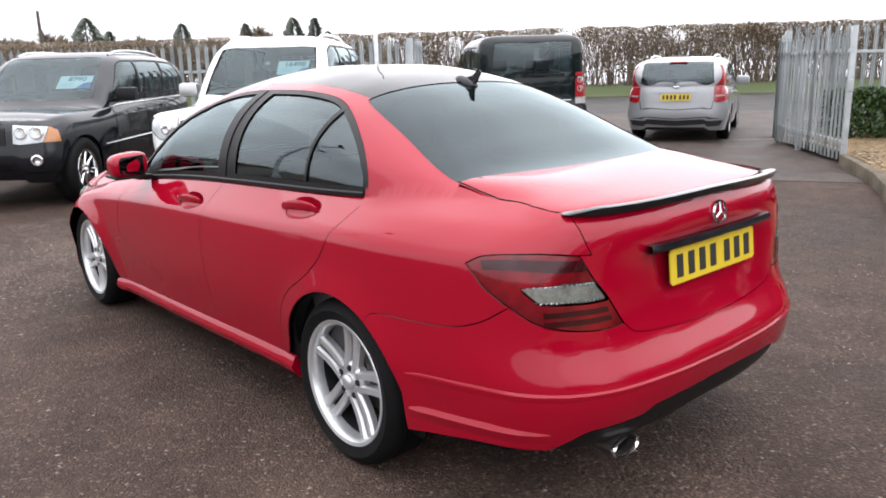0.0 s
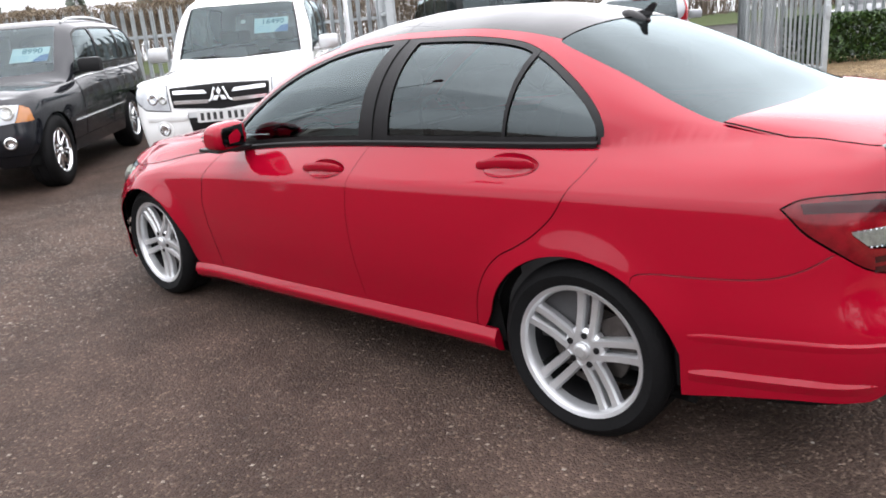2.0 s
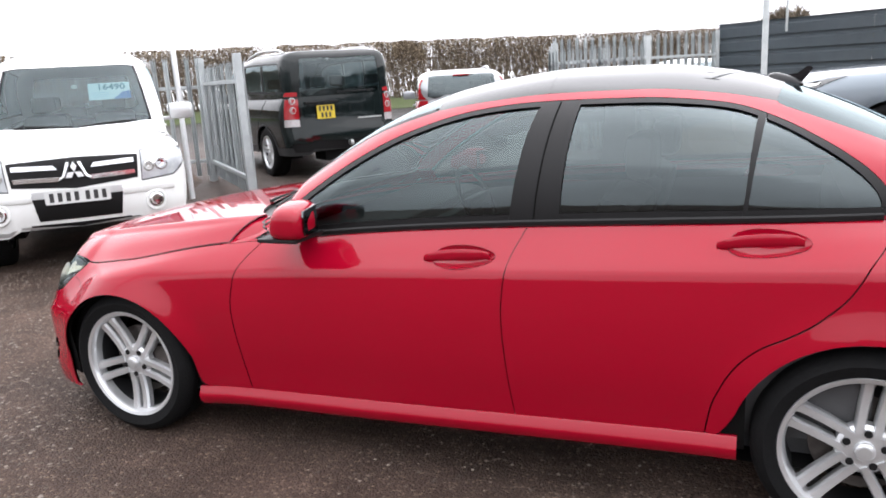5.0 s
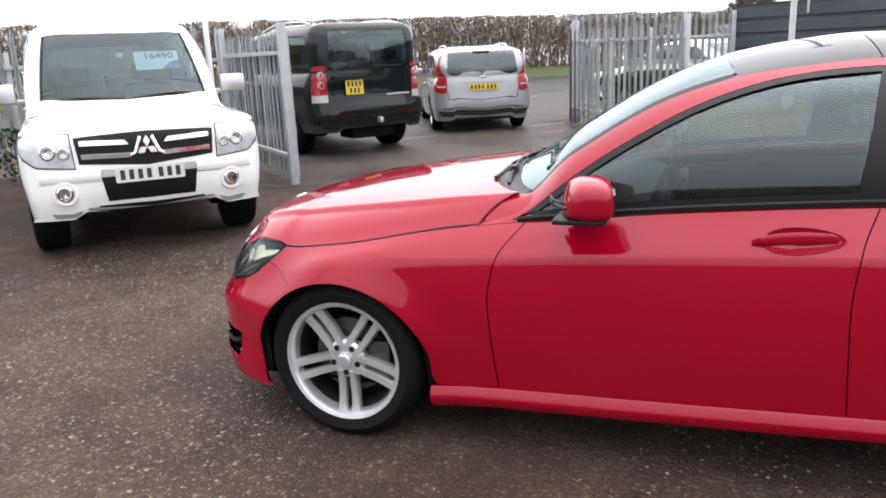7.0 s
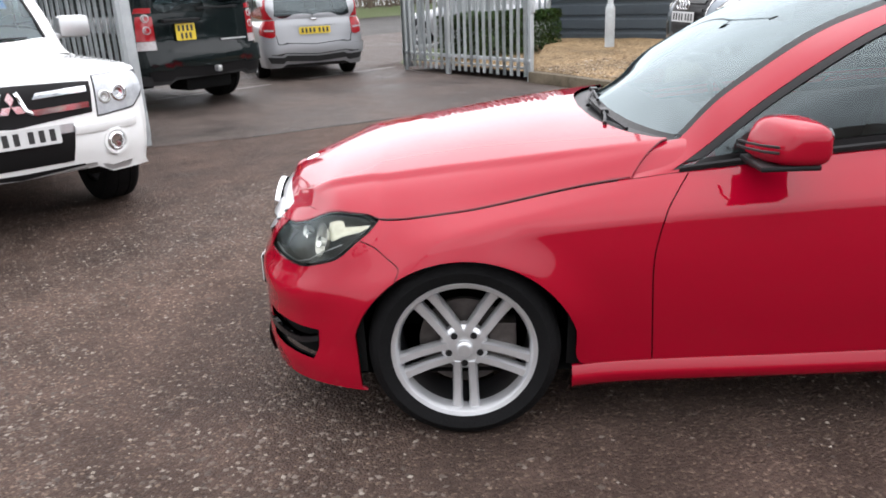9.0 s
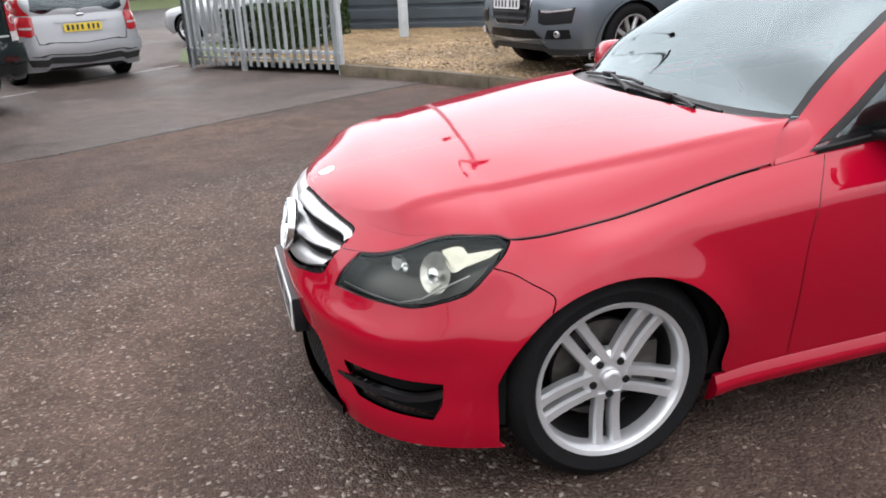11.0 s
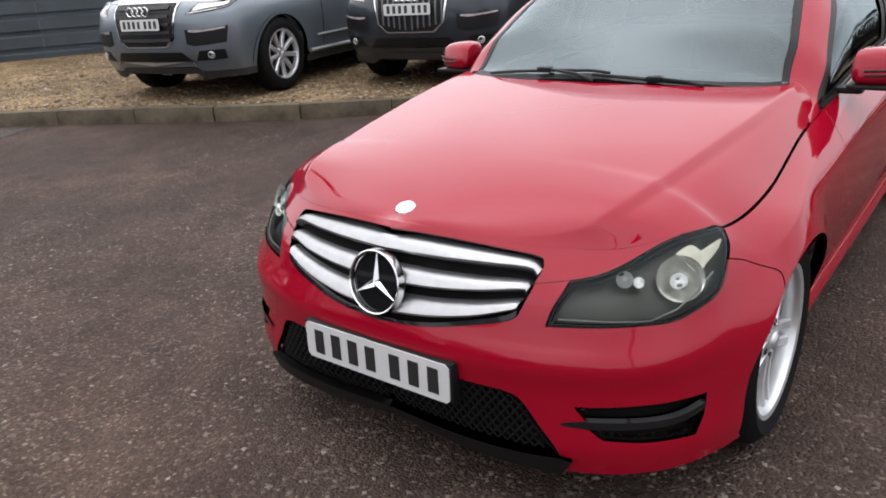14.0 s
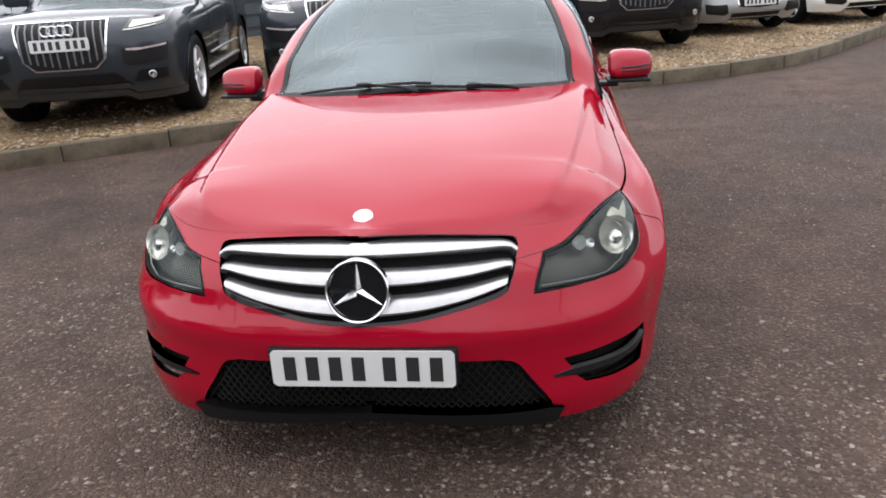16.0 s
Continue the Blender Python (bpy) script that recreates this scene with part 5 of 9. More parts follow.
    dlo_pts = [(0.735, None), (0.633, 0.922), (0.473, 1.045), (0.276, 1.164), (0.06, 1.258), (-0.156, 1.31), (-0.404, 1.329), (-0.70, 1.329), (-0.97, 1.304), (-1.11, 1.26), (-1.23, 1.2), (-1.325, 1.14), (-1.39, 1.083), (-1.42, 1.033), (-1.418, 0.99), (-1.397, None)]
    dlo_top = edge([(x, 0.012) if z is None else sx(x, z) for x, z in dlo_pts])
    dlo_low = [(x, 0.012) for x in np.linspace(-1.405, 0.735, 30)]
    dlo = loop(dlo_top, dlo_low)
    frame_in = inset_poly(densify(dlo, 0.03), 0.027)

    def pane(x_lo0, x_hi0, x_lo1, x_hi1):
        """The part of the side opening between two leaning lines, each given at the belt and at the top."""
        out = []
        for u, v in frame_in:
            v = max(v, 0.02)
            for _ in range(2):
                f = (float(SHELL.at(u, v)[0][2]) - 0.955) / 0.345
                a, c = x_lo0 + (x_lo1 - x_lo0) * f, x_hi0 + (x_hi1 - x_hi0) * f
            out.append((min(max(u, a), c), v))
        return loop(out)
    panes = [pane(-0.30, 0.9, -0.373, 0.9), pane(-1.028, -0.487, -1.07, -0.514), pane(-2, -1.056, -2, -1.096)]
    rw = [sy(-1.145, 0.0), sy(-1.14, 0.25), sy(-1.118, 0.48), sy(-1.16, 0.512), sy(-1.45, 0.565), sy(-1.70, 0.605), sy(-1.755, 0.60), sy(-1.80, 0.45), sy(-1.83, 0.2), sy(-1.835, 0.0)]
    rw[0], rw[-1] = (rw[0][0], 0.95), (rw[-1][0], 0.95)
    rw_side = edge([rw[2], rw[3], rw[4], rw[5], rw[6]])
    rw_loop = loop(edge([rw[0], rw[1], rw[2]]), rw_side, edge([rw[6], rw[7], rw[8], rw[9]]))
    ws_low = edge([(0.88, 0.95), sy(0.865, 0.2), sy(0.825, 0.4), sy(0.765, 0.56), sy(0.705, 0.655)])
    ws_side = edge([sy(0.705, 0.655), sy(0.55, 0.632), sy(0.3, 0.575), sy(0.12, 0.535), sy(0.03, 0.51)])
    ws_top = edge([sy(0.03, 0.51), sy(0.06, 0.3), (0.075, 0.95)])
    rail = edge([sy(0.03, 0.51), sy(-0.3, 0.50), sy(-0.8, 0.487), sy(-1.118, 0.48)])

    for s in (1, -1):
        def P(name, surf, outline, mat, holes=(), parent=car, label="", **kw):
            return panel(name, surf, outline, mat, parent, s, holes, label, **kw)
        # front door, with its handle dish
        hz = [(-0.145, 0.842), (-1.085, 0.912)]
        dishes = []
        for hx, zz in hz:
            c = wx(hx, zz)
            dishes.append([(c[0] + 0.112 * math.cos(a) * (1.0 + 0.22 * math.cos(a)), c[1] - 0.008 + 0.062 * math.sin(a)) for a in (2 * math.pi * k / 28 for k in range(28))])
        fd = P("front_door", WALL, loop(belt_f[::-1], door_m, sill_f[::-1], door_f[::-1]), RED, [dishes[0]], step=0.024)
        rd = P("rear_door", WALL, loop(belt_r[::-1], door_r, sill_r[::-1], door_m[::-1]), RED, [dishes[1]], step=0.024)
        for door, dish, (hx, zz) in ((fd, dishes[0], hz[0]), (rd, dishes[1], hz[1])):
            # concave dish
            c = np.mean(dish, axis=0)
            bm = bmesh.new()
            rings = []
            for k in range(6):
                f = 1 - k / 5 * 0.98
                ring = []
                for p in dish:
                    q = c + (np.array(p) - c) * f
                    w, n = WALL.at(q[0], q[1], -0.042 * (1 - f ** 2.2))
                    ring.append(bm.verts.new((w[0], w[1] * s, w[2])))
                rings.append(ring)
            for a, b in zip(rings, rings[1:]):
                for i in range(len(dish)):
                    bm.faces.new((a[i], a[(i + 1) % len(dish)], b[(i + 1) % len(dish)], b[i]))
            bm.faces.new(rings[-1])
            bmesh.ops.recalc_face_normals(bm, faces=bm.faces)
            part("handle_dish", bm, RED, door)
            bm = bmesh.new()
            rows_v = []
            for k in range(13):
                f = k / 12
                x = hx + 0.118 - 0.236 * f
                w, n = WALL.at(*wx(x, zz - 0.014 + 0.016 * f))
                o = 0.002 + 0.022 * math.sin(math.pi * min(max((f - 0.02) / 0.96, 0), 1)) ** 0.45
                hgt = 0.019 * (0.55 + 0.45 * math.sin(math.pi * f) ** 0.5)
                ring = []
                for j in range(10):
                    a = 2 * math.pi * j / 10
                    q = w + n * (o + 0.008 * math.cos(a)) + np.array((0, 0, hgt * math.sin(a)))
                    ring.append(bm.verts.new((q[0], q[1] * s, q[2])))
                rows_v.append(ring)
            for a, b in zip(rows_v, rows_v[1:]):
                for i in range(10):
                    bm.faces.new((a[i], a[(i + 1) % 10], b[(i + 1) % 10], b[i]))
            bm.faces.new(rows_v[0])
            bm.faces.new(rows_v[-1])
            bmesh.ops.recalc_face_normals(bm, faces=bm.faces)
            part("door_handle", bm, RED, door, "red door handle bar")
        # front wing
        hood_line = [(top_u(x), VT) for x in np.linspace(0.69, 1.64, 30)]
        P("front_wing", WALL, loop(hood_line, lamp_rear, seam_f, arch_f[k_f:], edge([arch_f[-1], wx(1.0, 0.243), wx(0.778, 0.25)]), door_f[::-1]), RED, step=0.018)
        # rear wing
        shoulder = [(top_u(x), VT) for x in np.linspace(-1.43, -2.19, 24)]
        P("rear_wing", WALL, loop(shoulder, boot_side, tail_top[::-1], tail_fr[::-1], seam_r, arch_r[:k_r][::-1], edge([arch_r[0], wx(-0.985, 0.313), wx(-0.946, 0.31)]), door_r[::-1]), RED, step=0.018)
        # sill skirt, proud of the doors
        bm = bmesh.new()
        prev = None
        for k in range(61):
            x = 1.035 - 2.075 * k / 60
            zt = curve_at([(-1.04, 0.313), (-0.33, 0.286), (0.3, 0.265), (0.778, 0.251), (1.04, 0.238)], x)
            e = 1.0
            row = []
            for dz, o in ((0.0, -0.012), (0.0, 0.001), (0.004, 0.005), (0.034, 0.025), (0.040, 0.0265), (0.062, 0.025), (0.082, 0.012), (0.10, -0.02)):
                zz = max(zt - dz, 0.158)
                w, n = WALL.at(*wx(x, zz))
                row.append(bm.verts.new((x, (w[1] + o * e) * s, zt - dz)))
            if prev:
                for i in range(7):
                    bm.faces.new((prev[i], prev[i + 1], row[i + 1], row[i]))
            else:
                bm.faces.new(row)
            prev = row
        bm.faces.new(prev)
        bmesh.ops.recalc_face_normals(bm, faces=bm.faces)
        part("sill", bm, RED, car, "red sill skirt")
        # front bumper
        fog = [wf(0.531, 0.313), wf(0.585, 0.328), wf(0.558, 0.364), wf(0.62, 0.366), wf(0.69, 0.368), wx(1.853, 0.370), wx(1.858, 0.31), wx(1.882, 0.263), wf(0.707, 0.268), wf(0.622, 0.279), wf(0.592, 0.306)]
        fog_l = loop(edge(fog + [fog[0]], 5, False))
        low_side = edge([(wf(0.535, 0.21)[0], 0.004), wf(0.52, 0.235), wf(0.47, 0.31), wf(0.425, 0.372), wf(0.38, 0.388)])
        low_top = edge([wf(0.38, 0.388), wf(0.2, 0.395), (0.0, wf(0, 0.40)[1])])
        ub = wf(0.535, 0.21)[0]
        bottom = [wx(1.715, 0.19)] + [(float(u), 0.004) for u in np.linspace(wx(1.70, 0.2)[0], ub, 14)]
        P("front_bumper", WALL, loop(grille_low, edge([grille_low[-1], wf(0.42, 0.62), wf(0.428, 0.652)]), hood_low, lamp_in[::-1], lamp_low[::-1], seam_f, arch_f[:k_f][::-1], bottom, low_side, low_top), RED, [fog_l], step=0.02)
        P("lower_grille", WALL, loop(low_side, low_top, edge([(0.0, wf(0, 0.40)[1]), (0.0, wf(0, 0.225)[1])]), edge([(0.0, wf(0, 0.225)[1]), wf(0.3, 0.225), wf(0.522, 0.225)])), WELL, off=-0.03, label="black honeycomb intake")
        # honeycomb ribs
        bm = bmesh.new()
        for k in range(-2, 24):
            for sg in (1, -1):
                pts = []
                for j in range(9):
                    z = 0.232 + 0.16 * j / 8
                    y = 0.025 * k + sg * (z - 0.31) * 0.8
                    lim = 0.52 - (z - 0.225) * 0.68
                    if 0 <= y <= lim:
                        w, n = WALL.at(*wf(y, z), -0.012)
                        pts.append((w[0], w[1] * s, w[2]))
                if len(pts) > 1:
                    tube(bm, pts, 0.0035, 4)
        part("intake_mesh", bm, BLACK, car, "black diamond mesh")
        P("front_splitter", WALL, loop(edge([(0.0, 0.0), (wf(0.3, 0.2)[0], 0.0), (wf(0.53, 0.2)[0], 0.004)]), edge([wf(0.555, 0.215), wf(0.522, 0.225)]), edge([wf(0.522, 0.225), wf(0.3, 0.222), (0.0, wf(0, 0.222)[1])])), BLACK, off=0.012, depth=0.05, gap=0)
        P("fog_recess", WALL, fog_l, WELL, off=-0.04, depth=0.0)
        P("fog_blade", WALL, loop(edge([wf(0.528, 0.318), wf(0.58, 0.327), wf(0.65, 0.327), wf(0.73, 0.325), wf(0.77, 0.331), wx(1.854, 0.348)]), edge([wx(1.857, 0.33), wf(0.77, 0.312), wf(0.73, 0.306), wf(0.65, 0.307), wf(0.58, 0.309), wf(0.528, 0.313)])), GLOSS_BLACK, off=0.004, gap=0, depth=0.03, label="gloss black fin across the intake")
        # bonnet nose over the grille
        nose_top = [(float(u), VT) for u in np.linspace(0, top_u(1.775), 40)]
        lt = [p for p in lamp_top if p[0] <= top_u(1.775) + 1e-6]
        P("bonnet_nose", WALL, loop(nose_top, lt[::-1], hood_low[::-1], edge([wf(0.428, 0.652), wf(0.435, 0.685)]), grille_top), RED, step=0.014, gap=0.0, depth=0.012)
        # headlamp
        hl = loop(lamp_low, lamp_in, lamp_top, lamp_rear)
        lampo = P("headlamp", WALL, hl, LENS, label="smoked clear headlamp with round projector", off=-0.002, gap=0.003, depth=0.0)
        P("lamp_bowl", WALL, hl, material("dark_lamp_housing", (0.045, 0.046, 0.042), 0.3, 0.0, vary=0.3, scale=15), parent=lampo, off=-0.055, gap=0.012, depth=-0.05)
        P("lamp_bezel", WALL, loop(hl), BLACK, [inset_poly(hl, 0.007)], parent=lampo, off=-0.006, gap=0.002, depth=0.03)
        for (uu, zz, r, mt) in ((0.728, 0.655, 0.057, LAMP_SILVER), (0.726, 0.650, 0.021, CHROME), (0.615, 0.658, 0.021, SATIN), (0.645, 0.652, 0.014, CHROME)):
            w, n = WALL.at(*wf(uu, zz))
            ax = Vector((0.86, 0.42 * s, 0.3)).normalized()
            m = Matrix.Translation((w[0] - n[0] * 0.018, (w[1] - n[1] * 0.018) * s, w[2] - 0.006)) @ ax.to_track_quat("Z", "Y").to_matrix().to_4x4()
            bm = bmesh.new()
            lathe(bm, [(r, 0.0), (r * 0.96, -0.001), (r * 0.8, -0.012), (r * 0.55, -0.024), (r * 0.28, -0.03), (0.0, -0.031)], 28, m)
            part("reflector", bm, mt, lampo, "bright reflector bowl")
        # pale turn-signal stripe along the upper rear of the lamp
        pale = material("pale_indicator", (0.72, 0.7, 0.6), 0.25, 0.2, vary=0.3, scale=30)
        P("indicator", WALL, loop(edge([wx(1.812, 0.708), wx(1.767, 0.719), wx(1.752, 0.703)], 5), edge([wx(1.752, 0.703), wx(1.66, 0.710), wx(1.70, 0.694), wx(1.765, 0.676)], 5, False), edge([wx(1.765, 0.676), wx(1.80, 0.662), wx(1.812, 0.688), wx(1.812, 0.708)], 5)), pale, parent=lampo, off=-0.012, gap=0, depth=0.0)
        # bright fin along the lower edge of the lamp
        bm = bmesh.new()
        pts = [WALL.at(*q, -0.01)[0] for q in (wf(0.50, 0.578), wf(0.60, 0.575), wf(0.66, 0.572), wf(0.69, 0.572), wf(0.735, 0.592), wf(0.757, 0.62), wx(1.76, 0.655))]
        tube(bm, [(p[0], p[1] * s, p[2]) for p in pts], 0.0022, 5)
        part("lamp_fin", bm, SATIN, lampo)
        # rear lamp
        tl = loop(tail_top, tail_in, tail_low, tail_fr)
        seg = loop(edge([wr(0.742, 0.79), wr(0.64, 0.80), wr(0.545, 0.80), wr(0.535, 0.785), wr(0.515, 0.742), wr(0.62, 0.742), wr(0.71, 0.75), wr(0.742, 0.79)], 8, False))
        band = [loop(edge([wr(0.70, za), wr(0.62, za), wr(0.5 + (za - 0.68) * 0.42, za)]), edge([wr(0.495 + (za - 0.68) * 0.42, za - 0.016), wr(0.62, za - 0.016), wr(0.70, za - 0.016)])) for za in (0.722, 0.695)]
        tlo = P("rear_lamp", WALL, tl, REDLENS, [seg], label="dark red smoked rear lamp with clear segment", gap=0.003)
        P("clear_segment", WALL, seg, LAMP_CLEAR, parent=tlo, off=-0.012, gap=0.0, depth=0.0, label="clear ribbed lamp segment")
        P("segment_cover", WALL, seg, CLEARLENS, parent=tlo, off=-0.001, gap=0.001, depth=0.0)
        for k in range(16):
            for za, zb in ((0.80, 0.79), (0.752, 0.743)):
                f = (k + 0.5) / 16
                y = 0.735 - 0.2 * f
                w, n = WALL.at(*wr(y, (za + zb) / 2), -0.008)
                bm = bmesh.new()
                bmesh.ops.create_icosphere(bm, subdivisions=1, radius=0.0052, matrix=Matrix.Translation((w[0], w[1] * s, w[2])))
                part("lamp_bead", bm, CHROME, tlo)
        for b in band:
            P("lamp_band", WALL, b, DARKLENS, parent=tlo, off=0.0015, gap=0.0, depth=0.002)
        P("lamp_band", WALL, loop(edge([wx(-2.03, 0.865), wr(0.70, 0.872), wr(0.59, 0.866)]), edge([wr(0.572, 0.835), wr(0.7, 0.84), wx(-2.04, 0.84)])), DARKLENS, parent=tlo, off=0.0015, gap=0, depth=0.002)
        # rear bumper
        exb = edge([(LEND, wr(0, 0.405)[1]), wr(0.2, 0.402), wr(0.36, 0.395), wr(0.43, 0.372), wr(0.60, 0.362), wr(0.655, 0.335), wr(0.70, 0.305)])
        low_r = edge([wr(0.70, 0.305), wx(-2.08, 0.306), wx(-1.984, 0.298), wx(-1.87, 0.28), wx(-1.76, 0.257), wx(-1.738, 0.253)])
        P("rear_bumper", WALL, loop(boot_low, exb, low_r, arch_r[k_r:][::-1], seam_r[::-1], tail_low[::-1]), RED, step=0.02, gap=0.0006)
        P("diffuser", WALL, loop(exb, edge([wr(0.70, 0.303), wr(0.62, 0.282), wr(0.4, 0.268), wr(0.2, 0.266), (LEND, wr(0.0, 0.266)[1])])), BLACK, off=-0.02, gap=0, depth=0.05, label="matt black rear diffuser")
        # crisp creases along the bumper
        for zz, proud, low_c, up_c in ((0.476, 0.0055, 0.024, 0.010), (0.352, 0.0115, 0.042, 0.02)):
            bm = bmesh.new()
            prev = None
            pts = [wx(-1.765, zz - 0.014), wx(-1.9, zz - 0.002), wx(-2.05, zz + 0.006), wr(0.74, zz + 0.006)]
            pts += [wr(0.64, zz + 0.004), wr(0.4, zz + 0.004), wr(0.2, zz + 0.005), (LEND, wr(0, zz + 0.006)[1])] if zz > 0.4 else [wr(0.70, zz + 0.004)]
            run = edge(pts, 8)
            for k, (u, v) in enumerate(run):
                e = min(1.0, 0.4 + k / 5, (len(run) - 1 - k) / 14 if zz < 0.4 else 1.0)
                row = []
                for dz, o in ((0.003 + up_c * e, -0.001), (0.003, proud * e - 0.001), (-0.002, (proud - 0.0004) * e - 0.001), (-low_c, -0.001)):
                    w, n = WALL.at(u, v + dz, o)
                    row.append(bm.verts.new((w[0], w[1] * s, w[2])))
                if prev:
                    for i in range(3):
                        bm.faces.new((prev[i], prev[i + 1], row[i + 1], row[i]))
                prev = row
            bmesh.ops.recalc_face_normals(bm, faces=bm.faces)
            part("bumper_crease", bm, RED, car)
        # exhaust under the left of the bumper only
        if s == 1:
            bm = bmesh.new()
            m = Matrix.Translation((-2.25, 0.432, 0.253)) @ Matrix.Rotation(-math.pi / 2, 4, "Y") @ Matrix.Diagonal((0.72, 1.4, 1, 1))
            lathe(bm, [(0.036, -0.12), (0.043, -0.12), (0.0455, 0.05), (0.039, 0.05), (0.036, -0.1)], 36, m)
            part("exhaust_tip", bm, IRON, car, "oval dulled steel exhaust tip")
            bm = bmesh.new()
            lathe(bm, [(0.0455, 0.042), (0.0468, 0.05), (0.044, 0.057), (0.040, 0.05), (0.0395, 0.04)], 36, m)
            part("exhaust_rim", bm, CHROME, car, "bright chrome exhaust rim")
            # flat black disc added across the pipe, standing for the shade inside it
            bm = bmesh.new()
            lathe(bm, [(0.0, 0.022), (0.0385, 0.022)], 24, m)
            part("bore_shade_disc", bm, WELL, car)
        # boot rear face
        bl = loop([(float(u), VT) for u in np.linspace(top_u(-2.19), LEND, 24)][::-1], boot_side, tail_in, boot_low)
        P("boot_face", WALL, bl, RED, step=0.025, gap=0.0015)
        # front and rear glass surround and cabin sides
        side_frame = loop([(x, 0.0) for x in np.linspace(0.853, -1.79, 60)], edge([(-1.79, 0.0), rw[6]]), rw_side[::-1], rail[::-1], ws_side[::-1], edge([ws_side[0], sy(0.755, 0.68), sy(0.80, 0.715), sy(0.84, 0.75), (0.853, 0.0)]))
        P("side_frame", SHELL, side_frame, RED, [dlo], step=0.025, gap=0.001, depth=0.003)
        # the pillar runs down into the rear wing in one sweep, and on along the boot lid
        bm_v, bm_n, bm_f = [], [], []
        for k in range(61):
            x = -1.415 - 0.755 * k / 60
            u = top_u(x)
            g = min(max((-1.50 - x) / 0.16, 0), 1)
            edge_y = float(WALL.at(u, VT)[0][1])
            wide = min(edge_y - 0.006, 0.604)
            cols = [WALL.at(u, VT - 0.05), WALL.at(u, VT - 0.03), WALL.at(u, VT - 0.012)]
            for q in (0.18, 0.55, 1.0):
                if x > -1.77:
                    sp = SHELL.at(x, 0.05 * q)
                    if g > 0:
                        v_in = sy(x, wide)[1]
                        sp = SHELL.at(x, (0.05 * (1 - g) + v_in * g) * q)
                else:
                    sp = BOOT.at(*dk(BOOT, x, edge_y + (wide - edge_y) * q))
                cols.append(sp)
            for j, (p, n) in enumerate(cols):
                m = n
                q = p + m * (0.0055 if 0 < j < 5 else -0.008)
                bm_v.append((q[0], q[1] * s, q[2]))
                bm_n.append((m[0], m[1] * s, m[2]))
        for k in range(60):
            for j in range(5):
                a = k * 6 + j
                bm_f.append((a, a + 1, a + 7, a + 6) if s < 0 else (a, a + 6, a + 7, a + 1))
        me = bpy.data.meshes.new("pillar_fillet")
        me.from_pydata(bm_v, [], bm_f)
        me.materials.append(RED)
        me.shade_smooth()
        me.normals_split_custom_set_from_vertices(bm_n)
        new("pillar_fillet", me).parent = car
        P("window_frame", SHELL, dlo, BLACK, panes, step=0.03, off=-0.001, gap=0.0005, depth=0.008, label="black side window surround")
        for p, gm in zip(panes, (CLEAR, TINTED, TINTED)):
            P("side_window", SHELL, p, gm, off=-0.007, gap=-0.004, depth=0.0, step=0.05, label="tinted side glass").visible_shadow = False
        # shut line up the middle of the door pillar
        bm = bmesh.new()
        run = [SHELL.at(*sx(-0.392 - 0.052 * k / 10, 0.95 + 0.375 * k / 10), 0.0008)[0] for k in range(11)]
        tube(bm, [(p[0], p[1] * s, p[2]) for p in run], 0.0024, 5)
        part("shut_line", bm, WELL, car)
        # belt moulding
        bm = bmesh.new()
        prev = None
        for x in np.linspace(0.715, -1.402, 60):
            w, n = SHELL.at(x, 0.012)
            row = []
            for dz, dy in ((-0.011, 0.0), (-0.009, 0.006), (0.004, 0.007), (0.01, 0.002)):
                row.append(bm.verts.new((w[0], (w[1] + dy) * s, w[2] + dz)))
            if prev:
                for i in range(3):
                    bm.faces.new((prev[i], prev[i + 1], row[i + 1], row[i]))
            prev = row
        bmesh.ops.recalc_face_normals(bm, faces=bm.faces)
        part("belt_moulding", bm, BLACK, car)
        # the small infill between shoulder and boot
        P("boot_quarter", BOOT, loop(edge([dk(BOOT, -1.56, 0.62), dk(BOOT, -1.74, 0.618), dk(BOOT, -1.9, 0.625), dk(BOOT, -1.98, 0.61)]), [(x, 0.8) for x in np.linspace(-1.98, -1.56, 20)]), RED, gap=0, depth=0.004)
        # inner black shell seen in the gaps
        P("inner_body", WALL, loop([(u, 0.10) for u in np.linspace(0, LEND, 60)], [(u, VT - 0.03) for u in np.linspace(LEND, 0, 60)]), WELL, [loop(lamp_low, lamp_in, lamp_top, lamp_rear), fog_l, dishes[0], dishes[1], loop(arch(1.375, 0.268, 0.364, 1.70, 1.05), [(wx(1.05, 0.3)[0], 0.04), (wx(1.70, 0.3)[0], 0.04)]), loop(arch(-1.388, 0.282, 0.370, -1.06, -1.72), [(wx(-1.72, 0.3)[0], 0.04), (wx(-1.06, 0.3)[0], 0.04)])], off=-0.022, gap=0, depth=0.0, step=0.06)
        # wheel wells
        for cx, cz, r in ((1.375, 0.268, 0.357), (-1.388, 0.282, 0.361)):
            bm = bmesh.new()
            m = Matrix.Translation((cx, 0.42 * s, cz)) @ Matrix.Rotation(-math.pi / 2 * s, 4, "X")
            lathe(bm, [(0.0, 0.0), (r, 0.0), (r, 0.375), (r + 0.03, 0.38)], 48, m)
            for v in bm.verts:
                v.co.z = max(v.co.z, 0.21)
                lim = WALL.at(*wx(v.co.x, v.co.z))[0][1] - 0.014
                v.co.y = s * min(abs(v.co.y), lim)
            part("wheel_liner", bm, WELL, car)
        # mirror: an angular cap, blunt at the outer end, on a short black foot
        bm = bmesh.new()
        rings = []
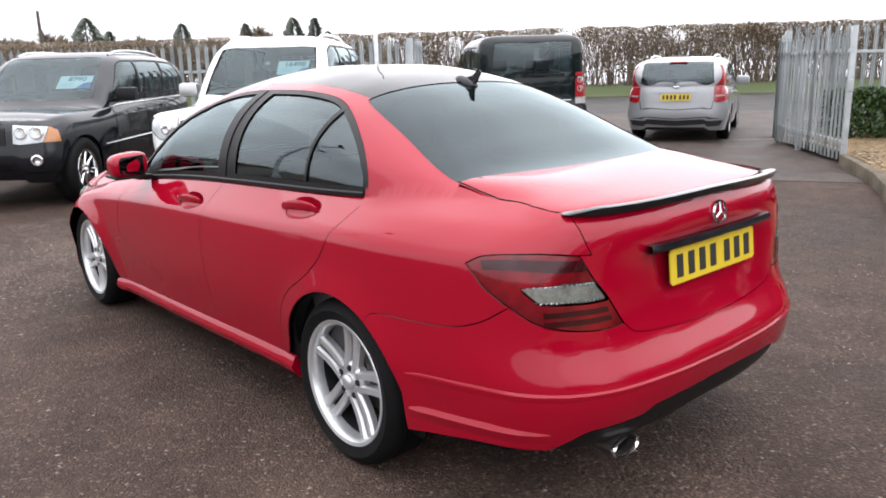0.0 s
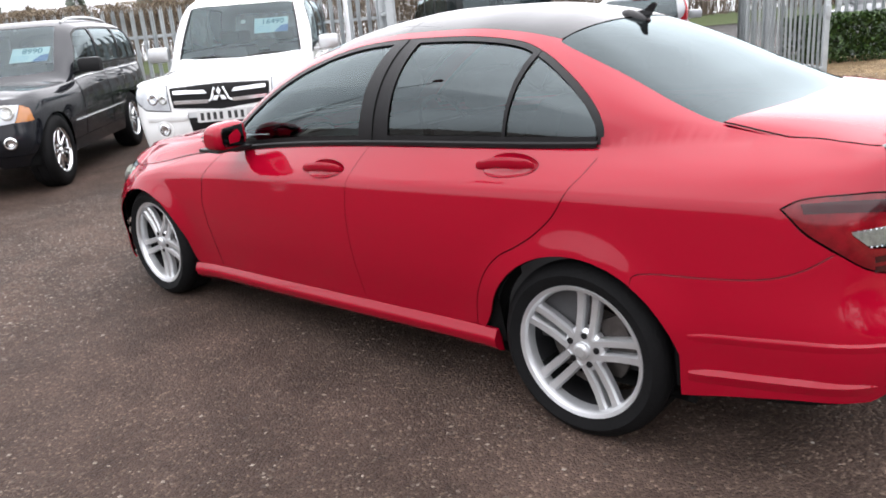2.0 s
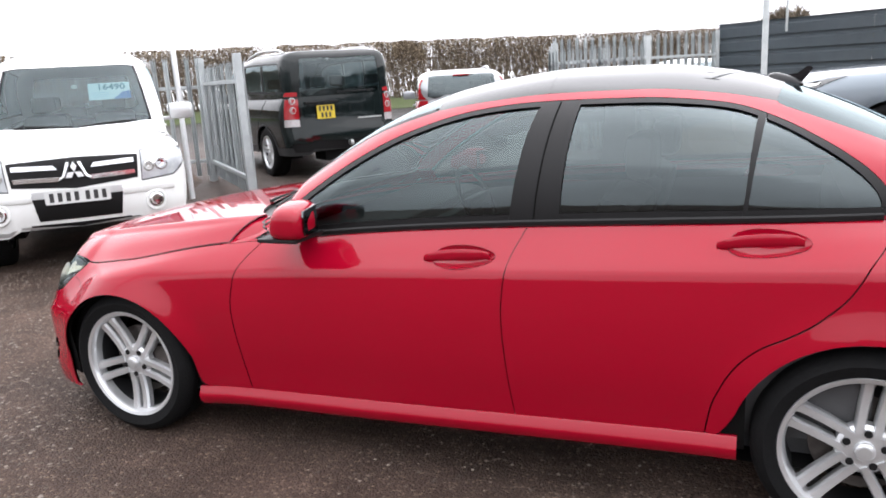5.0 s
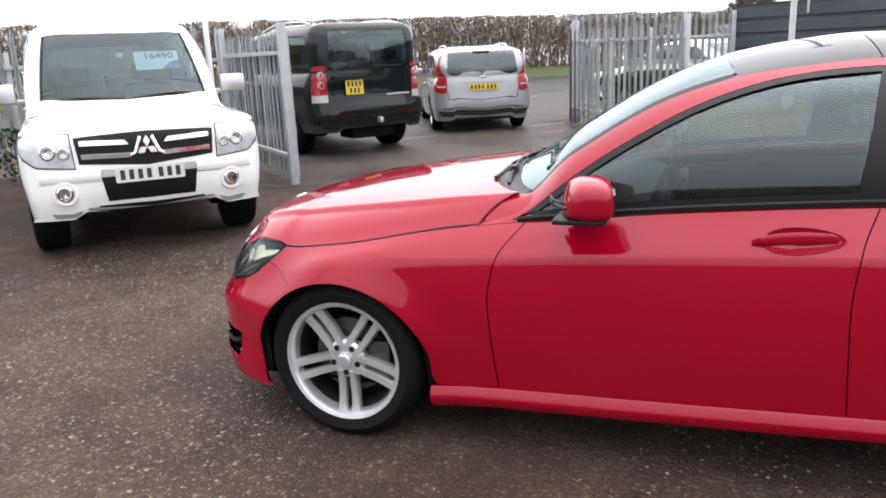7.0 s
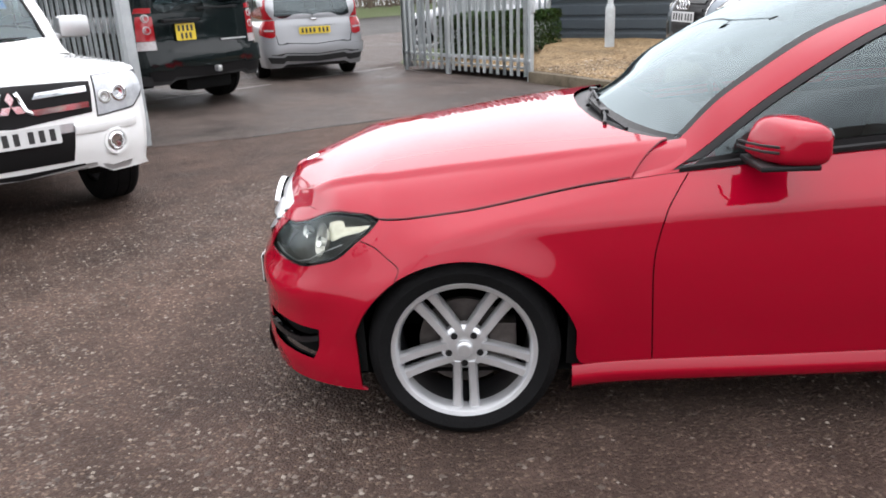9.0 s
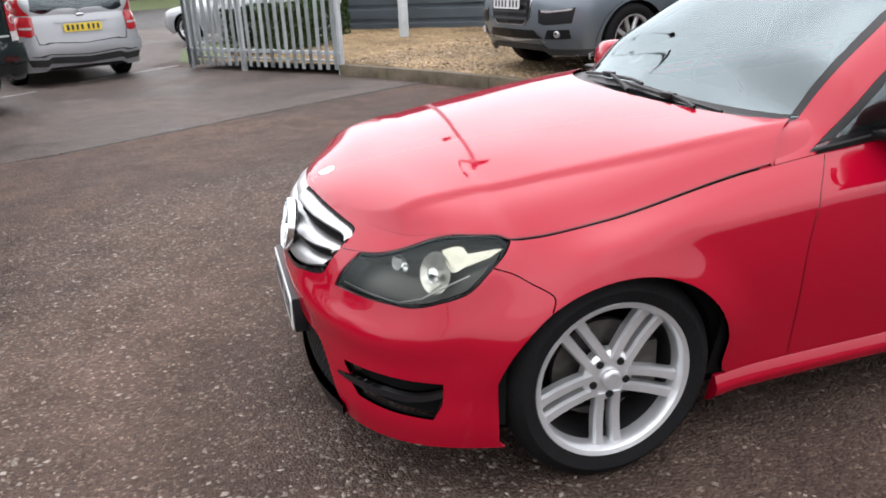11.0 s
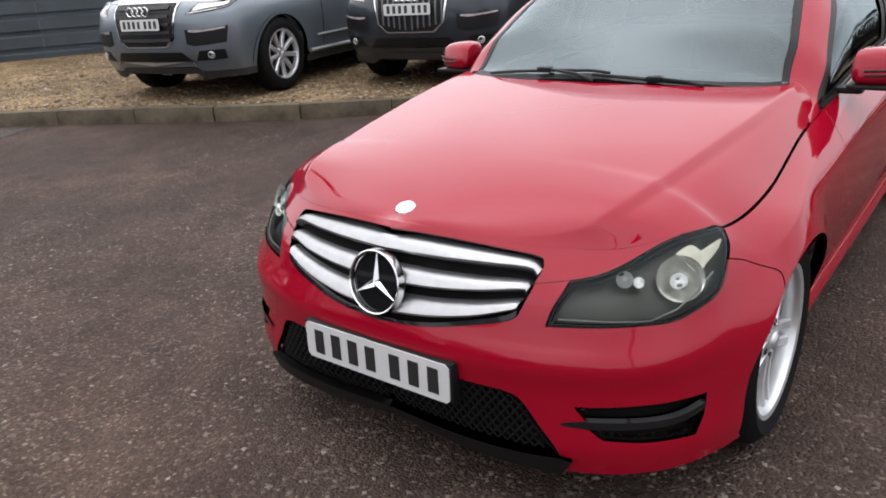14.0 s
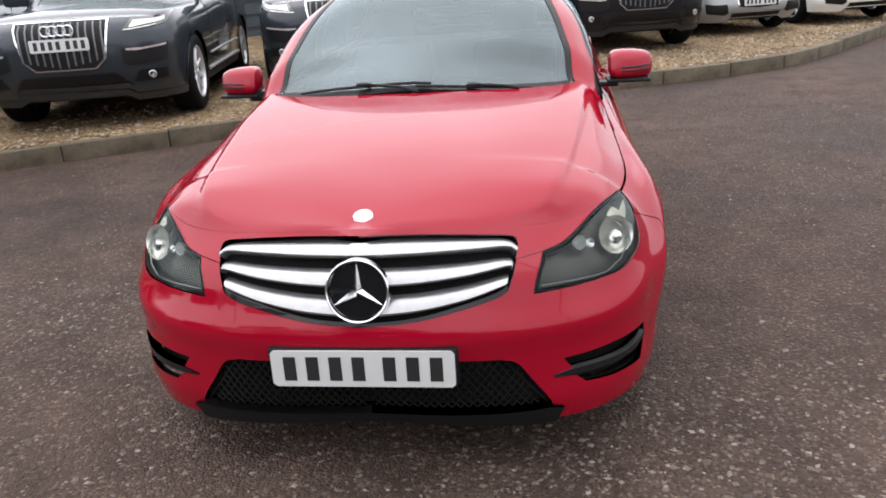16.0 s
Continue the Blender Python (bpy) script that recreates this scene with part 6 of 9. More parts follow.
        for f, kx, kz in ((0.0, 0.55, 0.5), (0.05, 0.82, 0.8), (0.14, 0.97, 0.95), (0.35, 1.0, 1.0), (0.6, 0.97, 0.97), (0.8, 0.9, 0.9), (0.92, 0.78, 0.78), (0.98, 0.6, 0.6), (1.0, 0.4, 0.4)):
            y = 0.805 + 0.195 * f
            cx, cz = 0.462 - 0.045 * f, 0.966 - 0.006 * f
            ring = []
            for j in range(28):
                t = 2 * math.pi * j / 28
                c, q = math.cos(t), math.sin(t)
                px = math.copysign(abs(c) ** 0.62, c) * (0.09 if c > 0 else 0.066) * kx
                pz = math.copysign(abs(q) ** 0.55, q) * (0.066 if q > 0 else 0.062) * kz
                if c > 0:
                    px *= 1 - 0.22 * (pz / 0.066)
                ring.append(bm.verts.new((cx + px, y * s, cz + pz)))
            rings.append(ring)
        for a, b in zip(rings, rings[1:]):
            for i in range(28):
                bm.faces.new((a[i], a[(i + 1) % 28], b[(i + 1) % 28], b[i]))
        bm.faces.new(rings[0])
        bm.faces.new(rings[-1])
        bmesh.ops.recalc_face_normals(bm, faces=bm.faces)
        mir = part("door_mirror", bm, RED, car, "red door mirror on a black foot")
        bm = bmesh.new()
        box(bm, 0.39, 0.80 * s, 0.896, 0.553, 0.984 * s, 0.912, 0.007)
        box(bm, 0.455, 0.755 * s, 0.876, 0.53, 0.85 * s, 0.9, 0.01)
        part("mirror_foot", bm, BLACK, mir, "black mirror foot")
        bm = bmesh.new()
        face = [(0.3885, 0.838, 0.916), (0.3885, 0.838, 1.014), (0.366, 0.955, 1.008), (0.361, 0.968, 0.99), (0.361, 0.968, 0.94), (0.366, 0.955, 0.922)]
        front = [bm.verts.new((x, y * s, z)) for x, y, z in face]
        back = [bm.verts.new((x + 0.012, y * s, z)) for x, y, z in face]
        bm.faces.new(front)
        bm.faces.new(back[::-1])
        for i in range(6):
            bm.faces.new((front[i], back[i], back[(i + 1) % 6], front[(i + 1) % 6]))
        bmesh.ops.recalc_face_normals(bm, faces=bm.faces)
        part("mirror_glass", bm, material("dim_mirror", (0.12, 0.125, 0.13), 0.05, 1.0), mir, "mirror glass")
        bm = bmesh.new()
        for zz in (0.948, 0.964):
            tube(bm, [(0.579, 0.855 * s, zz), (0.568, 0.90 * s, zz), (0.543, 0.948 * s, zz), (0.508, 0.981 * s, zz)], 0.004, 6)
        part("mirror_indicator", bm, BLACK, mir, "dark indicator strip")
        # door card behind the glass
        P("door_card", WALL, loop([(u, 0.12) for u in np.linspace(top_u(0.8), top_u(-1.4), 20)], [(u, VT - 0.004) for u in np.linspace(top_u(-1.4), top_u(0.8), 20)]), INTERIOR, off=-0.09, gap=0, depth=0.0, step=0.12)

        # bonnet halves join along the middle
        hood_edge = []
        for x in np.linspace(0.862, HOOD.a[-1] - 0.001, 90):
            ye = float(HOOD.at(x, 0.8)[0][1])
            shut = 0.0008 + 0.0047 * min(max((1.665 - x) / 0.04, 0), 1)
            hood_edge.append((float(x), 0.8 * (1 - shut / max(ye, 0.05))))
        hood_rear = edge([(0.925, 0.0), dk(HOOD, 0.905, 0.29), dk(HOOD, 0.85, 0.5), dk(HOOD, 0.778, 0.625), dk(HOOD, 0.732, 0.664)]) + edge([dk(HOOD, 0.732, 0.664), dk(HOOD, 0.77, 0.69), dk(HOOD, 0.815, 0.725), (0.862, 0.8)])
        P("bonnet", HOOD, loop(hood_rear, hood_edge, [(HOOD.a[-1] - 0.001, 0.0)]), RED, gap=0.0, depth=0.012, step=0.0105)
        P("wing_top", HOOD, loop(edge([(0.90, 0.8), dk(HOOD, 0.82, 0.69), dk(HOOD, 0.70, 0.66), dk(HOOD, 0.60, 0.66)]), [(0.60, 0.8), (0.7, 0.8), (0.8, 0.8)]), RED, gap=0.001, off=-0.009, depth=0.0)
        P("cowl", HOOD, loop(edge([(0.925, 0.0), dk(HOOD, 0.905, 0.29), dk(HOOD, 0.85, 0.5), dk(HOOD, 0.785, 0.66)]), [dk(HOOD, 0.70, 0.66), dk(HOOD, 0.62, 0.5), (0.62, 0.0)]), BLACK, off=-0.015, gap=0, depth=0.0, label="black scuttle panel")
        boot_rear = [(x, 0.8) for x in np.linspace(-1.97, BOOT.a[0] + 0.003, 40)]
        P("boot_lid", BOOT, loop(edge([(-1.825, 0.0), dk(BOOT, -1.82, 0.2), dk(BOOT, -1.79, 0.45), dk(BOOT, -1.745, 0.61)]), edge([dk(BOOT, -1.745, 0.61), dk(BOOT, -1.9, 0.612), (-1.97, 0.8)]), boot_rear, [(BOOT.a[0] + 0.003, 0.0)]), RED, gap=0.001, depth=0.006)
        # shut line between boot lid and wing
        bm = bmesh.new()
        run = [BOOT.at(*dk(BOOT, x, min(0.606, float(WALL.at(top_u(x), VT)[0][1]) - 0.006)), 0.005)[0] for x in np.linspace(-1.75, -2.165, 30)]
        tube(bm, [(p[0], p[1] * s, p[2]) for p in run], 0.0024, 5)
        part("shut_line", bm, WELL, car)
        # glass halves
        P("windscreen", SHELL, loop(ws_low, ws_side, ws_top), SCREEN, off=-0.003, gap=0.0, depth=0.0, step=0.016, label="clear laminated windscreen").visible_shadow = False
        P("windscreen_band", SHELL, loop(ws_low, ws_side, edge([ws_side[-1], (ws_side[-1][0] + 0.02, ws_side[-1][1] + 0.018)]), [(a - 0.02 if k > 30 else a, b + 0.032) for k, (a, b) in enumerate(ws_side)][::-1], [(a - 0.035, b) for a, b in ws_low][::-1]), BLACK, off=-0.0005, gap=0.0, depth=0.004, label="black screen rubber")
        P("rear_window", SHELL, rw_loop, REARGLASS, off=-0.003, gap=0.0, depth=0.0, step=0.016, label="dark privacy rear screen").visible_shadow = False
        roof = loop(ws_top, edge([(0.075, 0.95), (-0.36, 0.95)], 20), edge([(-0.36, 0.95), sy(-0.37, 0.3), sy(-0.385, 0.497)]), [p for p in rail if p[0] > -0.385][::-1])
        roof2 = loop(edge([(-0.364, 0.95), sy(-0.374, 0.3), sy(-0.389, 0.497)]), [p for p in rail if p[0] < -0.39], edge([rw[2], rw[1], rw[0]]), edge([rw[0], (-0.364, 0.95)], 20))
        P("roof_glass", SHELL, roof, GLOSS_BLACK, gap=0.0, depth=0.008, label="gloss black panoramic roof panel")
        P("roof_glass", SHELL, roof2, GLOSS_BLACK, gap=0.0, depth=0.008, label="gloss black panoramic roof panel")
        # grille
        P("grille_back", WALL, loop(grille_low, grille_side, grille_top, [(0.0, wf(0, 0.738)[1]), (0.0, wf(0, 0.503)[1])]), BLACK, off=-0.03, gap=-0.004, depth=0.0)
        P("grille_frame", WALL, loop(grille_low, edge([grille_low[-1], grille_low[-1]]), [(a, b + 0.016) for a, b in grille_low][::-1]), GLOSS_BLACK, gap=0, off=0.001, depth=0.02)
        for f0, f1 in ((0.765, 0.985), (0.425, 0.655), (0.08, 0.315)):
            bm = bmesh.new()
            prev = None
            for k in range(25):
                y = 0.433 * k / 24
                zl = curve_at([(0, 0.509), (0.135, 0.52), (0.28, 0.546), (0.41, 0.585)], y)
                zt = curve_at([(0, 0.738), (0.2, 0.731), (0.36, 0.716), (0.41, 0.706), (0.433, 0.69)], y)
                lim = 1.0 if y < 0.40 else 0.9
                row = []
                for f, o in ((f0, -0.02), (f0, 0.003), (f0 + 0.10 * (f1 - f0), 0.007), (f0 + 0.42 * (f1 - f0), 0.004), (f0 + 0.75 * (f1 - f0), -0.006), (f1, -0.024)):
                    yy = min(y, 0.398 + 0.04 * f)
                    w, n = WALL.at(*wf(yy, zl + (zt - zl) * f), o)
                    row.append(bm.verts.new((w[0], w[1] * s, w[2])))
                if prev:
                    for i in range(5):
                        bm.faces.new((prev[i], prev[i + 1], row[i + 1], row[i]))
                prev = row
            bmesh.ops.recalc_face_normals(bm, faces=bm.faces)
            part("grille_slat", bm, SLAT_SILVER, car, "silver grille slat")
    # emblem: dark disc, ring and three arms
    ax = Matrix.Translation((2.15, 0, 0.608)) @ Matrix.Rotation(math.radians(78), 4, "Y")
    bm = bmesh.new()
    lathe(bm, [(0.0, -0.012), (0.08, -0.012), (0.086, -0.03)], 48, ax)
    part("emblem_disc", bm, GLOSS_BLACK, car, "round black emblem disc")
    bm = bmesh.new()
    lathe(bm, [(0.082, -0.012), (0.083, 0.0), (0.086, 0.002), (0.0885, 0.0), (0.091, -0.02)], 56, ax)
    part("emblem_ring", bm, CHROME, car, "chrome emblem ring")
    for k in range(3):
        bm = bmesh.new()
        m = ax @ Matrix.Rotation(math.pi + 2 * math.pi * k / 3, 4, "Z")
        v = [bm.verts.new(m @ Vector(p)) for p in ((0.083, 0, -0.008), (0.009, 0.0105, -0.01), (0.0, 0.0, 0.002), (0.009, -0.0105, -0.01))]
        bm.faces.new((v[0], v[1], v[2]))
        bm.faces.new((v[0], v[2], v[3]))
        part("emblem_arm", bm, CHROME, car)
    bm = bmesh.new()
    p, n = HOOD.at(1.995, 0.0)
    m = Matrix.Translation((1.995, 0, p[2])) @ Vector(n).to_track_quat("Z", "Y").to_matrix().to_4x4()
    lathe(bm, [(0.0, 0.006), (0.02, 0.005), (0.027, 0.003), (0.029, 0.0)], 32, m)
    part("bonnet_badge", bm, CHROME, car, "small round silver badge on the bonnet")
    # boot badge, number-plate bar, plate, spoiler, aerial
    p, n = WALL.at(LEND, wr(0, 0.935)[1])
    m = Matrix.Translation((p[0], 0, p[2])) @ Vector((-1, 0, 0.12)).to_track_quat("Z", "Y").to_matrix().to_4x4()
    bm = bmesh.new()
    lathe(bm, [(0.032, 0.002), (0.033, 0.008), (0.037, 0.008), (0.039, 0.002)], 40, m)
    for k in range(3):
        a = math.pi / 2 + 2 * math.pi * k / 3
        tube(bm, [m @ Vector((0, 0, 0.005)), m @ Vector((0.034 * math.cos(a), 0.034 * math.sin(a), 0.004))], [0.005, 0.0015], 6)
    part("boot_badge", bm, CHROME, car, "round chrome badge on the boot")
    bm = bmesh.new()
    prev = None
    for k in range(41):
        y = -0.365 + 0.73 * k / 40
        w, n = WALL.at(*wr(abs(y), 0.868))
        row = [bm.verts.new((w[0] + dx, y, 0.868 + dz)) for dx, dz in ((0.01, 0.012), (-0.026, 0.010), (-0.03, -0.004), (-0.024, -0.014), (0.01, -0.012))]
        if prev:
            for i in range(4):
                bm.faces.new((prev[i], prev[i + 1], row[i + 1], row[i]))
        prev = row
    bmesh.ops.recalc_face_normals(bm, faces=bm.faces)
    part("plate_bar", bm, GLOSS_BLACK, car, "gloss black bar over the number plate")
    plate(car, Matrix.Translation((-2.318, 0, 0.79)) @ Vector((-1, 0, 0.1)).to_track_quat("Z", "Y").to_matrix().to_4x4(), True)
    plate(car, Matrix.Translation((2.178, 0, 0.388)) @ Vector((1, 0, 0.02)).to_track_quat("Z", "Y").to_matrix().to_4x4(), False)
    bm = bmesh.new()
    box(bm, 2.12, -0.268, 0.33, 2.177, 0.268, 0.446, 0.006)
    part("plate_carrier", bm, BLACK, car)
    bm = bmesh.new()
    prev = None
    for k in range(49):
        y = -0.6 + 1.2 * k / 48
        e = min(1.0, (0.602 - abs(y)) / 0.07) ** 0.6
        u = float(np.interp(abs(y), TOP[NS // 2:, 1][::-1], W_L[NS // 2:][::-1]))
        w, n = WALL.at(u, VT)
        row = [bm.verts.new((w[0] + dx, y, w[2] + dz * e)) for dx, dz in ((0.085, 0.004), (0.04, 0.012), (-0.012, 0.027), (-0.03, 0.024), (-0.024, 0.002), (0.01, -0.012))]
        if prev:
            for i in range(5):
                bm.faces.new((prev[i], prev[i + 1], row[i + 1], row[i]))
        prev = row
    bmesh.ops.recalc_face_normals(bm, faces=bm.faces)
    part("boot_spoiler", bm, GLOSS_BLACK, car, "gloss black boot lip spoiler")
    p, n = SHELL.at(-1.15, 0.95)
    m = Matrix.Translation((p[0], 0, p[2])) @ Matrix.Rotation(-0.33, 4, "Y")
    bm = bmesh.new()
    lathe(bm, [(0.0, 0.020), (0.016, 0.019), (0.027, 0.013), (0.033, 0.004), (0.034, -0.012)], 24, m @ Matrix.Diagonal((1.9, 1, 1, 1)))
    prism(bm, [(0.02, 0.012), (-0.055, 0.008), (-0.072, 0.066), (-0.062, 0.070), (-0.05, 0.066), (-0.028, 0.034)], -0.005, 0.005, m @ Matrix.Rotation(math.pi / 2, 4, "X"))
    part("roof_aerial", bm, GLOSS_BLACK, car, "black shark-fin aerial")
    # wipers: blades parked low on the glass, each on its arm
    for y0, y1, x0, x1 in ((-0.52, 0.06, 0.772, 0.85), (0.0, 0.47, 0.872, 0.815)):
        bm = bmesh.new()
        pts = []
        for k in range(9):
            f = k / 8
            y, x = y0 + (y1 - y0) * f, x0 + (x1 - x0) * f + 0.012 * math.sin(math.pi * f)
            w, n = SHELL.at(*sy(x, abs(y)), 0.012)
            pts.append(Vector((w[0], y, w[2])))
        tube(bm, pts, 0.006, 6)
        root = Vector((0.885, y1 - 0.05, 0.945))
        tube(bm, [root, (root + pts[5]) / 2 + Vector((0.006, 0, 0.008)), pts[4] + Vector((0, 0, 0.008))], [0.008, 0.006, 0.005], 6)
        box(bm, pts[4].x - 0.014, pts[4].y - 0.03, pts[4].z - 0.006, pts[4].x + 0.014, pts[4].y + 0.03, pts[4].z + 0.014, 0.004)
        part("wiper", bm, BLACK, car, "black wiper arm and blade")
    # cabin
    bm = bmesh.new()
    box(bm, -1.75, -0.7, 0.2, 0.8, 0.7, 0.3, 0.02)
    part("cabin_floor", bm, INTERIOR, car)
    bm = bmesh.new()
    box(bm, 0.3, -0.7, 0.3, 0.72, 0.7, 0.86, 0.06)
    box(bm, 0.25, -0.32, 0.3, 0.45, 0.32, 0.8, 0.04)
    part("dashboard", bm, DASH, car, "dark grey dashboard")
    bm = bmesh.new()
    box(bm, -1.75, -0.62, 0.3, -1.4, 0.62, 0.95, 0.05)
    part("parcel_shelf", bm, DASH, car)
    for y in (-0.36, 0.36):
        bm = bmesh.new()
        box(bm, -0.45, y - 0.24, 0.3, 0.12, y + 0.24, 0.5, 0.06)
        box(bm, -0.56, y - 0.24, 0.42, -0.40, y + 0.24, 1.02, 0.06, Matrix.Translation((-0.48, 0, 0.45)) @ Matrix.Rotation(-0.3, 4, "Y") @ Matrix.Translation((0.48, 0, -0.45)))
        part("seat", bm, INTERIOR, car, "dark cloth front seat")
        bm = bmesh.new()
        box(bm, -0.74, y - 0.13, 1.04, -0.64, y + 0.13, 1.2, 0.04)
        part("headrest", bm, INTERIOR, car)
    bm = bmesh.new()
    box(bm, -1.38, -0.62, 0.3, -0.85, 0.62, 0.5, 0.06)
    box(bm, -1.5, -0.62, 0.45, -1.32, 0.62, 0.98, 0.06)
    part("rear_bench", bm, INTERIOR, car, "dark rear bench seat")
    bm = bmesh.new()
    lathe(bm, [(0.165, 0.0), (0.175, 0.012), (0.187, 0.0), (0.175, -0.012)], 36, Matrix.Translation((0.22, -0.36, 0.82)) @ Matrix.Rotation(-1.15, 4, "Y"), True)
    box(bm, 0.2, -0.5, 0.79, 0.24, -0.22, 0.85, 0.01)
    part("steering_wheel", bm, BLACK, car, "black steering wheel")
    bm = bmesh.new()
    box(bm, 0.16, -0.1, 1.235, 0.2, 0.1, 1.295, 0.015)
    part("rear_view_mirror", bm, BLACK, car)
    bm = bmesh.new()
    box(bm, -1.72, -0.62, 0.18, 1.68, 0.62, 0.21, 0.01)
    box(bm, -2.12, -0.6, 0.27, -1.75, 0.6, 0.55, 0.05)
    part("underbody", bm, WELL, car)
    parts = wheel_mesh_parts(ALLOY, 5, True, 0.311, 0.232, 0.226)
    for x in (1.38, -1.385):
        for s in (1, -1):
            w = wheel_at(parts, car, x, 0.752 * s, 0.309, s < 0, 0.0 if x > 0 else 0.49)
    return car


build_saloon()


# ---- other vehicles ----
V5 = [0.0, 0.25, 0.55, 0.85, 1.0]


class Body:
    """Flank, bonnet and cabin surfaces of a parked vehicle from a few dimensions."""

    def __init__(self, xf, xr, w, clear, z_nose, z_cowl, z_rear, x_cowl, roof, n, nose=(0.10, 0.02, 0.0, 0.03, 0.09), tail=(0.08, 0.0, 0.0, 0.02, 0.05), flank=(0.05, 0.02, 0.0, 0.02, 0.07), square=0.5, blunt=0.0):
        h = w / 2
        q = square
        self.x_cowl, self.xf, self.xr = x_cowl, xf, xr
        u = 1 - 0.55 * blunt
        out = [(xf, 0), (xf - 0.03 * u, 0.40 * h), (xf - 0.10 * u, (0.68 + 0.02 * blunt) * h), (xf - 0.24 * u, (0.88 + 0.03 * blunt) * h), (xf - 0.55 * u, (0.975 + 0.012 * blunt) * h), (xf * 0.35, h), (0, h), (xr * 0.5, h), (xr + 0.5, 0.985 * h), (xr + 0.18, (0.86 + 0.08 * q) * h), (xr + 0.06, (0.66 + 0.1 * q) * h), (xr + 0.015, 0.4 * h), (xr, 0)]
        zt = {0: z_nose, 3: z_nose - 0.03, 4: z_nose + 0.01, 5: z_cowl - 0.06, 6: z_cowl, 8: z_rear - 0.02, 10: z_rear, 12: z_rear}
        ins = {0: nose, 3: nose, 4: flank, 5: flank, 6: flank, 8: flank, 10: tail, 12: tail}
        ss, vv = np.linspace(0, 12, 361), np.linspace(0, 1, 71)
        C = np.array([spline(out, s) for s in ss])
        C[0, 1] = C[-1, 1] = 0
        T = np.gradient(C, axis=0)
        T[0], T[-1] = (0, 1), (0, -1)
        T /= np.linalg.norm(T, axis=1)[:, None]
        nrm = np.stack([T[:, 1], -T[:, 0]], 1)
        fr = [0, 0.27, 0.58, 0.87, 1.0]
        basis = np.array([[cardinal([(V5[j], 1.0 if j == k else 0.0) for j in range(5)], v) for k in range(5)] for v in vv])
        top = np.array([curve_at(sorted(zt.items()), s) for s in ss])
        low = np.array([clear + 0.05 * (abs(s - 6) > 4.5) for s in ss])
        z = (low[:, None] + (top - low)[:, None] * np.array(fr)[None, :]) @ basis.T
        ik = np.array([[curve_at(sorted((a, b[k]) for a, b in ins.items()), s) for k in range(5)] for s in ss]) @ basis.T
        P = np.zeros((361, 71, 3))
        P[:, :, :2] = C[:, None, :] - nrm[:, None, :] * ik[:, :, None]
        P[:, :, 2] = z
        P[0, :, 1] = P[-1, :, 1] = 0
        L = np.concatenate([[0], np.cumsum(np.linalg.norm(np.diff(P[:, 35, :2], axis=0), axis=1))])
        self.s, self.L, self.H = ss, L, float(top.mean() - clear)
        self.wall = Surface(L, vv * self.H, P, (0, 1, 0))
        self.wall.N[0, :, 1] = self.wall.N[-1, :, 1] = 0
        self.top = P[:, -1, :]
        # cabin
        order = np.argsort(self.top[:, 0], kind="stable")
        keep = (ss > 4.2)
        tp = self.top[keep][np.argsort(self.top[keep][:, 0], kind="stable")]
        xs0 = np.array([r[0] for r in roof])
        fine = np.linspace(xs0[0], xs0[-1], 1500)
        cz = np.array([curve_at(roof, x) for x in fine])
        arc = np.concatenate([[0], np.cumsum(np.hypot(np.diff(fine), np.diff(cz)))])
        a = np.linspace(0, arc[-1], 160)
        xs, zc = np.interp(a, arc, fine), np.interp(a, arc, cz)
        th = np.linspace(0, math.pi / 2, 61)
        Q = np.zeros((len(a), len(th), 3))
        for i, x in enumerate(xs):
            yb, zb = np.interp(x, tp[:, 0], tp[:, 1]), np.interp(x, tp[:, 0], tp[:, 2])
            zz = max(zc[i], zb + 0.01)
            c, s = np.cos(th), np.sin(th)
            c[-1] = 0
            g = min(max((x_cowl - x) / 0.4, 0), 1)
            n_x = 1.8 + (n - 1.8) * g * g * (3 - 2 * g)
            Q[i, :, 0], Q[i, :, 1], Q[i, :, 2] = x, yb * c ** (2 / n_x), zb + (zz - zb) * s ** (2 / n_x)
            l2 = np.concatenate([[0], np.cumsum(np.linalg.norm(np.diff(Q[i], axis=0), axis=1))])
            for k in range(3):
                Q[i, :, k] = np.interp(np.linspace(0, l2[-1], len(th)), l2, Q[i, :, k])
        self.SB = 1.2
        self.shell = Surface(a, np.linspace(0, self.SB, len(th)), Q, (0, 0.3, 1))
        self.shell.N[:, -1, 1] = 0
        self.roof_x, self.roof_a = xs, a
        # bonnet
        keep = ss < 6
        tp = self.top[keep][np.argsort(self.top[keep][:, 0], kind="stable")]
        hx = np.linspace(x_cowl - 0.12, tp[-1, 0], 90)
        f = np.linspace(0, 1, 31)
        D = np.zeros((90, 31, 3))
        for i, x in enumerate(hx):
            ye, ze = np.interp(x, tp[:, 0], tp[:, 1]), np.interp(x, tp[:, 0], tp[:, 2])
            k = (tp[-1, 0] - x) / (tp[-1, 0] - x_cowl)
            D[i, :, 0], D[i, :, 1], D[i, :, 2] = x, ye * f, ze + (0.045 + 0.02 * k) * math.sin(min(1, k * 2.2) * math.pi / 2) * (1 - f ** 2.6)
        self.hood = Surface(hx, f * 0.9, D, (0, 0, 1))
        self.hood.N[-1] = self.hood.N[-2]
        self.hood.N[:, 0, 1] = 0
        soften(self.wall, self.top, self.hood, 0.13)

    def wx(self, x, z):
        return self.wall.find(0, x, 2, z, float(self.L[100]), float(self.L[290]))

    def wf(self, y, z):
        u, v = self.wall.find(1, y, 2, z, 0.0, float(self.L[125]))
        return (0.0 if y == 0 else u), v

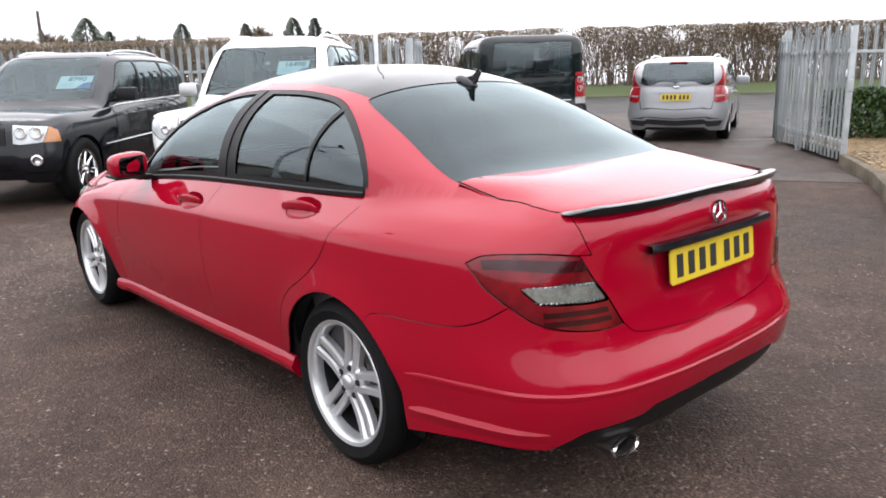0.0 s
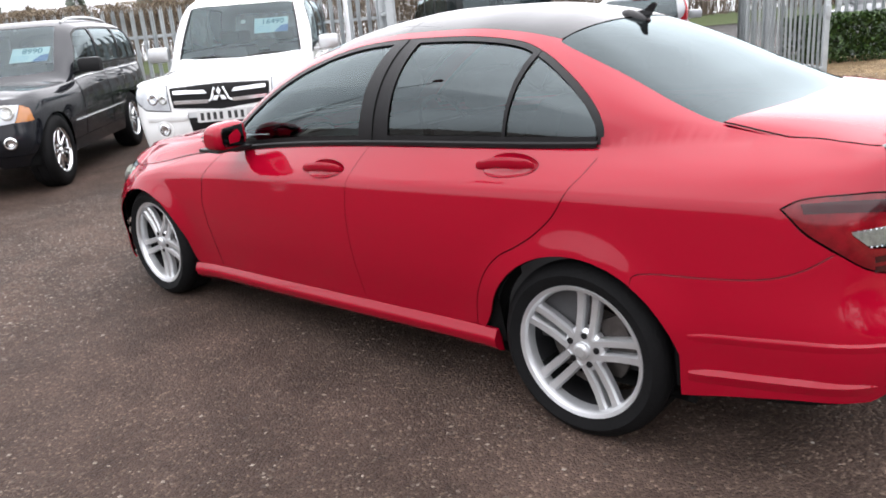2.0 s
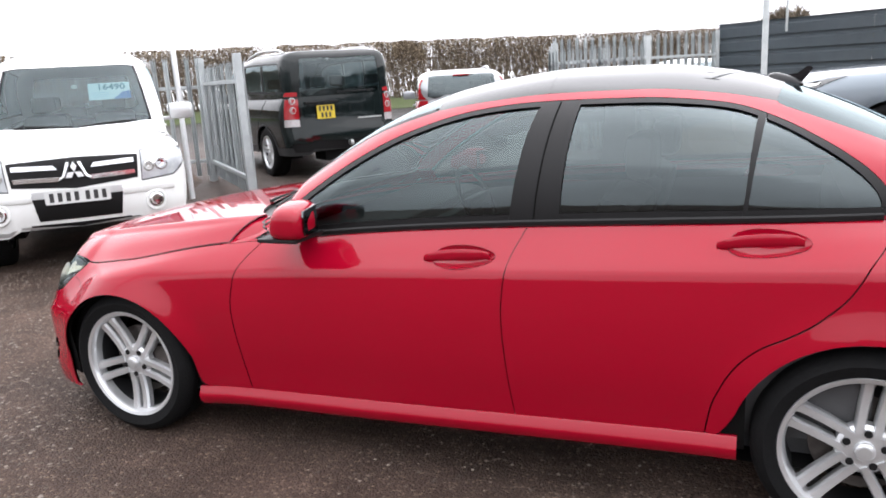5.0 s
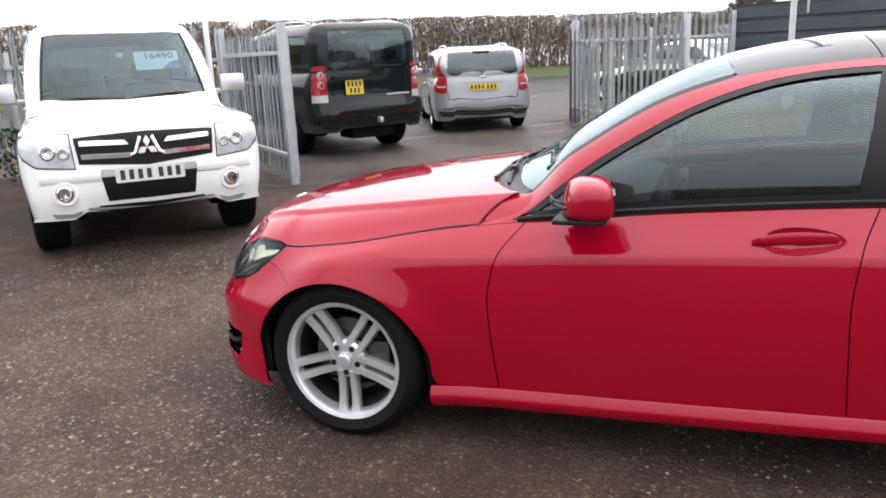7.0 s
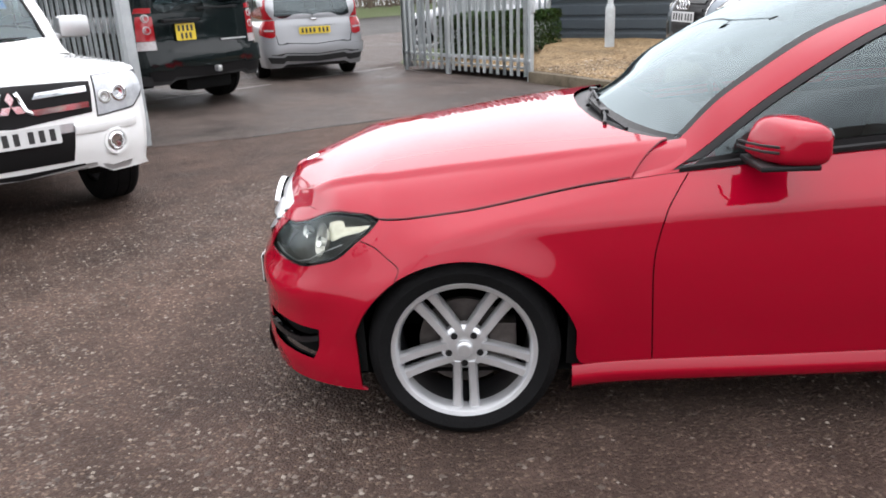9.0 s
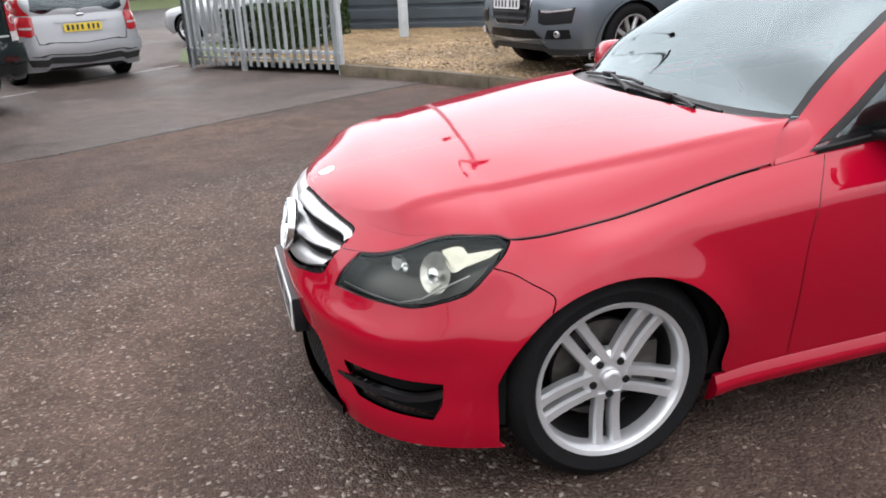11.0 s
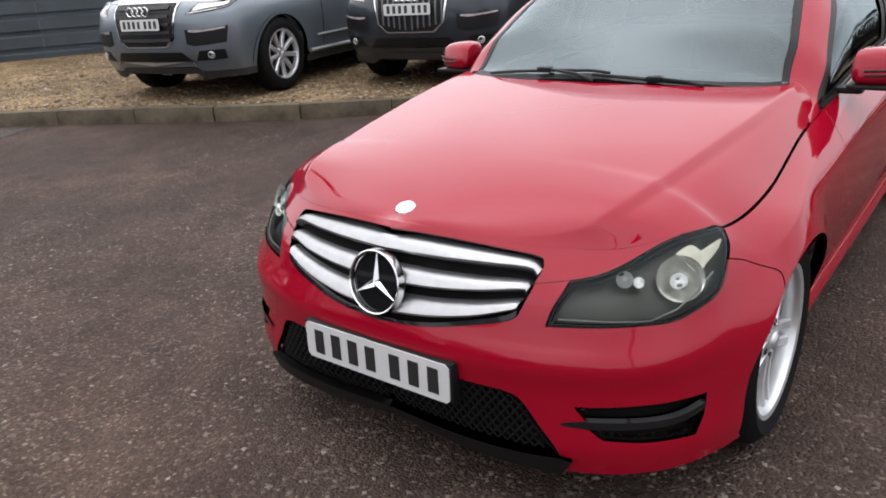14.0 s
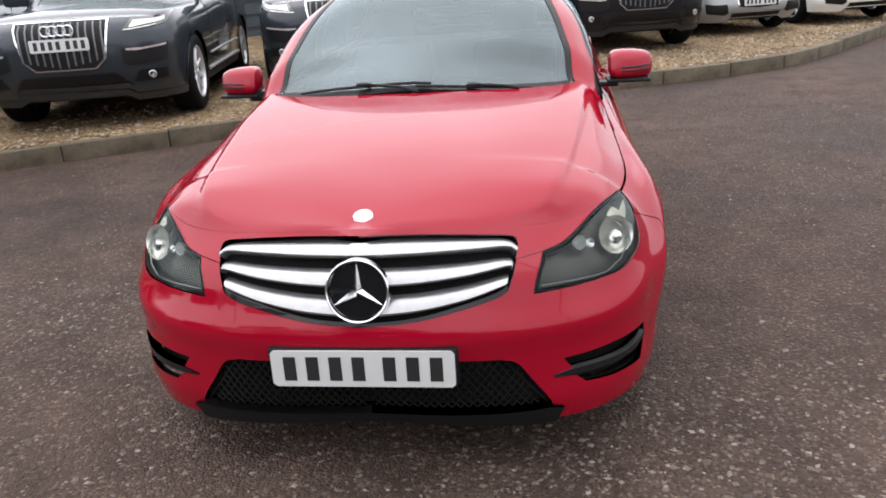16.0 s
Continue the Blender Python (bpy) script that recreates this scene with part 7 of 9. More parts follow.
    def wr(self, y, z):
        u, v = self.wall.find(1, y, 2, z, float(self.L[240]), None)
        return (float(self.L[-1]) if y == 0 else u), v

    def sx(self, x, z):
        return self.shell.find(0, x, 2, z)

    def sa(self, x):
        return float(np.interp(x, self.roof_x, self.roof_a))

    def sy(self, x, y):
        if y == 0:
            return self.sa(x), self.SB
        return self.shell.find(0, x, 1, y)

    def srz(self, y, z):
        """On the sloping rear of the cabin."""
        n = int(np.argmax(self.shell.P[:, -1, 2]))
        if y == 0:
            i = int(np.argmin(abs(self.shell.P[:n, -1, 2] - z)))
            return float(self.shell.a[i]), self.SB
        return self.shell.find(1, y, 2, z, None, float(self.shell.a[n]))


def quad(pts, n=5):
    return loop(edge(list(pts) + [pts[0]], n, False))


def round_quad(pts, n=5):
    return loop(edge(list(pts) + [pts[0]], n))


def vehicle(name, label, m, b, body_mat, wheels, dlo, posts, spec, group=""):
    """Common build of a parked vehicle; spec adds the fittings on nose and tail."""
    car = thing(name, label, "car", m, group)
    (wx0, wx1, wr_), parts, track = wheels
    W = b.wall
    H = b.H
    clad = spec.get("clad")
    for s in (1, -1):
        def P(nm, surf, outline, mat, holes=(), parent=car, lab="", **kw):
            kw.setdefault("step", 0.07)
            return panel(nm, surf, outline, mat, parent, s, holes, lab, **kw)
        arches = []
        for cx in (wx0, wx1):
            r = wr_ + 0.06
            n = 18
            arc = [b.wx(cx + r * math.cos(math.pi * k / n), max(wr_ + r * 0.93 * math.sin(math.pi * k / n), b.wall.P[180, 0, 2] + 0.02)) for k in range(n + 1)]
            arches.append(arc)
        low = [(u, 0.0) for u in np.linspace(0, b.L[-1], 80)]
        # flank outline runs under the nose, over the arches and under the tail
        a0, a1 = arches
        line = [(u, 0.0) for u in np.linspace(0, a0[0][0], 12)] + a0 + [(u, 0.0) for u in np.linspace(a0[-1][0], a1[0][0], 20)][1:-1] + a1 + [(u, 0.0) for u in np.linspace(a1[-1][0], b.L[-1], 14)]
        line += [(u, H) for u in np.linspace(b.L[-1], 0, 90)]
        cut = [q for q in spec.get("cut", [])]
        P("body_side", W, loop(line), body_mat, [quad([getattr_(b, k)(*p) for k, p in c]) for c in cut], gap=0, depth=0.02)
        if clad:
            base = [(u, 0.0) for u in np.linspace(0, a0[0][0], 12)]
            hi = clad[0]
            for (u0, u1) in ((0.0, a0[0][0]), (a0[-1][0], a1[0][0]), (a1[-1][0], b.L[-1])):
                us = np.linspace(u0, u1, 14)
                P("cladding", W, loop([(u, 0.0) for u in us], [(u, hi) for u in us[::-1]]), clad[1], off=0.006, gap=0, depth=0.02)
        for arc in arches:
            mid = np.mean(arc, axis=0)
            ring = loop(arc, [(mid[0] + (p[0] - mid[0]) * 1.13, mid[1] + (p[1] - mid[1]) * 1.16) for p in arc][::-1])
            if spec.get("arch_mat"):
                P("arch_trim", W, ring, spec["arch_mat"], off=0.008, gap=0, depth=0.03)
        # bonnet and cabin
        hd = b.hood
        xe = hd.a[-1] - 0.002
        P("bonnet", hd, loop([(x, 0.9) for x in np.linspace(b.x_cowl, xe, 30)], [(xe, 0.0)], [(b.x_cowl + 0.06, 0.0), (b.x_cowl + 0.03, 0.45)]), body_mat, gap=0.0005, depth=0.004)
        ws = spec["ws"]
        ws_l = loop(edge([b.sy(ws[0], 0), b.sy(ws[0] - 0.05, ws[1] * 0.6), b.sy(ws[0] - 0.13, ws[1])]), edge([b.sy(ws[0] - 0.13 + (ws[2] - ws[0] + 0.10) * q / 6, ws[1] + (ws[3] - ws[1]) * q / 6) for q in range(7)]), edge([b.sy(ws[2] - 0.03, ws[3]), b.sy(ws[2], ws[3] * 0.5), b.sy(ws[2], 0)]))
        rz = spec["rw"]
        rw_l = loop(edge([b.srz(0, rz[0]), b.srz(rz[1] * 0.6, rz[0]), b.srz(rz[1], rz[0] + 0.01)]), edge([b.srz(rz[1] + (rz[3] - rz[1]) * q / 6, rz[0] + 0.01 + (rz[2] - rz[0] - 0.02) * q / 6) for q in range(7)]), edge([b.srz(rz[3], rz[2] - 0.01), b.srz(rz[3] * 0.5, rz[2]), b.srz(0, rz[2])]))
        d_l = loop(edge([b.sx(x, z) for x, z in dlo], 6, False))
        A = b.shell.a
        # glass touches the middle line, so the roof skin is cut round it
        skin = loop([(a, 0.0) for a in np.linspace(A[1], A[-2], 60)], [(A[-2], b.SB), (ws_l[0][0], b.SB)], ws_l, [(rw_l[-1][0], b.SB)], rw_l[::-1], [(A[1], b.SB)])
        P("roof_skin", b.shell, skin, spec.get("roof_mat", body_mat), [d_l], gap=0, depth=0.01)
        P("windscreen", b.shell, ws_l, PARKED_GLASS, off=-0.004, gap=0, depth=0, lab="clear windscreen").visible_shadow = False
        P("rear_screen", b.shell, rw_l, spec.get("glass", TINTED), off=-0.004, gap=0, depth=0, lab="rear window glass").visible_shadow = False
        inner = inset_poly(densify(d_l, 0.04), 0.02)
        panes, cuts = [], [b.sa(x) for x in posts]
        for a_, c_ in zip(cuts[1:], cuts):
            pl = loop([(min(max(u, a_ + 0.03), c_ - 0.03), v) for u, v in inner])
            if len(pl) > 5:
                panes.append(pl)
        P("window_frame", b.shell, d_l, BLACK, panes, gap=0, off=-0.003, depth=0.01)
        for k, p in enumerate(panes):
            P("side_window", b.shell, p, PARKED_GLASS if k == 0 else spec.get("glass", TINTED), off=-0.01, gap=-0.003, depth=0, lab="side window glass").visible_shadow = False
        # lines of the doors
        for x0, z0, x1, z1 in spec.get("seams", []):
            bm = bmesh.new()
            pts = [W.at(*b.wx(x0 + (x1 - x0) * k / 8, z0 + (z1 - z0) * k / 8), 0.0005)[0] for k in range(9)]
            tube(bm, [(p[0], p[1] * s, p[2]) for p in pts], 0.004, 4)
            part("door_seam", bm, WELL, car)
        for hx, hz in spec.get("handles", []):
            p, n = W.at(*b.wx(hx, hz), 0.018)
            bm = bmesh.new()
            tube(bm, [(p[0] + 0.1, (p[1] - 0.02) * s, p[2]), (p[0] + 0.08, p[1] * s, p[2]), (p[0] - 0.08, p[1] * s, p[2]), (p[0] - 0.1, (p[1] - 0.02) * s, p[2])], 0.013, 8)
            part("door_handle", bm, spec.get("handle_mat", body_mat), car)
        for nm, surf, pts, mat, off, lab, *kind in spec.get("patches", []):
            S = {"w": W, "s": b.shell, "h": b.hood}[surf]
            o = [getattr_(b, k)(*p) for k, p in pts]
            P(nm, S, (round_quad if kind else quad)(o), mat, off=off, gap=0, depth=0.02, lab=lab, step=0.05)
        for x, y, z, r, mat, lab in spec.get("rounds", []):
            bm = bmesh.new()
            p, n = W.at(*(b.wf(y, z) if x > 0 else b.wr(y, z)), 0.008)
            mm = Matrix.Translation((p[0], p[1] * s, p[2])) @ Vector((n[0] + 0.6 * math.copysign(1, x), n[1] * s, n[2])).to_track_quat("Z", "Y").to_matrix().to_4x4()
            lathe(bm, [(0.0, -0.004), (r * 0.5, 0.0), (r * 0.62, -0.012), (r * 0.8, 0.01), (r, 0.004), (r * 1.02, -0.03)], 24, mm)
            part("round_lamp", bm, mat, car, lab)
        if "mirror" in spec:
            x, y, z, mat = spec["mirror"]
            bm = bmesh.new()
            box(bm, x - 0.06, (y - 0.13) * s, z - 0.085, x + 0.07, (y + 0.13) * s, z + 0.085, 0.045)
            box(bm, x - 0.03, (y - 0.25) * s, z - 0.09, x + 0.03, (y - 0.1) * s, z - 0.05, 0.01)
            part("door_mirror", bm, mat, car, "door mirror")
        if "rails" in spec:
            x0, x1, y, z, rise, mat = spec["rails"]
            zs = [b.shell.at(*b.sy(x, y))[0][2] for x in np.linspace(x0, x1, 9)]
            bm = bmesh.new()
            tube(bm, [(x, y * s, zz + rise * math.sin(math.pi * min(1, max(0, k / 8))) ** 0.25) for k, (x, zz) in enumerate(zip(np.linspace(x0, x1, 9), zs))], 0.019, 8)
            part("roof_rail", bm, mat, car, "roof rail")
        if "steps" in spec:
            bm = bmesh.new()
            yy = b.wall.P[180, 0, 1] + 0.03
            tube(bm, [(wx0 - 0.5, yy * s, spec["steps"]), (wx1 + 0.5, yy * s, spec["steps"])], 0.02, 8)
            part("side_step", bm, SATIN, car)
        if "strip" in spec:
            for x0, x1, z0, z1, mat in spec["strip"]:
                bm = bmesh.new()
                pts = [W.at(*b.wx(x0 + (x1 - x0) * k / 10, z0 + (z1 - z0) * k / 10), 0.006)[0] for k in range(11)]
                tube(bm, [(p[0], p[1] * s, p[2]) for p in pts], 0.012, 6)
                part("side_moulding", bm, mat, car)
        for cx in (wx0, wx1):
            wheel_at(parts, car, cx, (track / 2) * s, wr_, s < 0, random.random())
            bm = bmesh.new()
            mm = Matrix.Translation((cx, (track / 2 - 0.28) * s, wr_)) @ Matrix.Rotation(-math.pi / 2 * s, 4, "X")
            rings = lathe(bm, [(0.0, 0.0), (wr_ + 0.055, 0.0), (wr_ + 0.055, 0.3)], 32, mm)
            for v in list(bm.verts):
                v.co.z = max(v.co.z, 0.28)
            part("wheel_liner", bm, WELL, car)
        P("inner_body", W, loop([(u, H * 0.1) for u in np.linspace(0, b.L[-1], 50)], [(u, H * 0.96) for u in np.linspace(b.L[-1], 0, 50)]), WELL, [loop(a0, [(a0[-1][0], H * 0.12), (a0[0][0], H * 0.12)]), loop(a1, [(a1[-1][0], H * 0.12), (a1[0][0], H * 0.12)])], off=-0.04, gap=0, depth=0, step=0.15)
    z0 = float(b.wall.P[180, 0, 2])
    bm = bmesh.new()
    hw = float(b.wall.P[180, 20, 1]) - 0.25
    box(bm, b.xr + 0.25, -hw, z0 + 0.02, b.xf - 0.25, hw, z0 + 0.12, 0.02)
    part("underbody", bm, WELL, car)
    # cabin fittings
    zc = float(b.top[200, 2])
    bm = bmesh.new()
    box(bm, b.x_cowl - 0.55, -hw, zc - 0.35, b.x_cowl - 0.05, hw, zc - 0.02, 0.06)
    part("dashboard", bm, DASH, car)
    for x in (b.x_cowl - 1.45, b.x_cowl - 2.3):
        for y in (-0.38, 0.38):
            bm = bmesh.new()
            box(bm, x - 0.08, y - 0.23, zc - 0.7, x + 0.1, y + 0.23, zc + 0.12, 0.05)
            box(bm, x - 0.05, y - 0.13, zc + 0.15, x + 0.05, y + 0.13, zc + 0.32, 0.04)
            part("seat", bm, INTERIOR, car)
    bm = bmesh.new()
    box(bm, b.xr + 0.4, -hw, zc - 0.75, b.x_cowl, hw, zc - 0.68, 0.01)
    part("cabin_floor", bm, INTERIOR, car)
    for nm, bb, mat, lab in spec.get("boxes", []):
        bm = bmesh.new()
        box(bm, *bb)
        part(nm, bm, mat, car, lab)
    for mm, yellow, two in spec.get("plates", []):
        plate(car, mm, yellow, *((0.285, 0.203, True) if two else (0.52, 0.111)))
    return car


def getattr_(b, k):
    return {"wx": b.wx, "wf": b.wf, "wr": b.wr, "sx": b.sx, "sy": b.sy, "srz": b.srz}[k]


def facing(x, y, z, dirx, tilt=0.05):
    return Matrix.Translation((x, y, z)) @ Vector((dirx, 0, tilt)).to_track_quat("Z", "Y").to_matrix().to_4x4()


def price_card(label, text, m, w=0.42, h=0.24):
    """Price board behind a windscreen."""
    t = thing("price_board", label, "sign", m)
    bm = bmesh.new()
    prism(bm, [(-w / 2, -h / 2), (w / 2, -h / 2), (w / 2, h / 2), (-w / 2, h / 2)], 0, 0.003)
    part("board", bm, material("pale_card", (0.62, 0.78, 0.82), 0.5, vary=0.08, scale=9), t, "pale blue card")
    bm = bmesh.new()
    prism(bm, [(w * 0.08, -h / 2), (w / 2, -h / 2), (w / 2, -h * 0.02), (w * 0.3, -h * 0.1)], 0.0035, 0.0045)
    part("printed_corner", bm, material("blue_print", (0.05, 0.16, 0.42), 0.5), t, "blue printed corner")
    bm = bmesh.new()
    for k in range(3):
        prism(bm, [(-w * 0.42, -h * 0.1 - k * 0.03), (-w * 0.02, -h * 0.1 - k * 0.03), (-w * 0.02, -h * 0.1 - k * 0.03 + 0.008), (-w * 0.42, -h * 0.1 - k * 0.03 + 0.008)], 0.0035, 0.0045)
    part("small_print", bm, material("pale_blue_print", (0.3, 0.5, 0.65), 0.5), t)
    cu = bpy.data.curves.new("figures", "FONT")
    cu.body, cu.size, cu.align_x, cu.align_y, cu.extrude = text, 0.115, "CENTER", "CENTER", 0.0006
    cu.offset = 0.0022
    cu.materials.append(material("price_figures", (0.02, 0.16, 0.2), 0.5))
    o = new("figures", cu)
    o.parent = t
    o.matrix_basis = Matrix.Translation((0.02, h * 0.22, 0.005))
    return t


WHITE = paint("white_paint", (0.74, 0.75, 0.74), 0, 0.35)
NIGHT = paint("black_metallic_paint", (0.010, 0.011, 0.014), 0.2, 0.3, dirt=0.05)
DEEP_GREEN = paint("dark_green_grey_paint", (0.006, 0.0095, 0.0095), 0.1, 0.3, dirt=0.03)
SILVER = paint("silver_paint", (0.32, 0.33, 0.34), 0.45, 0.34)
STEEL_BLUE = paint("blue_grey_metallic_paint", (0.15, 0.175, 0.197), 0.6, 0.34, dirt=0.05)
SLATE = paint("dark_slate_metallic_paint", (0.0319, 0.0377, 0.0452), 0.45, 0.32, dirt=0.05)
CLADDING = material("grey_plastic_cladding", (0.0203, 0.0209, 0.022), 0.6, vary=0.2, scale=10)
SLAT_GREY = material("grey_grille_slat", (0.16, 0.165, 0.17), 0.3, 0.4, vary=0.2, scale=8)
LAMP_DARK = material("dark_lamp_body", (0.03, 0.032, 0.034), 0.12, coat=1.0, vary=0.3, scale=12)
LAMP_CHROME = material("lamp_reflector", (0.58, 0.61, 0.63), 0.25, 0.25, second=(0.36, 0.38, 0.40), scale=9)
BRIGHT_RED = material("tail_lamp_red", (0.319, 0.007, 0.0116), 0.1, coat=1.0, vary=0.25, scale=12)
CLEAR_LAMP = material("clear_lamp_plastic", (0.4176, 0.406, 0.406), 0.15, coat=1.0, second=(0.29, 0.2436, 0.2436), scale=30)

W_SUV = wheel_mesh_parts(ALLOY, 7, False, 0.378, 0.235, 0.26)
W_TWIN = wheel_mesh_parts(ALLOY, 7, True, 0.385, 0.255, 0.265)
W_NINE = wheel_mesh_parts(ALLOY, 9, False, 0.385, 0.262, 0.265)
W_CAR = wheel_mesh_parts(ALLOY, 5, False, 0.316, 0.212, 0.21)


def white_suv():
    b = Body(2.14, -2.6, 1.875, 0.33, 1.0, 1.09, 1.16, 0.84, [(-2.58, 1.2), (-2.5, 1.5), (-2.38, 1.74), (-2.1, 1.85), (-1.0, 1.885), (-0.2, 1.87), (0.08, 1.79), (0.45, 1.49), (0.84, 1.145), (0.96, 1.07)], 4.6, nose=(0.05, 0.0, 0.0, 0.01, 0.04), blunt=0.9)
    pt = []
    pt.append(("grille", "w", [("wf", (0.0, 0.70)), ("wf", (0.50, 0.74)), ("wf", (0.52, 0.93)), ("wf", (0.0, 0.95))], BLACK, 0.004, "black grille with chrome bars"))
    for z0, z1 in ((0.765, 0.80), (0.86, 0.895)):
        pt.append(("grille_bar", "w", [("wf", (0.13, z0)), ("wf", (0.48, z0 + 0.01)), ("wf", (0.48, z1 + 0.01)), ("wf", (0.16 if z1 > 0.85 else 0.12, z1))], CHROME, 0.02, "chrome grille bar"))
    pt.append(("lamp_surround", "w", [("wf", (0.528, 0.705)), ("wf", (0.80, 0.728)), ("wf", (0.885, 0.79)), ("wx", (1.915, 0.962)), ("wf", (0.80, 0.974)), ("wf", (0.54, 0.964))], CLADDING, 0.003, "grey lamp gasket"))
    pt.append(("headlamp", "w", [("wf", (0.535, 0.715)), ("wf", (0.80, 0.74)), ("wf", (0.875, 0.80)), ("wx", (1.93, 0.955)), ("wf", (0.80, 0.965)), ("wf", (0.55, 0.955))], LAMP_CHROME, 0.006, "large clear headlamp"))
    pt.append(("lower_intake", "w", [("wf", (0.0, 0.45)), ("wf", (0.33, 0.45)), ("wf", (0.36, 0.635)), ("wf", (0.0, 0.635))], BLACK, 0.004, "black lower intake"))
    pt.append(("skid_slot", "w", [("wf", (0.0, 0.375)), ("wf", (0.42, 0.385)), ("wf", (0.40, 0.42)), ("wf", (0.0, 0.415))], BLACK, 0.004, "black lower slot"))
    pt.append(("bumper_insert", "w", [("wf", (0.0, 0.635)), ("wf", (0.37, 0.635)), ("wf", (0.36, 0.69)), ("wf", (0.0, 0.69))], SATIN, 0.006, "silver bumper insert"))
    pt.append(("skid_plate", "w", [("wf", (0.0, 0.335)), ("wf", (0.72, 0.35)), ("wf", (0.74, 0.385)), ("wf", (0.0, 0.372))], SATIN, 0.006, "silver skid plate"))
    spec = dict(ws=(0.86, 0.73, 0.185, 0.635), rw=(1.25, 0.7, 1.66, 0.6), patches=pt, mirror=(0.42, 1.06, 1.22, SATIN), rails=(-1.9, -0.1, 0.62, 1.86, 0.05, WHITE),
                rounds=[(2.03, 0.63, 0.535, 0.062, CHROME, "round fog lamp"), (2.1, 0.60, 0.825, 0.045, LAMP_SILVER, "round lamp bowl"), (2.1, 0.705, 0.84, 0.058, CHROME, "round main beam bowl")], seams=[(0.62, 1.1, 0.62, 0.5), (-0.45, 1.12, -0.45, 0.45), (-1.2, 1.12, -1.0, 0.75)], handles=[(-0.25, 1.05), (-1.05, 1.06)], arch_mat=WHITE,
                plates=[(facing(2.165, 0, 0.64, 1), False, False)], handle_mat=WHITE)
    m = pose(4.63, -1.92, 0, 0, 0, 135.5) @ Matrix.Translation((-1.385, 0, 0)) @ Matrix.Diagonal((1, 0.945, 1, 1))
    car = vehicle("suv", "white off-road vehicle with black grille and chrome bars", m, b, WHITE, ((1.385, -1.395, 0.378), W_SUV, 1.56), [(0.66, 1.12), (0.1, 1.67), (-0.1, 1.74), (-2.15, 1.72), (-2.35, 1.22)], (0.75, -0.42, -1.35, -2.5), spec)
    # raised ribs on the bonnet, a stepped bumper and the screen rubber
    for s_ in (1, -1):
        bm = bmesh.new()
        prev = None
        for k in range(17):
            x = 0.98 + 1.02 * k / 16
            p = b.hood.at(x, 0.46)[0]
            e = min(1.0, k / 3, (16 - k) / 3)
            row = [bm.verts.new((p[0], (p[1] + dy) * s_, p[2] - 0.004 + dz * e)) for dy, dz in ((-0.05, 0.0), (-0.02, 0.014), (0.012, 0.016), (0.03, 0.0))]
            if prev:
                for i in range(3):
                    bm.faces.new((prev[i], prev[i + 1], row[i + 1], row[i]))
            prev = row
        bmesh.ops.recalc_face_normals(bm, faces=bm.faces)
        part("bonnet_rib", bm, WHITE, car)
        bm = bmesh.new()
        prev = None
        for k in range(13):
            y = 0.36 + 0.44 * k / 12
            p, n = b.wall.at(*b.wf(y, 0.665))
            row = [bm.verts.new((p[0] + dx, y * s_, 0.665 + dz)) for dx, dz in ((-0.02, 0.018), (0.022, 0.008), (0.026, -0.02), (0.012, -0.05), (-0.02, -0.055))]
            if prev:
                for i in range(4):
                    bm.faces.new((prev[i], prev[i + 1], row[i + 1], row[i]))
            prev = row
        bmesh.ops.recalc_face_normals(bm, faces=bm.faces)
        part("bumper_step", bm, WHITE, car)
        bm = bmesh.new()
        p, n = b.wall.at(*b.wf(0.63, 0.535), 0.004)
        mm = Matrix.Translation((p[0], p[1] * s_, p[2])) @ Vector((n[0] + 0.6, n[1] * s_, n[2])).to_track_quat("Z", "Y").to_matrix().to_4x4()
        lathe(bm, [(0.066, 0.002), (0.07, 0.012), (0.088, 0.010), (0.094, -0.01)], 28, mm)
        part("fog_lamp_ring", bm, WHITE, car)
        bm = bmesh.new()
        run = [b.shell.at(*b.sy(x, y), 0.002)[0] for x, y in ((0.73, 0.725), (0.60, 0.708), (0.45, 0.686), (0.30, 0.662), (0.165, 0.636))]
        tube(bm, [(q[0], q[1] * s_, q[2]) for q in run], 0.011, 6)
        part("screen_rubber", bm, BLACK, car)
        bm = bmesh.new()
        run = [b.shell.at(*b.sy(x, y), 0.008)[0] for x, y in ((0.85, 0.02), (0.82, 0.25), (0.79, 0.42), (0.765, 0.58))]
        tube(bm, [(q[0], q[1] * s_, q[2]) for q in run], [0.008, 0.009, 0.008, 0.005], 6)
        part("wiper", bm, BLACK, car, "black wiper")
    # three-lozenge badge as plain shapes
    for k in range(3):
        bm = bmesh.new()
        mm = facing(2.16, 0, 0.835, 1) @ Matrix.Rotation(2 * math.pi * k / 3 + math.pi / 2, 4, "Z")
        prism(bm, [(0, 0), (0.045, 0.026), (0.085, 0), (0.045, -0.026)], 0.0, 0.012, mm)
        part("badge", bm, CHROME, car)
    bm = bmesh.new()
    tube(bm, [(2.14, 0.13, 0.78), (2.15, 0.09, 0.80), (2.15, 0.045, 0.915)], 0.014, 6)
    tube(bm, [(2.14, -0.13, 0.78), (2.15, -0.09, 0.80), (2.15, -0.045, 0.915)], 0.014, 6)
    part("badge_surround", bm, CHROME, car)
    price_card("pale blue price card behind the windscreen of the white vehicle", "16490", m @ Matrix.Translation((0.36, 0.36, 1.46)) @ Vector((0.68, 0, 0.73)).to_track_quat("Z", "Y").to_matrix().to_4x4())
    bm = bmesh.new()
    lathe(bm, [(0.0, 0.002), (0.03, 0.002), (0.034, 0.0)], 20, m @ Matrix.Translation((0.365, 0.02, 1.52)) @ Vector((0.68, 0, 0.73)).to_track_quat("Z", "Y").to_matrix().to_4x4())
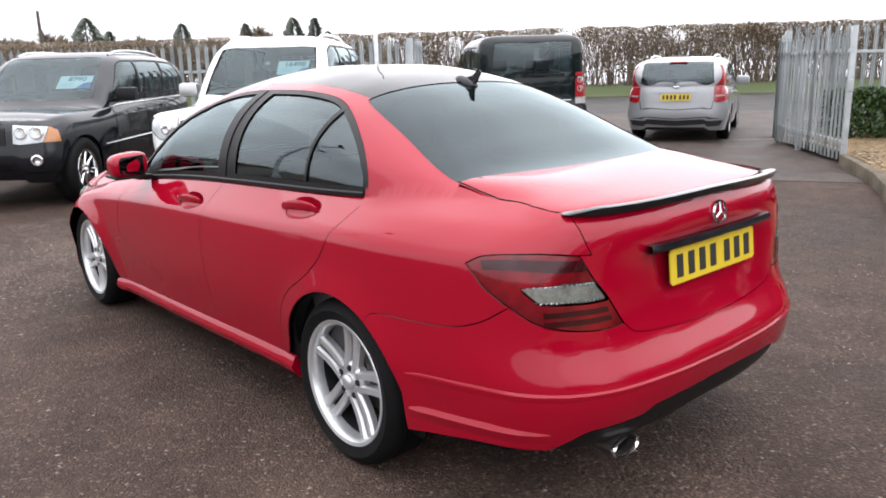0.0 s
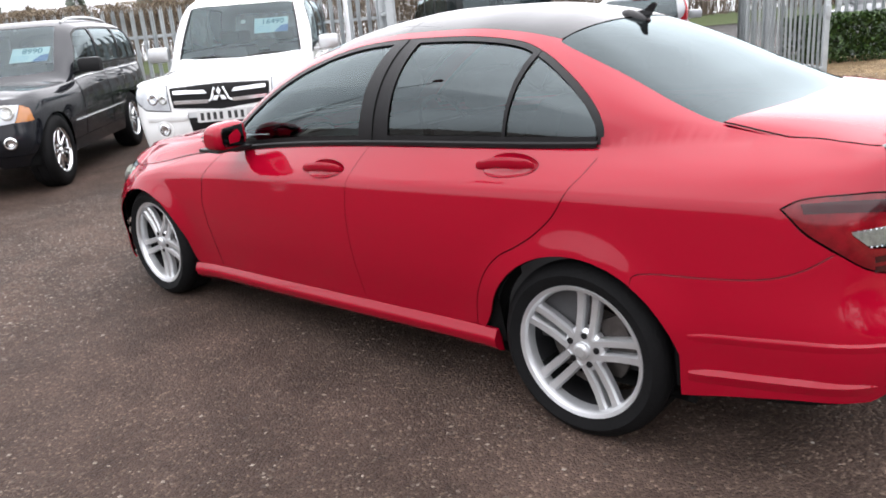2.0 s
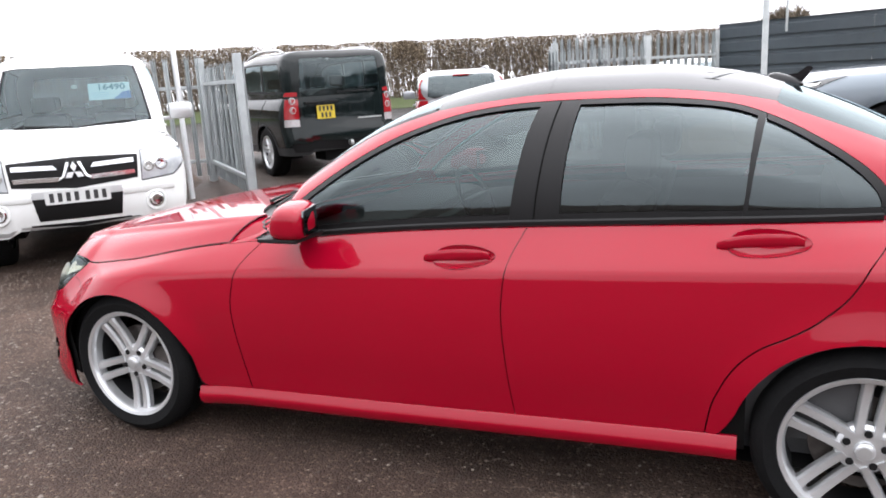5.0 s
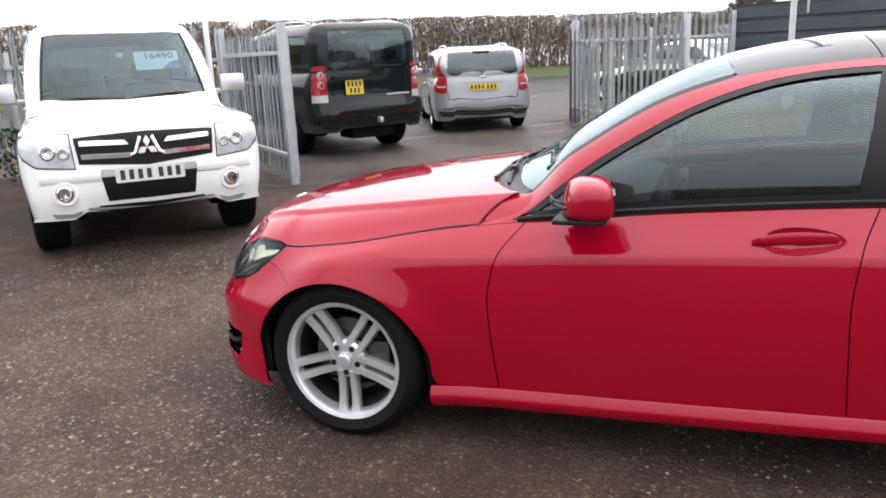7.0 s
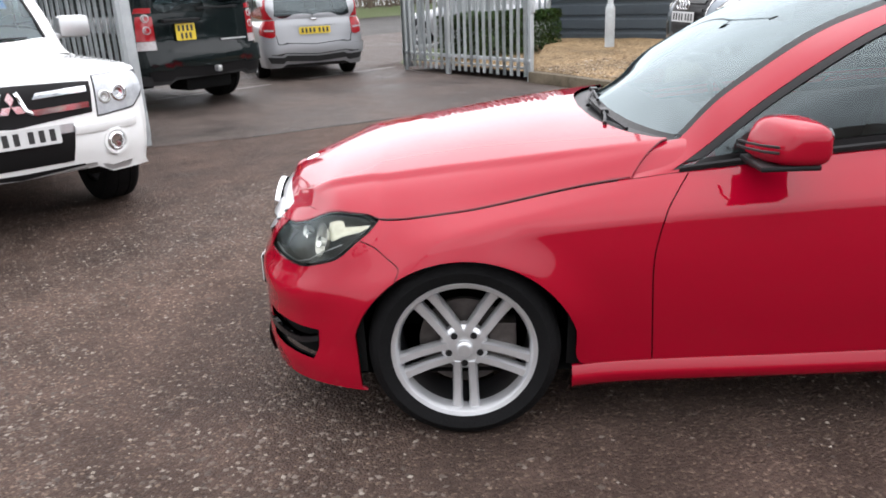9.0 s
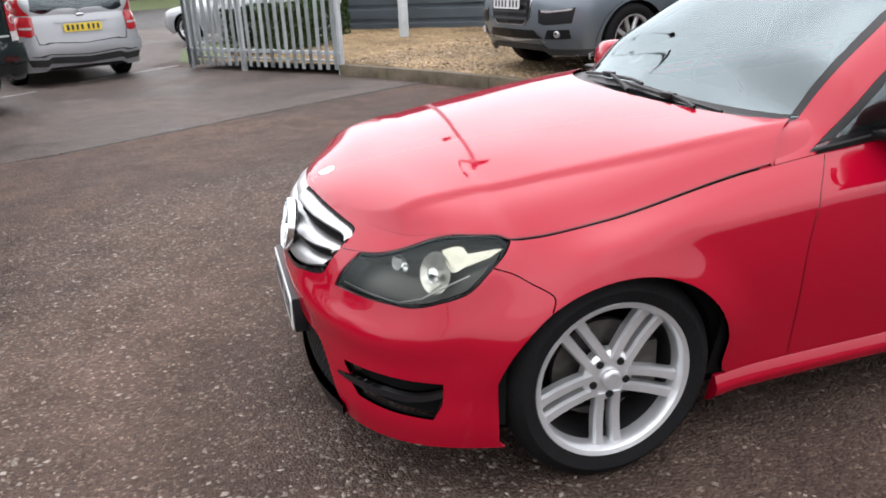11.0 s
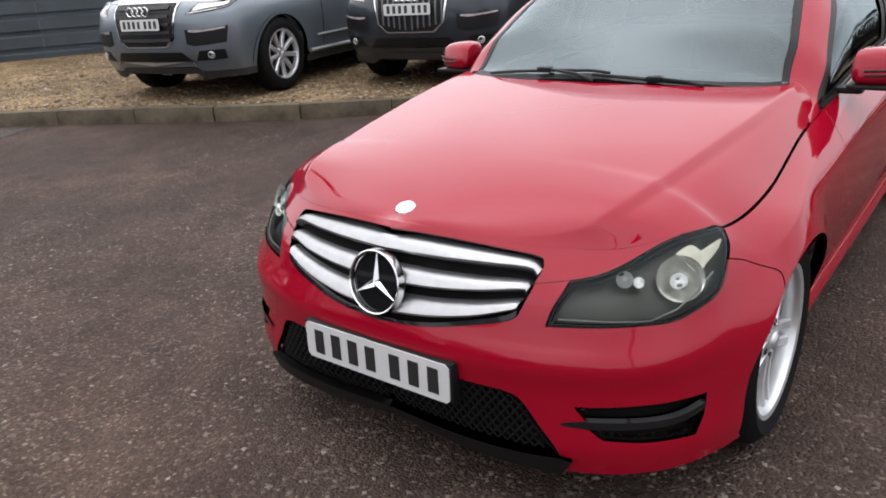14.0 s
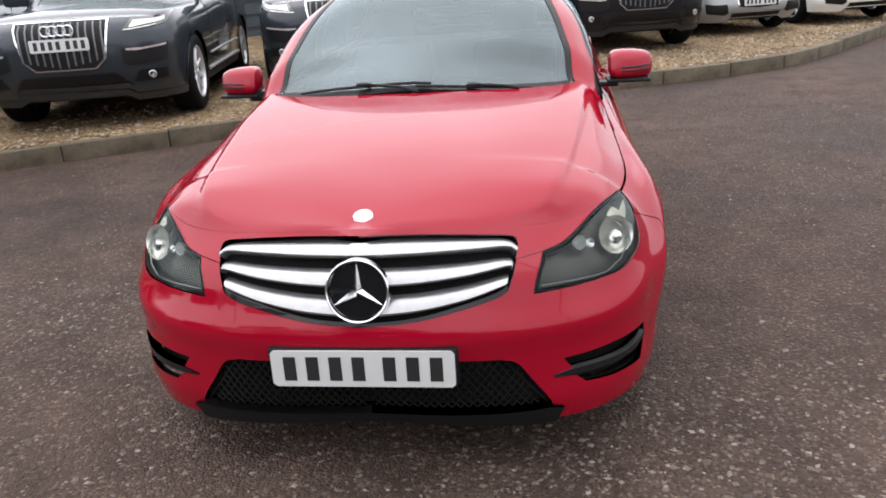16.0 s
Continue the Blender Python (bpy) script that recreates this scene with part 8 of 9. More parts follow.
    tagged(new("tax_disc", mesh_of("tax_disc", bm, PLATE_W)), "round paper tax disc on the windscreen", "sticker")


def black_suv():
    b = Body(2.1, -2.62, 1.86, 0.30, 0.99, 1.09, 1.14, 0.72, [(-2.58, 1.15), (-2.45, 1.45), (-2.25, 1.64), (-1.9, 1.71), (-1.0, 1.745), (-0.3, 1.73), (-0.05, 1.67), (0.35, 1.40), (0.72, 1.15), (0.85, 1.07)], 4.6, nose=(0.12, 0.0, 0.0, 0.03, 0.08))
    pt = []
    pt.append(("headlamp", "w", [("wf", (0.46, 0.74)), ("wf", (0.72, 0.74)), ("wf", (0.76, 0.90)), ("wf", (0.46, 0.93))], LAMP_CHROME, 0.006, "large clear headlamp"))
    pt.append(("indicator", "w", [("wf", (0.725, 0.74)), ("wx", (1.80, 0.74)), ("wx", (1.80, 0.86)), ("wf", (0.765, 0.90))], AMBER, 0.006, "amber corner indicator"))
    for k in range(4):
        y = 0.03 + k * 0.1
        pt.append(("grille_slot", "w", [("wf", (y, 0.72)), ("wf", (y + 0.055, 0.72)), ("wf", (y + 0.055, 0.90)), ("wf", (y, 0.90))], BLACK, 0.006, "tall black grille slot"))
    pt.append(("lower_intake", "w", [("wf", (0.0, 0.42)), ("wf", (0.4, 0.42)), ("wf", (0.42, 0.52)), ("wf", (0.0, 0.52))], BLACK, 0.004, ""))
    spec = dict(ws=(0.74, 0.70, -0.02, 0.58), rw=(1.2, 0.68, 1.55, 0.58), patches=pt, mirror=(0.34, 1.02, 1.19, BLACK), rails=(-1.9, -0.2, 0.60, 1.75, 0.035, SATIN), rounds=[(1.98, 0.66, 0.55, 0.06, CHROME, "round fog lamp"), (2.0, 0.53, 0.845, 0.07, LAMP_SILVER, "round headlamp bowl"), (2.0, 0.665, 0.84, 0.075, LAMP_SILVER, "round headlamp bowl")],
                seams=[(0.5, 1.05, 0.55, 0.42), (-0.52, 1.08, -0.52, 0.42), (-1.3, 1.1, -1.02, 0.72)], handles=[(-0.35, 0.98), (-1.15, 1.0)], strip=[(0.9, -1.0, 0.62, 0.64, CHROME), (0.55, -2.2, 1.06, 1.10, CHROME)], clad=(0.12, NIGHT), plates=[(facing(2.12, 0, 0.58, 1), False, False)])
    m = pose(5.78, -0.42, 0, 0, 0, 138.0) @ Matrix.Translation((-1.39, -0.86, 0))
    vehicle("suv", "black estate off-roader with chrome trim and roof rails", m, b, NIGHT, ((1.39, -1.39, 0.372), W_CARX, 1.58), [(0.52, 1.11), (0.02, 1.55), (-0.15, 1.61), (-2.0, 1.60), (-2.3, 1.18)], (0.6, -0.5, -1.4, -2.5), spec)
    price_card("pale blue price card behind the windscreen of the black vehicle", "8990", m @ Matrix.Translation((0.34, 0.38, 1.35)) @ Vector((0.62, 0, 0.78)).to_track_quat("Z", "Y").to_matrix().to_4x4())


W_CARX = wheel_mesh_parts(CHROME, 9, False, 0.372, 0.235, 0.25)


def green_suv():
    b = Body(2.2, -2.42, 1.92, 0.36, 1.05, 1.18, 1.22, 0.95, [(-2.42, 1.22), (-2.38, 1.5), (-2.31, 1.80), (-2.2, 1.885), (-1.0, 1.90), (-0.3, 1.84), (0.1, 1.80), (0.5, 1.55), (0.85, 1.26), (1.0, 1.16)], 8.0, tail=(0.02, 0.0, 0.035, 0.04, 0.045), square=1.0)
    pt = []
    for z0, z1, mt, lab in ((0.90, 1.25, BRIGHT_RED, "tall red rear lamp"), (0.79, 0.895, CLEAR_LAMP, "clear lower lamp")):
        pt.append(("rear_lamp", "w", [("wr", (0.70, z0)), ("wx", (-2.22, z0)), ("wx", (-2.22, min(z1, 1.19))), ("wr", (0.70, min(z1, 1.19)))], mt, 0.008, lab))
    pt.append(("rear_lamp", "s", [("srz", (0.70, 1.23)), ("srz", (0.86, 1.23)), ("srz", (0.85, 1.29)), ("srz", (0.70, 1.29))], BRIGHT_RED, 0.008, "red rear lamp"))
    pt.append(("bumper", "w", [("wr", (0.0, 0.55)), ("wr", (0.86, 0.55)), ("wr", (0.86, 0.76)), ("wr", (0.0, 0.76))], DEEP_GREEN, 0.05, "dark bumper step"))
    pt.append(("bumper_lower", "w", [("wr", (0.0, 0.42)), ("wr", (0.80, 0.42)), ("wr", (0.84, 0.55)), ("wr", (0.0, 0.55))], BLACK, 0.03, "black lower bumper"))
    pt.append(("reflector", "w", [("wr", (0.45, 0.58)), ("wr", (0.66, 0.58)), ("wr", (0.66, 0.63)), ("wr", (0.45, 0.63))], DARKLENS, 0.056, "dark red reflector"))
    spec = dict(ws=(0.92, 0.74, 0.12, 0.68), rw=(1.28, 0.66, 1.77, 0.62), patches=pt, mirror=(0.62, 1.05, 1.28, BLACK), rails=(-2.0, -0.2, 0.72, 1.9, 0.05, SATIN), seams=[(0.5, 1.15, 0.5, 0.5), (-0.5, 1.15, -0.5, 0.5), (-1.5, 1.18, -1.1, 0.75)],
                rounds=[(-2.425, 0.78, 1.17, 0.05, CLEAR_LAMP, "round lamp lens"), (-2.425, 0.78, 1.03, 0.05, CLEAR_LAMP, "round lamp lens")], handles=[(-0.3, 1.02)], arch_mat=CLADDING, clad=(0.1, CLADDING), glass=CLEAR,
                plates=[(facing(-2.40, 0.30, 0.985, -1), True, True)], boxes=[("tow_ball", (-2.62, -0.03, 0.47, -2.52, 0.03, 0.55, 0.02), SATIN, "round tow ball"), ("wiper", (-2.43, -0.5, 1.25, -2.41, 0.1, 1.275, 0.006), BLACK, "rear wiper"), ("plate_lamp_bar", (-2.45, 0.1, 1.11, -2.38, 0.62, 1.15, 0.01), BLACK, ""), ("lettering_bar", (-2.405, -0.62, 0.845, -2.395, -0.22, 0.865, 0.002), SATIN, "small silver lettering as a bar"), ("spare_wheel_well", (-2.35, -0.35, 0.24, -1.9, 0.35, 0.42, 0.05), WELL, "")])
    m = pose(5.62, -7.66, 0, 0, 0, -36) @ Matrix.Translation((1.41, 0, 0))
    vehicle("suv", "dark green-black boxy off-road estate seen from behind", m, b, DEEP_GREEN, ((1.475, -1.41, 0.385), W_TWIN, 1.6), [(0.75, 1.22), (0.35, 1.62), (0.15, 1.70), (-2.05, 1.72), (-2.15, 1.28)], (0.9, -0.5, -1.35, -2.4), spec)


def silver_estate():
    b = Body(2.2, -2.28, 1.79, 0.22, 0.74, 0.93, 0.98, 0.9, [(-2.25, 0.99), (-2.17, 1.20), (-2.06, 1.38), (-1.9, 1.46), (-1.0, 1.50), (-0.3, 1.49), (0.1, 1.42), (0.5, 1.20), (0.9, 0.98), (1.05, 0.9)], 5.5, tail=(0.06, 0.0, 0.01, 0.03, 0.05), square=1.0)
    pt = []
    pt.append(("rear_lamp", "w", [("wr", (0.635, 0.73)), ("wr", (0.70, 0.70)), ("wx", (-1.99, 0.76)), ("wx", (-1.98, 0.972)), ("wr", (0.625, 0.972))], BRIGHT_RED, 0.006, "tall red rear lamp"))
    pt.append(("rear_lamp_upper", "s", [("srz", (0.64, 0.988)), ("srz", (0.83, 0.988)), ("srz", (0.775, 1.20)), ("srz", (0.72, 1.34)), ("srz", (0.69, 1.34))], BRIGHT_RED, 0.006, "red upper lamp"))
    pt.append(("lamp_stripe", "w", [("wr", (0.66, 0.80)), ("wr", (0.80, 0.81)), ("wr", (0.80, 0.835)), ("wr", (0.655, 0.83))], CLEAR_LAMP, 0.01, "clear lamp stripe"))
    pt.append(("bumper", "w", [("wr", (0.0, 0.40)), ("wr", (0.80, 0.41)), ("wr", (0.83, 0.575)), ("wr", (0.0, 0.555))], SILVER, 0.035, "silver rear bumper"))
    pt.append(("bumper_groove", "w", [("wr", (0.0, 0.425)), ("wr", (0.72, 0.435)), ("wr", (0.72, 0.447)), ("wr", (0.0, 0.437))], CLADDING, 0.0385, "dark bumper groove"))
    pt.append(("bumper_lower", "w", [("wr", (0.0, 0.30)), ("wr", (0.74, 0.31)), ("wr", (0.78, 0.40)), ("wr", (0.0, 0.39))], CLADDING, 0.022, "dark lower bumper"))
    pt.append(("tailgate_gap", "w", [("wr", (0.0, 0.572)), ("wr", (0.60, 0.592)), ("wr", (0.60, 0.604)), ("wr", (0.0, 0.584))], WELL, 0.002, ""))
    pt.append(("tailgate_gap", "w", [("wr", (0.60, 0.592)), ("wr", (0.612, 0.592)), ("wr", (0.634, 0.73)), ("wr", (0.624, 0.73))], WELL, 0.002, ""))
    pt.append(("handle_bar", "w", [("wr", (0.0, 0.872)), ("wr", (0.36, 0.868)), ("wr", (0.35, 0.905)), ("wr", (0.0, 0.91))], SILVER, 0.018, "silver tailgate handle bar"))
    spec = dict(ws=(0.88, 0.64, 0.1, 0.54), rw=(1.03, 0.63, 1.40, 0.59), patches=pt, mirror=(0.55, 0.97, 1.02, SILVER), rails=(-1.6, -0.1, 0.56, 1.5, 0.035, SATIN), seams=[(0.5, 0.9, 0.5, 0.3), (-0.45, 0.93, -0.45, 0.3)], handles=[(-0.25, 0.83), (-1.1, 0.86)], glass=TINTED,
                plates=[(facing(-2.292, 0, 0.80, -1), True, False)], boxes=[("brake_light", (-2.07, -0.15, 1.388, -2.03, 0.15, 1.41, 0.005), BRIGHT_RED, "high red brake light"), ("wiper", (-2.19, -0.35, 1.09, -2.17, 0.1, 1.11, 0.006), BLACK, ""), ("badge", (-2.262, -0.05, 0.955, -2.25, 0.05, 0.99, 0.006), CHROME, "oval badge")])
    m = pose(4.37, -10.72, 0, 0, 0, -65) @ Matrix.Translation((1.32, 0, 0))
    vehicle("estate_car", "silver estate car with red tail lamps and roof rails", m, b, SILVER, ((1.33, -1.32, 0.316), W_CAR, 1.53), [(0.62, 0.97), (0.2, 1.30), (0.0, 1.36), (-1.6, 1.36), (-1.95, 1.06)], (0.75, -0.42, -1.3, -2.1), spec)


def big_suv(label, m, col, slats):
    b = Body(2.5, -2.55, 1.98, 0.25, 1.02, 1.12, 1.16, 0.98, [(-2.5, 1.17), (-2.38, 1.4), (-2.15, 1.6), (-1.8, 1.68), (-0.9, 1.735), (-0.2, 1.72), (0.1, 1.66), (0.55, 1.38), (0.98, 1.13), (1.12, 1.06)], 3.1, nose=(0.12, 0.02, 0.0, 0.03, 0.12))
    pt = []
    pt.append(("grille_surround", "w", [("wf", (0.0, 0.57)), ("wf", (0.27, 0.57)), ("wf", (0.37, 0.66)), ("wf", (0.42, 1.0)), ("wf", (0.0, 1.005))], CHROME, 0.008, "chrome grille surround"))
    pt.append(("grille", "w", [("wf", (0.0, 0.585)), ("wf", (0.26, 0.585)), ("wf", (0.352, 0.665)), ("wf", (0.40, 0.985)), ("wf", (0.0, 0.99))], BLACK, 0.014, "black grille"))
    if slats:
        for k in range(6):
            y = 0.03 + 0.064 * k
            pt.append(("grille_slat", "w", [("wf", (y, 0.60 + 0.012 * k)), ("wf", (y + 0.014, 0.60 + 0.012 * k)), ("wf", (y + 0.014, 0.975)), ("wf", (y, 0.975))], SLAT_GREY, 0.022, ""))
    else:
        for k in range(5):
            z = 0.63 + 0.075 * k
            pt.append(("grille_slat", "w", [("wf", (0.0, z)), ("wf", (0.34, z)), ("wf", (0.34, z + 0.03)), ("wf", (0.0, z + 0.03))], CLADDING, 0.024, ""))
    pt.append(("headlamp", "w", [("wf", (0.52, 0.885)), ("wf", (0.87, 0.93)), ("wx", (1.93, 1.03)), ("wf", (0.60, 0.985))], LAMP_DARK, 0.005, "angular clear headlamp"))
    pt.append(("lamp_reflector", "w", [("wf", (0.585, 0.905)), ("wf", (0.72, 0.925)), ("wf", (0.86, 0.955)), ("wf", (0.86, 0.985)), ("wf", (0.62, 0.965))], LAMP_SILVER, 0.009, ""))
    pt.append(("running_lamp", "w", [("wf", (0.54, 0.885)), ("wf", (0.80, 0.913)), ("wf", (0.80, 0.92)), ("wf", (0.54, 0.893))], LAMP_SILVER, 0.011, ""))
    pt.append(("side_intake", "w", [("wf", (0.50, 0.60)), ("wf", (0.86, 0.60)), ("wf", (0.88, 0.76)), ("wf", (0.50, 0.74))], BLACK, 0.004, "black side intake"))
    pt.append(("running_light", "w", [("wf", (0.54, 0.715)), ("wf", (0.86, 0.735)), ("wf", (0.86, 0.752)), ("wf", (0.54, 0.732))], CLEAR_LAMP, 0.01, ""))
    pt.append(("lower_intake", "w", [("wf", (0.0, 0.43)), ("wf", (0.50, 0.43)), ("wf", (0.42, 0.52)), ("wf", (0.0, 0.525))], BLACK, 0.004, ""))
    pt.append(("fog_intake", "w", [("wf", (0.56, 0.43)), ("wf", (0.84, 0.44)), ("wf", (0.84, 0.535)), ("wf", (0.62, 0.53))], BLACK, 0.006, ""))
    pt.append(("bumper_blade", "w", [("wf", (0.0, 0.385)), ("wf", (0.55, 0.39)), ("wf", (0.48, 0.425)), ("wf", (0.0, 0.42))], SATIN if not slats else CLADDING, 0.008, ""))
    spec = dict(ws=(1.02, 0.76, 0.12, 0.62), rw=(1.22, 0.7, 1.5, 0.6), patches=pt, mirror=(0.6, 1.08, 1.2, col), rails=(-1.9, -0.1, 0.64, 1.73, 0.03, SATIN), rounds=[(2.34, 0.72, 0.485, 0.036, SATIN, "round fog lamp")],
                seams=[(0.72, 1.08, 0.72, 0.42), (-0.45, 1.1, -0.45, 0.42), (-1.4, 1.14, -1.1, 0.75)], handles=[(-0.25, 1.0), (-1.2, 1.03)], steps=0.36, strip=[(0.85, -0.95, 0.52, 0.53, SATIN)], arch_mat=col, clad=(0.07, CLADDING),
                plates=[(facing(2.535, 0, 0.80, 1), False, False)])
    car = vehicle("suv", label, m, b, col, ((1.5, -1.5, 0.385), W_NINE, 1.68), [(0.78, 1.15), (0.2, 1.53), (0.0, 1.60), (-1.9, 1.56), (-2.25, 1.2)], (0.9, -0.42, -1.45, -2.5), spec, "row of parked cars on gravel")
    for k in range(4):
        bm = bmesh.new()
        lathe(bm, [(0.036, 0.0), (0.040, 0.006), (0.046, 0.006), (0.05, 0.0)], 24, facing(2.535, -0.1 + 0.067 * k, 0.925, 1), True)
        part("ring_badge", bm, CHROME, car)
    return car


def low_car(label, m, col, estate=False, group="row of parked cars on gravel"):
    b = Body(2.3, -2.4, 1.83, 0.2, 0.74, 0.92, 0.97, 0.95, [(-2.2, 0.97), (-1.9, 1.05), (-1.5, 1.25), (-1.1, 1.38), (-0.6, 1.43), (-0.2, 1.42), (0.15, 1.34), (0.6, 1.12), (0.95, 0.96), (1.08, 0.9)], 2.8, nose=(0.1, 0.0, 0.0, 0.04, 0.12))
    pt = []
    pt.append(("grille", "w", [("wf", (0.0, 0.40)), ("wf", (0.30, 0.42)), ("wf", (0.38, 0.70)), ("wf", (0.0, 0.715))], BLACK, 0.006, "black grille in a chrome frame"))
    pt.append(("grille_surround", "w", [("wf", (0.0, 0.705)), ("wf", (0.385, 0.69)), ("wf", (0.385, 0.71)), ("wf", (0.0, 0.725))], CHROME, 0.012, ""))
    pt.append(("grille_surround", "w", [("wf", (0.30, 0.40)), ("wf", (0.32, 0.40)), ("wf", (0.40, 0.70)), ("wf", (0.38, 0.70))], CHROME, 0.012, ""))
    pt.append(("headlamp", "w", [("wf", (0.46, 0.60)), ("wf", (0.78, 0.63)), ("wx", (1.82, 0.70)), ("wf", (0.50, 0.70))], LAMP_CHROME, 0.006, "clear headlamp"))
    pt.append(("side_intake", "w", [("wf", (0.46, 0.34)), ("wf", (0.76, 0.34)), ("wf", (0.78, 0.48)), ("wf", (0.50, 0.47))], BLACK, 0.006, "black side intake"))
    pt.append(("lower_intake", "w", [("wf", (0.0, 0.27)), ("wf", (0.4, 0.27)), ("wf", (0.4, 0.33)), ("wf", (0.0, 0.33))], BLACK, 0.004, ""))
    spec = dict(ws=(0.98, 0.64, 0.12, 0.52), rw=(1.05, 0.6, 1.33, 0.5), patches=pt, mirror=(0.58, 0.98, 1.0, col), seams=[(0.6, 0.9, 0.65, 0.3), (-0.4, 0.93, -0.4, 0.3)], handles=[(-0.25, 0.82), (-1.1, 0.85)], plates=[(facing(2.325, 0, 0.49, 1), False, False)])
    return vehicle("saloon_car", label, m, b, col, ((1.42, -1.38, 0.316), W_CAR, 1.56), [(0.68, 0.96), (0.2, 1.26), (0.0, 1.32), (-1.2, 1.26), (-1.6, 1.02)], (0.8, -0.4, -1.1, -1.9), spec, group)


white_suv()
black_suv()
green_suv()
silver_estate()


def nose_at(x, y, a, z, xf):
    """Pose that puts a vehicle's nose at x, y."""
    return pose(x, y, z, 0, 0, a) @ Matrix.Translation((-xf, 0, 0))


big_suv("blue-grey large off-road estate parked on gravel", nose_at(-1.0, -5.95, 12, 0.165, 2.53), STEEL_BLUE, False)
big_suv("dark slate large off-road estate with vertical chrome grille", nose_at(-2.57, -3.75, 12, 0.16, 2.53), SLATE, True)
big_suv("dark slate large estate parked in the gravel row", nose_at(-4.35, -1.55, 14, 0.16, 2.53), SLATE, True)
big_suv("black large off-road estate parked on gravel", nose_at(-6.75, 1.95, 14, 0.16, 2.53), NIGHT, True)
low_car("silver saloon with black grille parked on gravel", nose_at(-8.6, 3.85, 17, 0.16, 2.3), SILVER)
low_car("white saloon with black grille parked on gravel", nose_at(-9.6, 5.9, 19, 0.16, 2.3), WHITE)
low_car("dark saloon at the end of the gravel row", nose_at(-10.9, 8.1, 22, 0.16, 2.3), SLATE)
# vehicles out on the road side
low_car("silver car parked outside the palisade fence", pose(1.0, -15.6, 0.02, 0, 0, -40), SILVER, group="cars outside the fence")
low_car("dark grey car on the road outside the gate", pose(0.6, -24.5, 0.02, 0, 0, 52), SLATE, group="cars outside the fence")
low_car("white car behind the palisade fence", pose(17.5, -1.5, 0.02, 0, 0, 130), WHITE, group="cars outside the fence")
low_car("red car behind the palisade fence", pose(16.2, -3.6, 0.02, 0, 0, 130), paint("plain_red_paint", (0.45, 0.01, 0.01)), group="cars outside the fence")


# ---- distant trees ----
def conifer(x, y, h, r, seed):
    rng = random.Random(seed)
    t = thing("conifer", "conifer beyond the hedge, distance haze mixed into its green", "tree", pose(x, y, 0), "far trees")
    bm = bmesh.new()
    tube(bm, [(0, 0, -0.2), (0.05, 0, h * 0.5), (0, 0.05, h * 0.97)], [0.16, 0.1, 0.02], 7)
    part("trunk", bm, BARK, t)
    v, f = [], []
    for _ in range(2200):
        z = rng.random() ** 0.8
        rr = r * (1 - z) ** 0.62 * (0.35 + 0.65 * rng.random()) * (0.75 + 0.35 * noise.noise(Vector((z * 7, rng.random(), seed))))
        a = rng.random() * 6.283
        c = Vector((rr * math.cos(a), rr * math.sin(a), h * (0.12 + 0.88 * z) - rr * 0.3))
        d = Vector((math.cos(a), math.sin(a), -0.35 + 0.4 * rng.random())).normalized()
        e = d.orthogonal().normalized()
        s = h * rng.uniform(0.02, 0.055)
        i = len(v)
        v += [c - d * s * 0.3, c + e * s * 0.45, c + d * s, c - e * s * 0.45]
        f.append((i, i + 1, i + 2, i + 3))
    raw("crown", v, f, FIR, t)


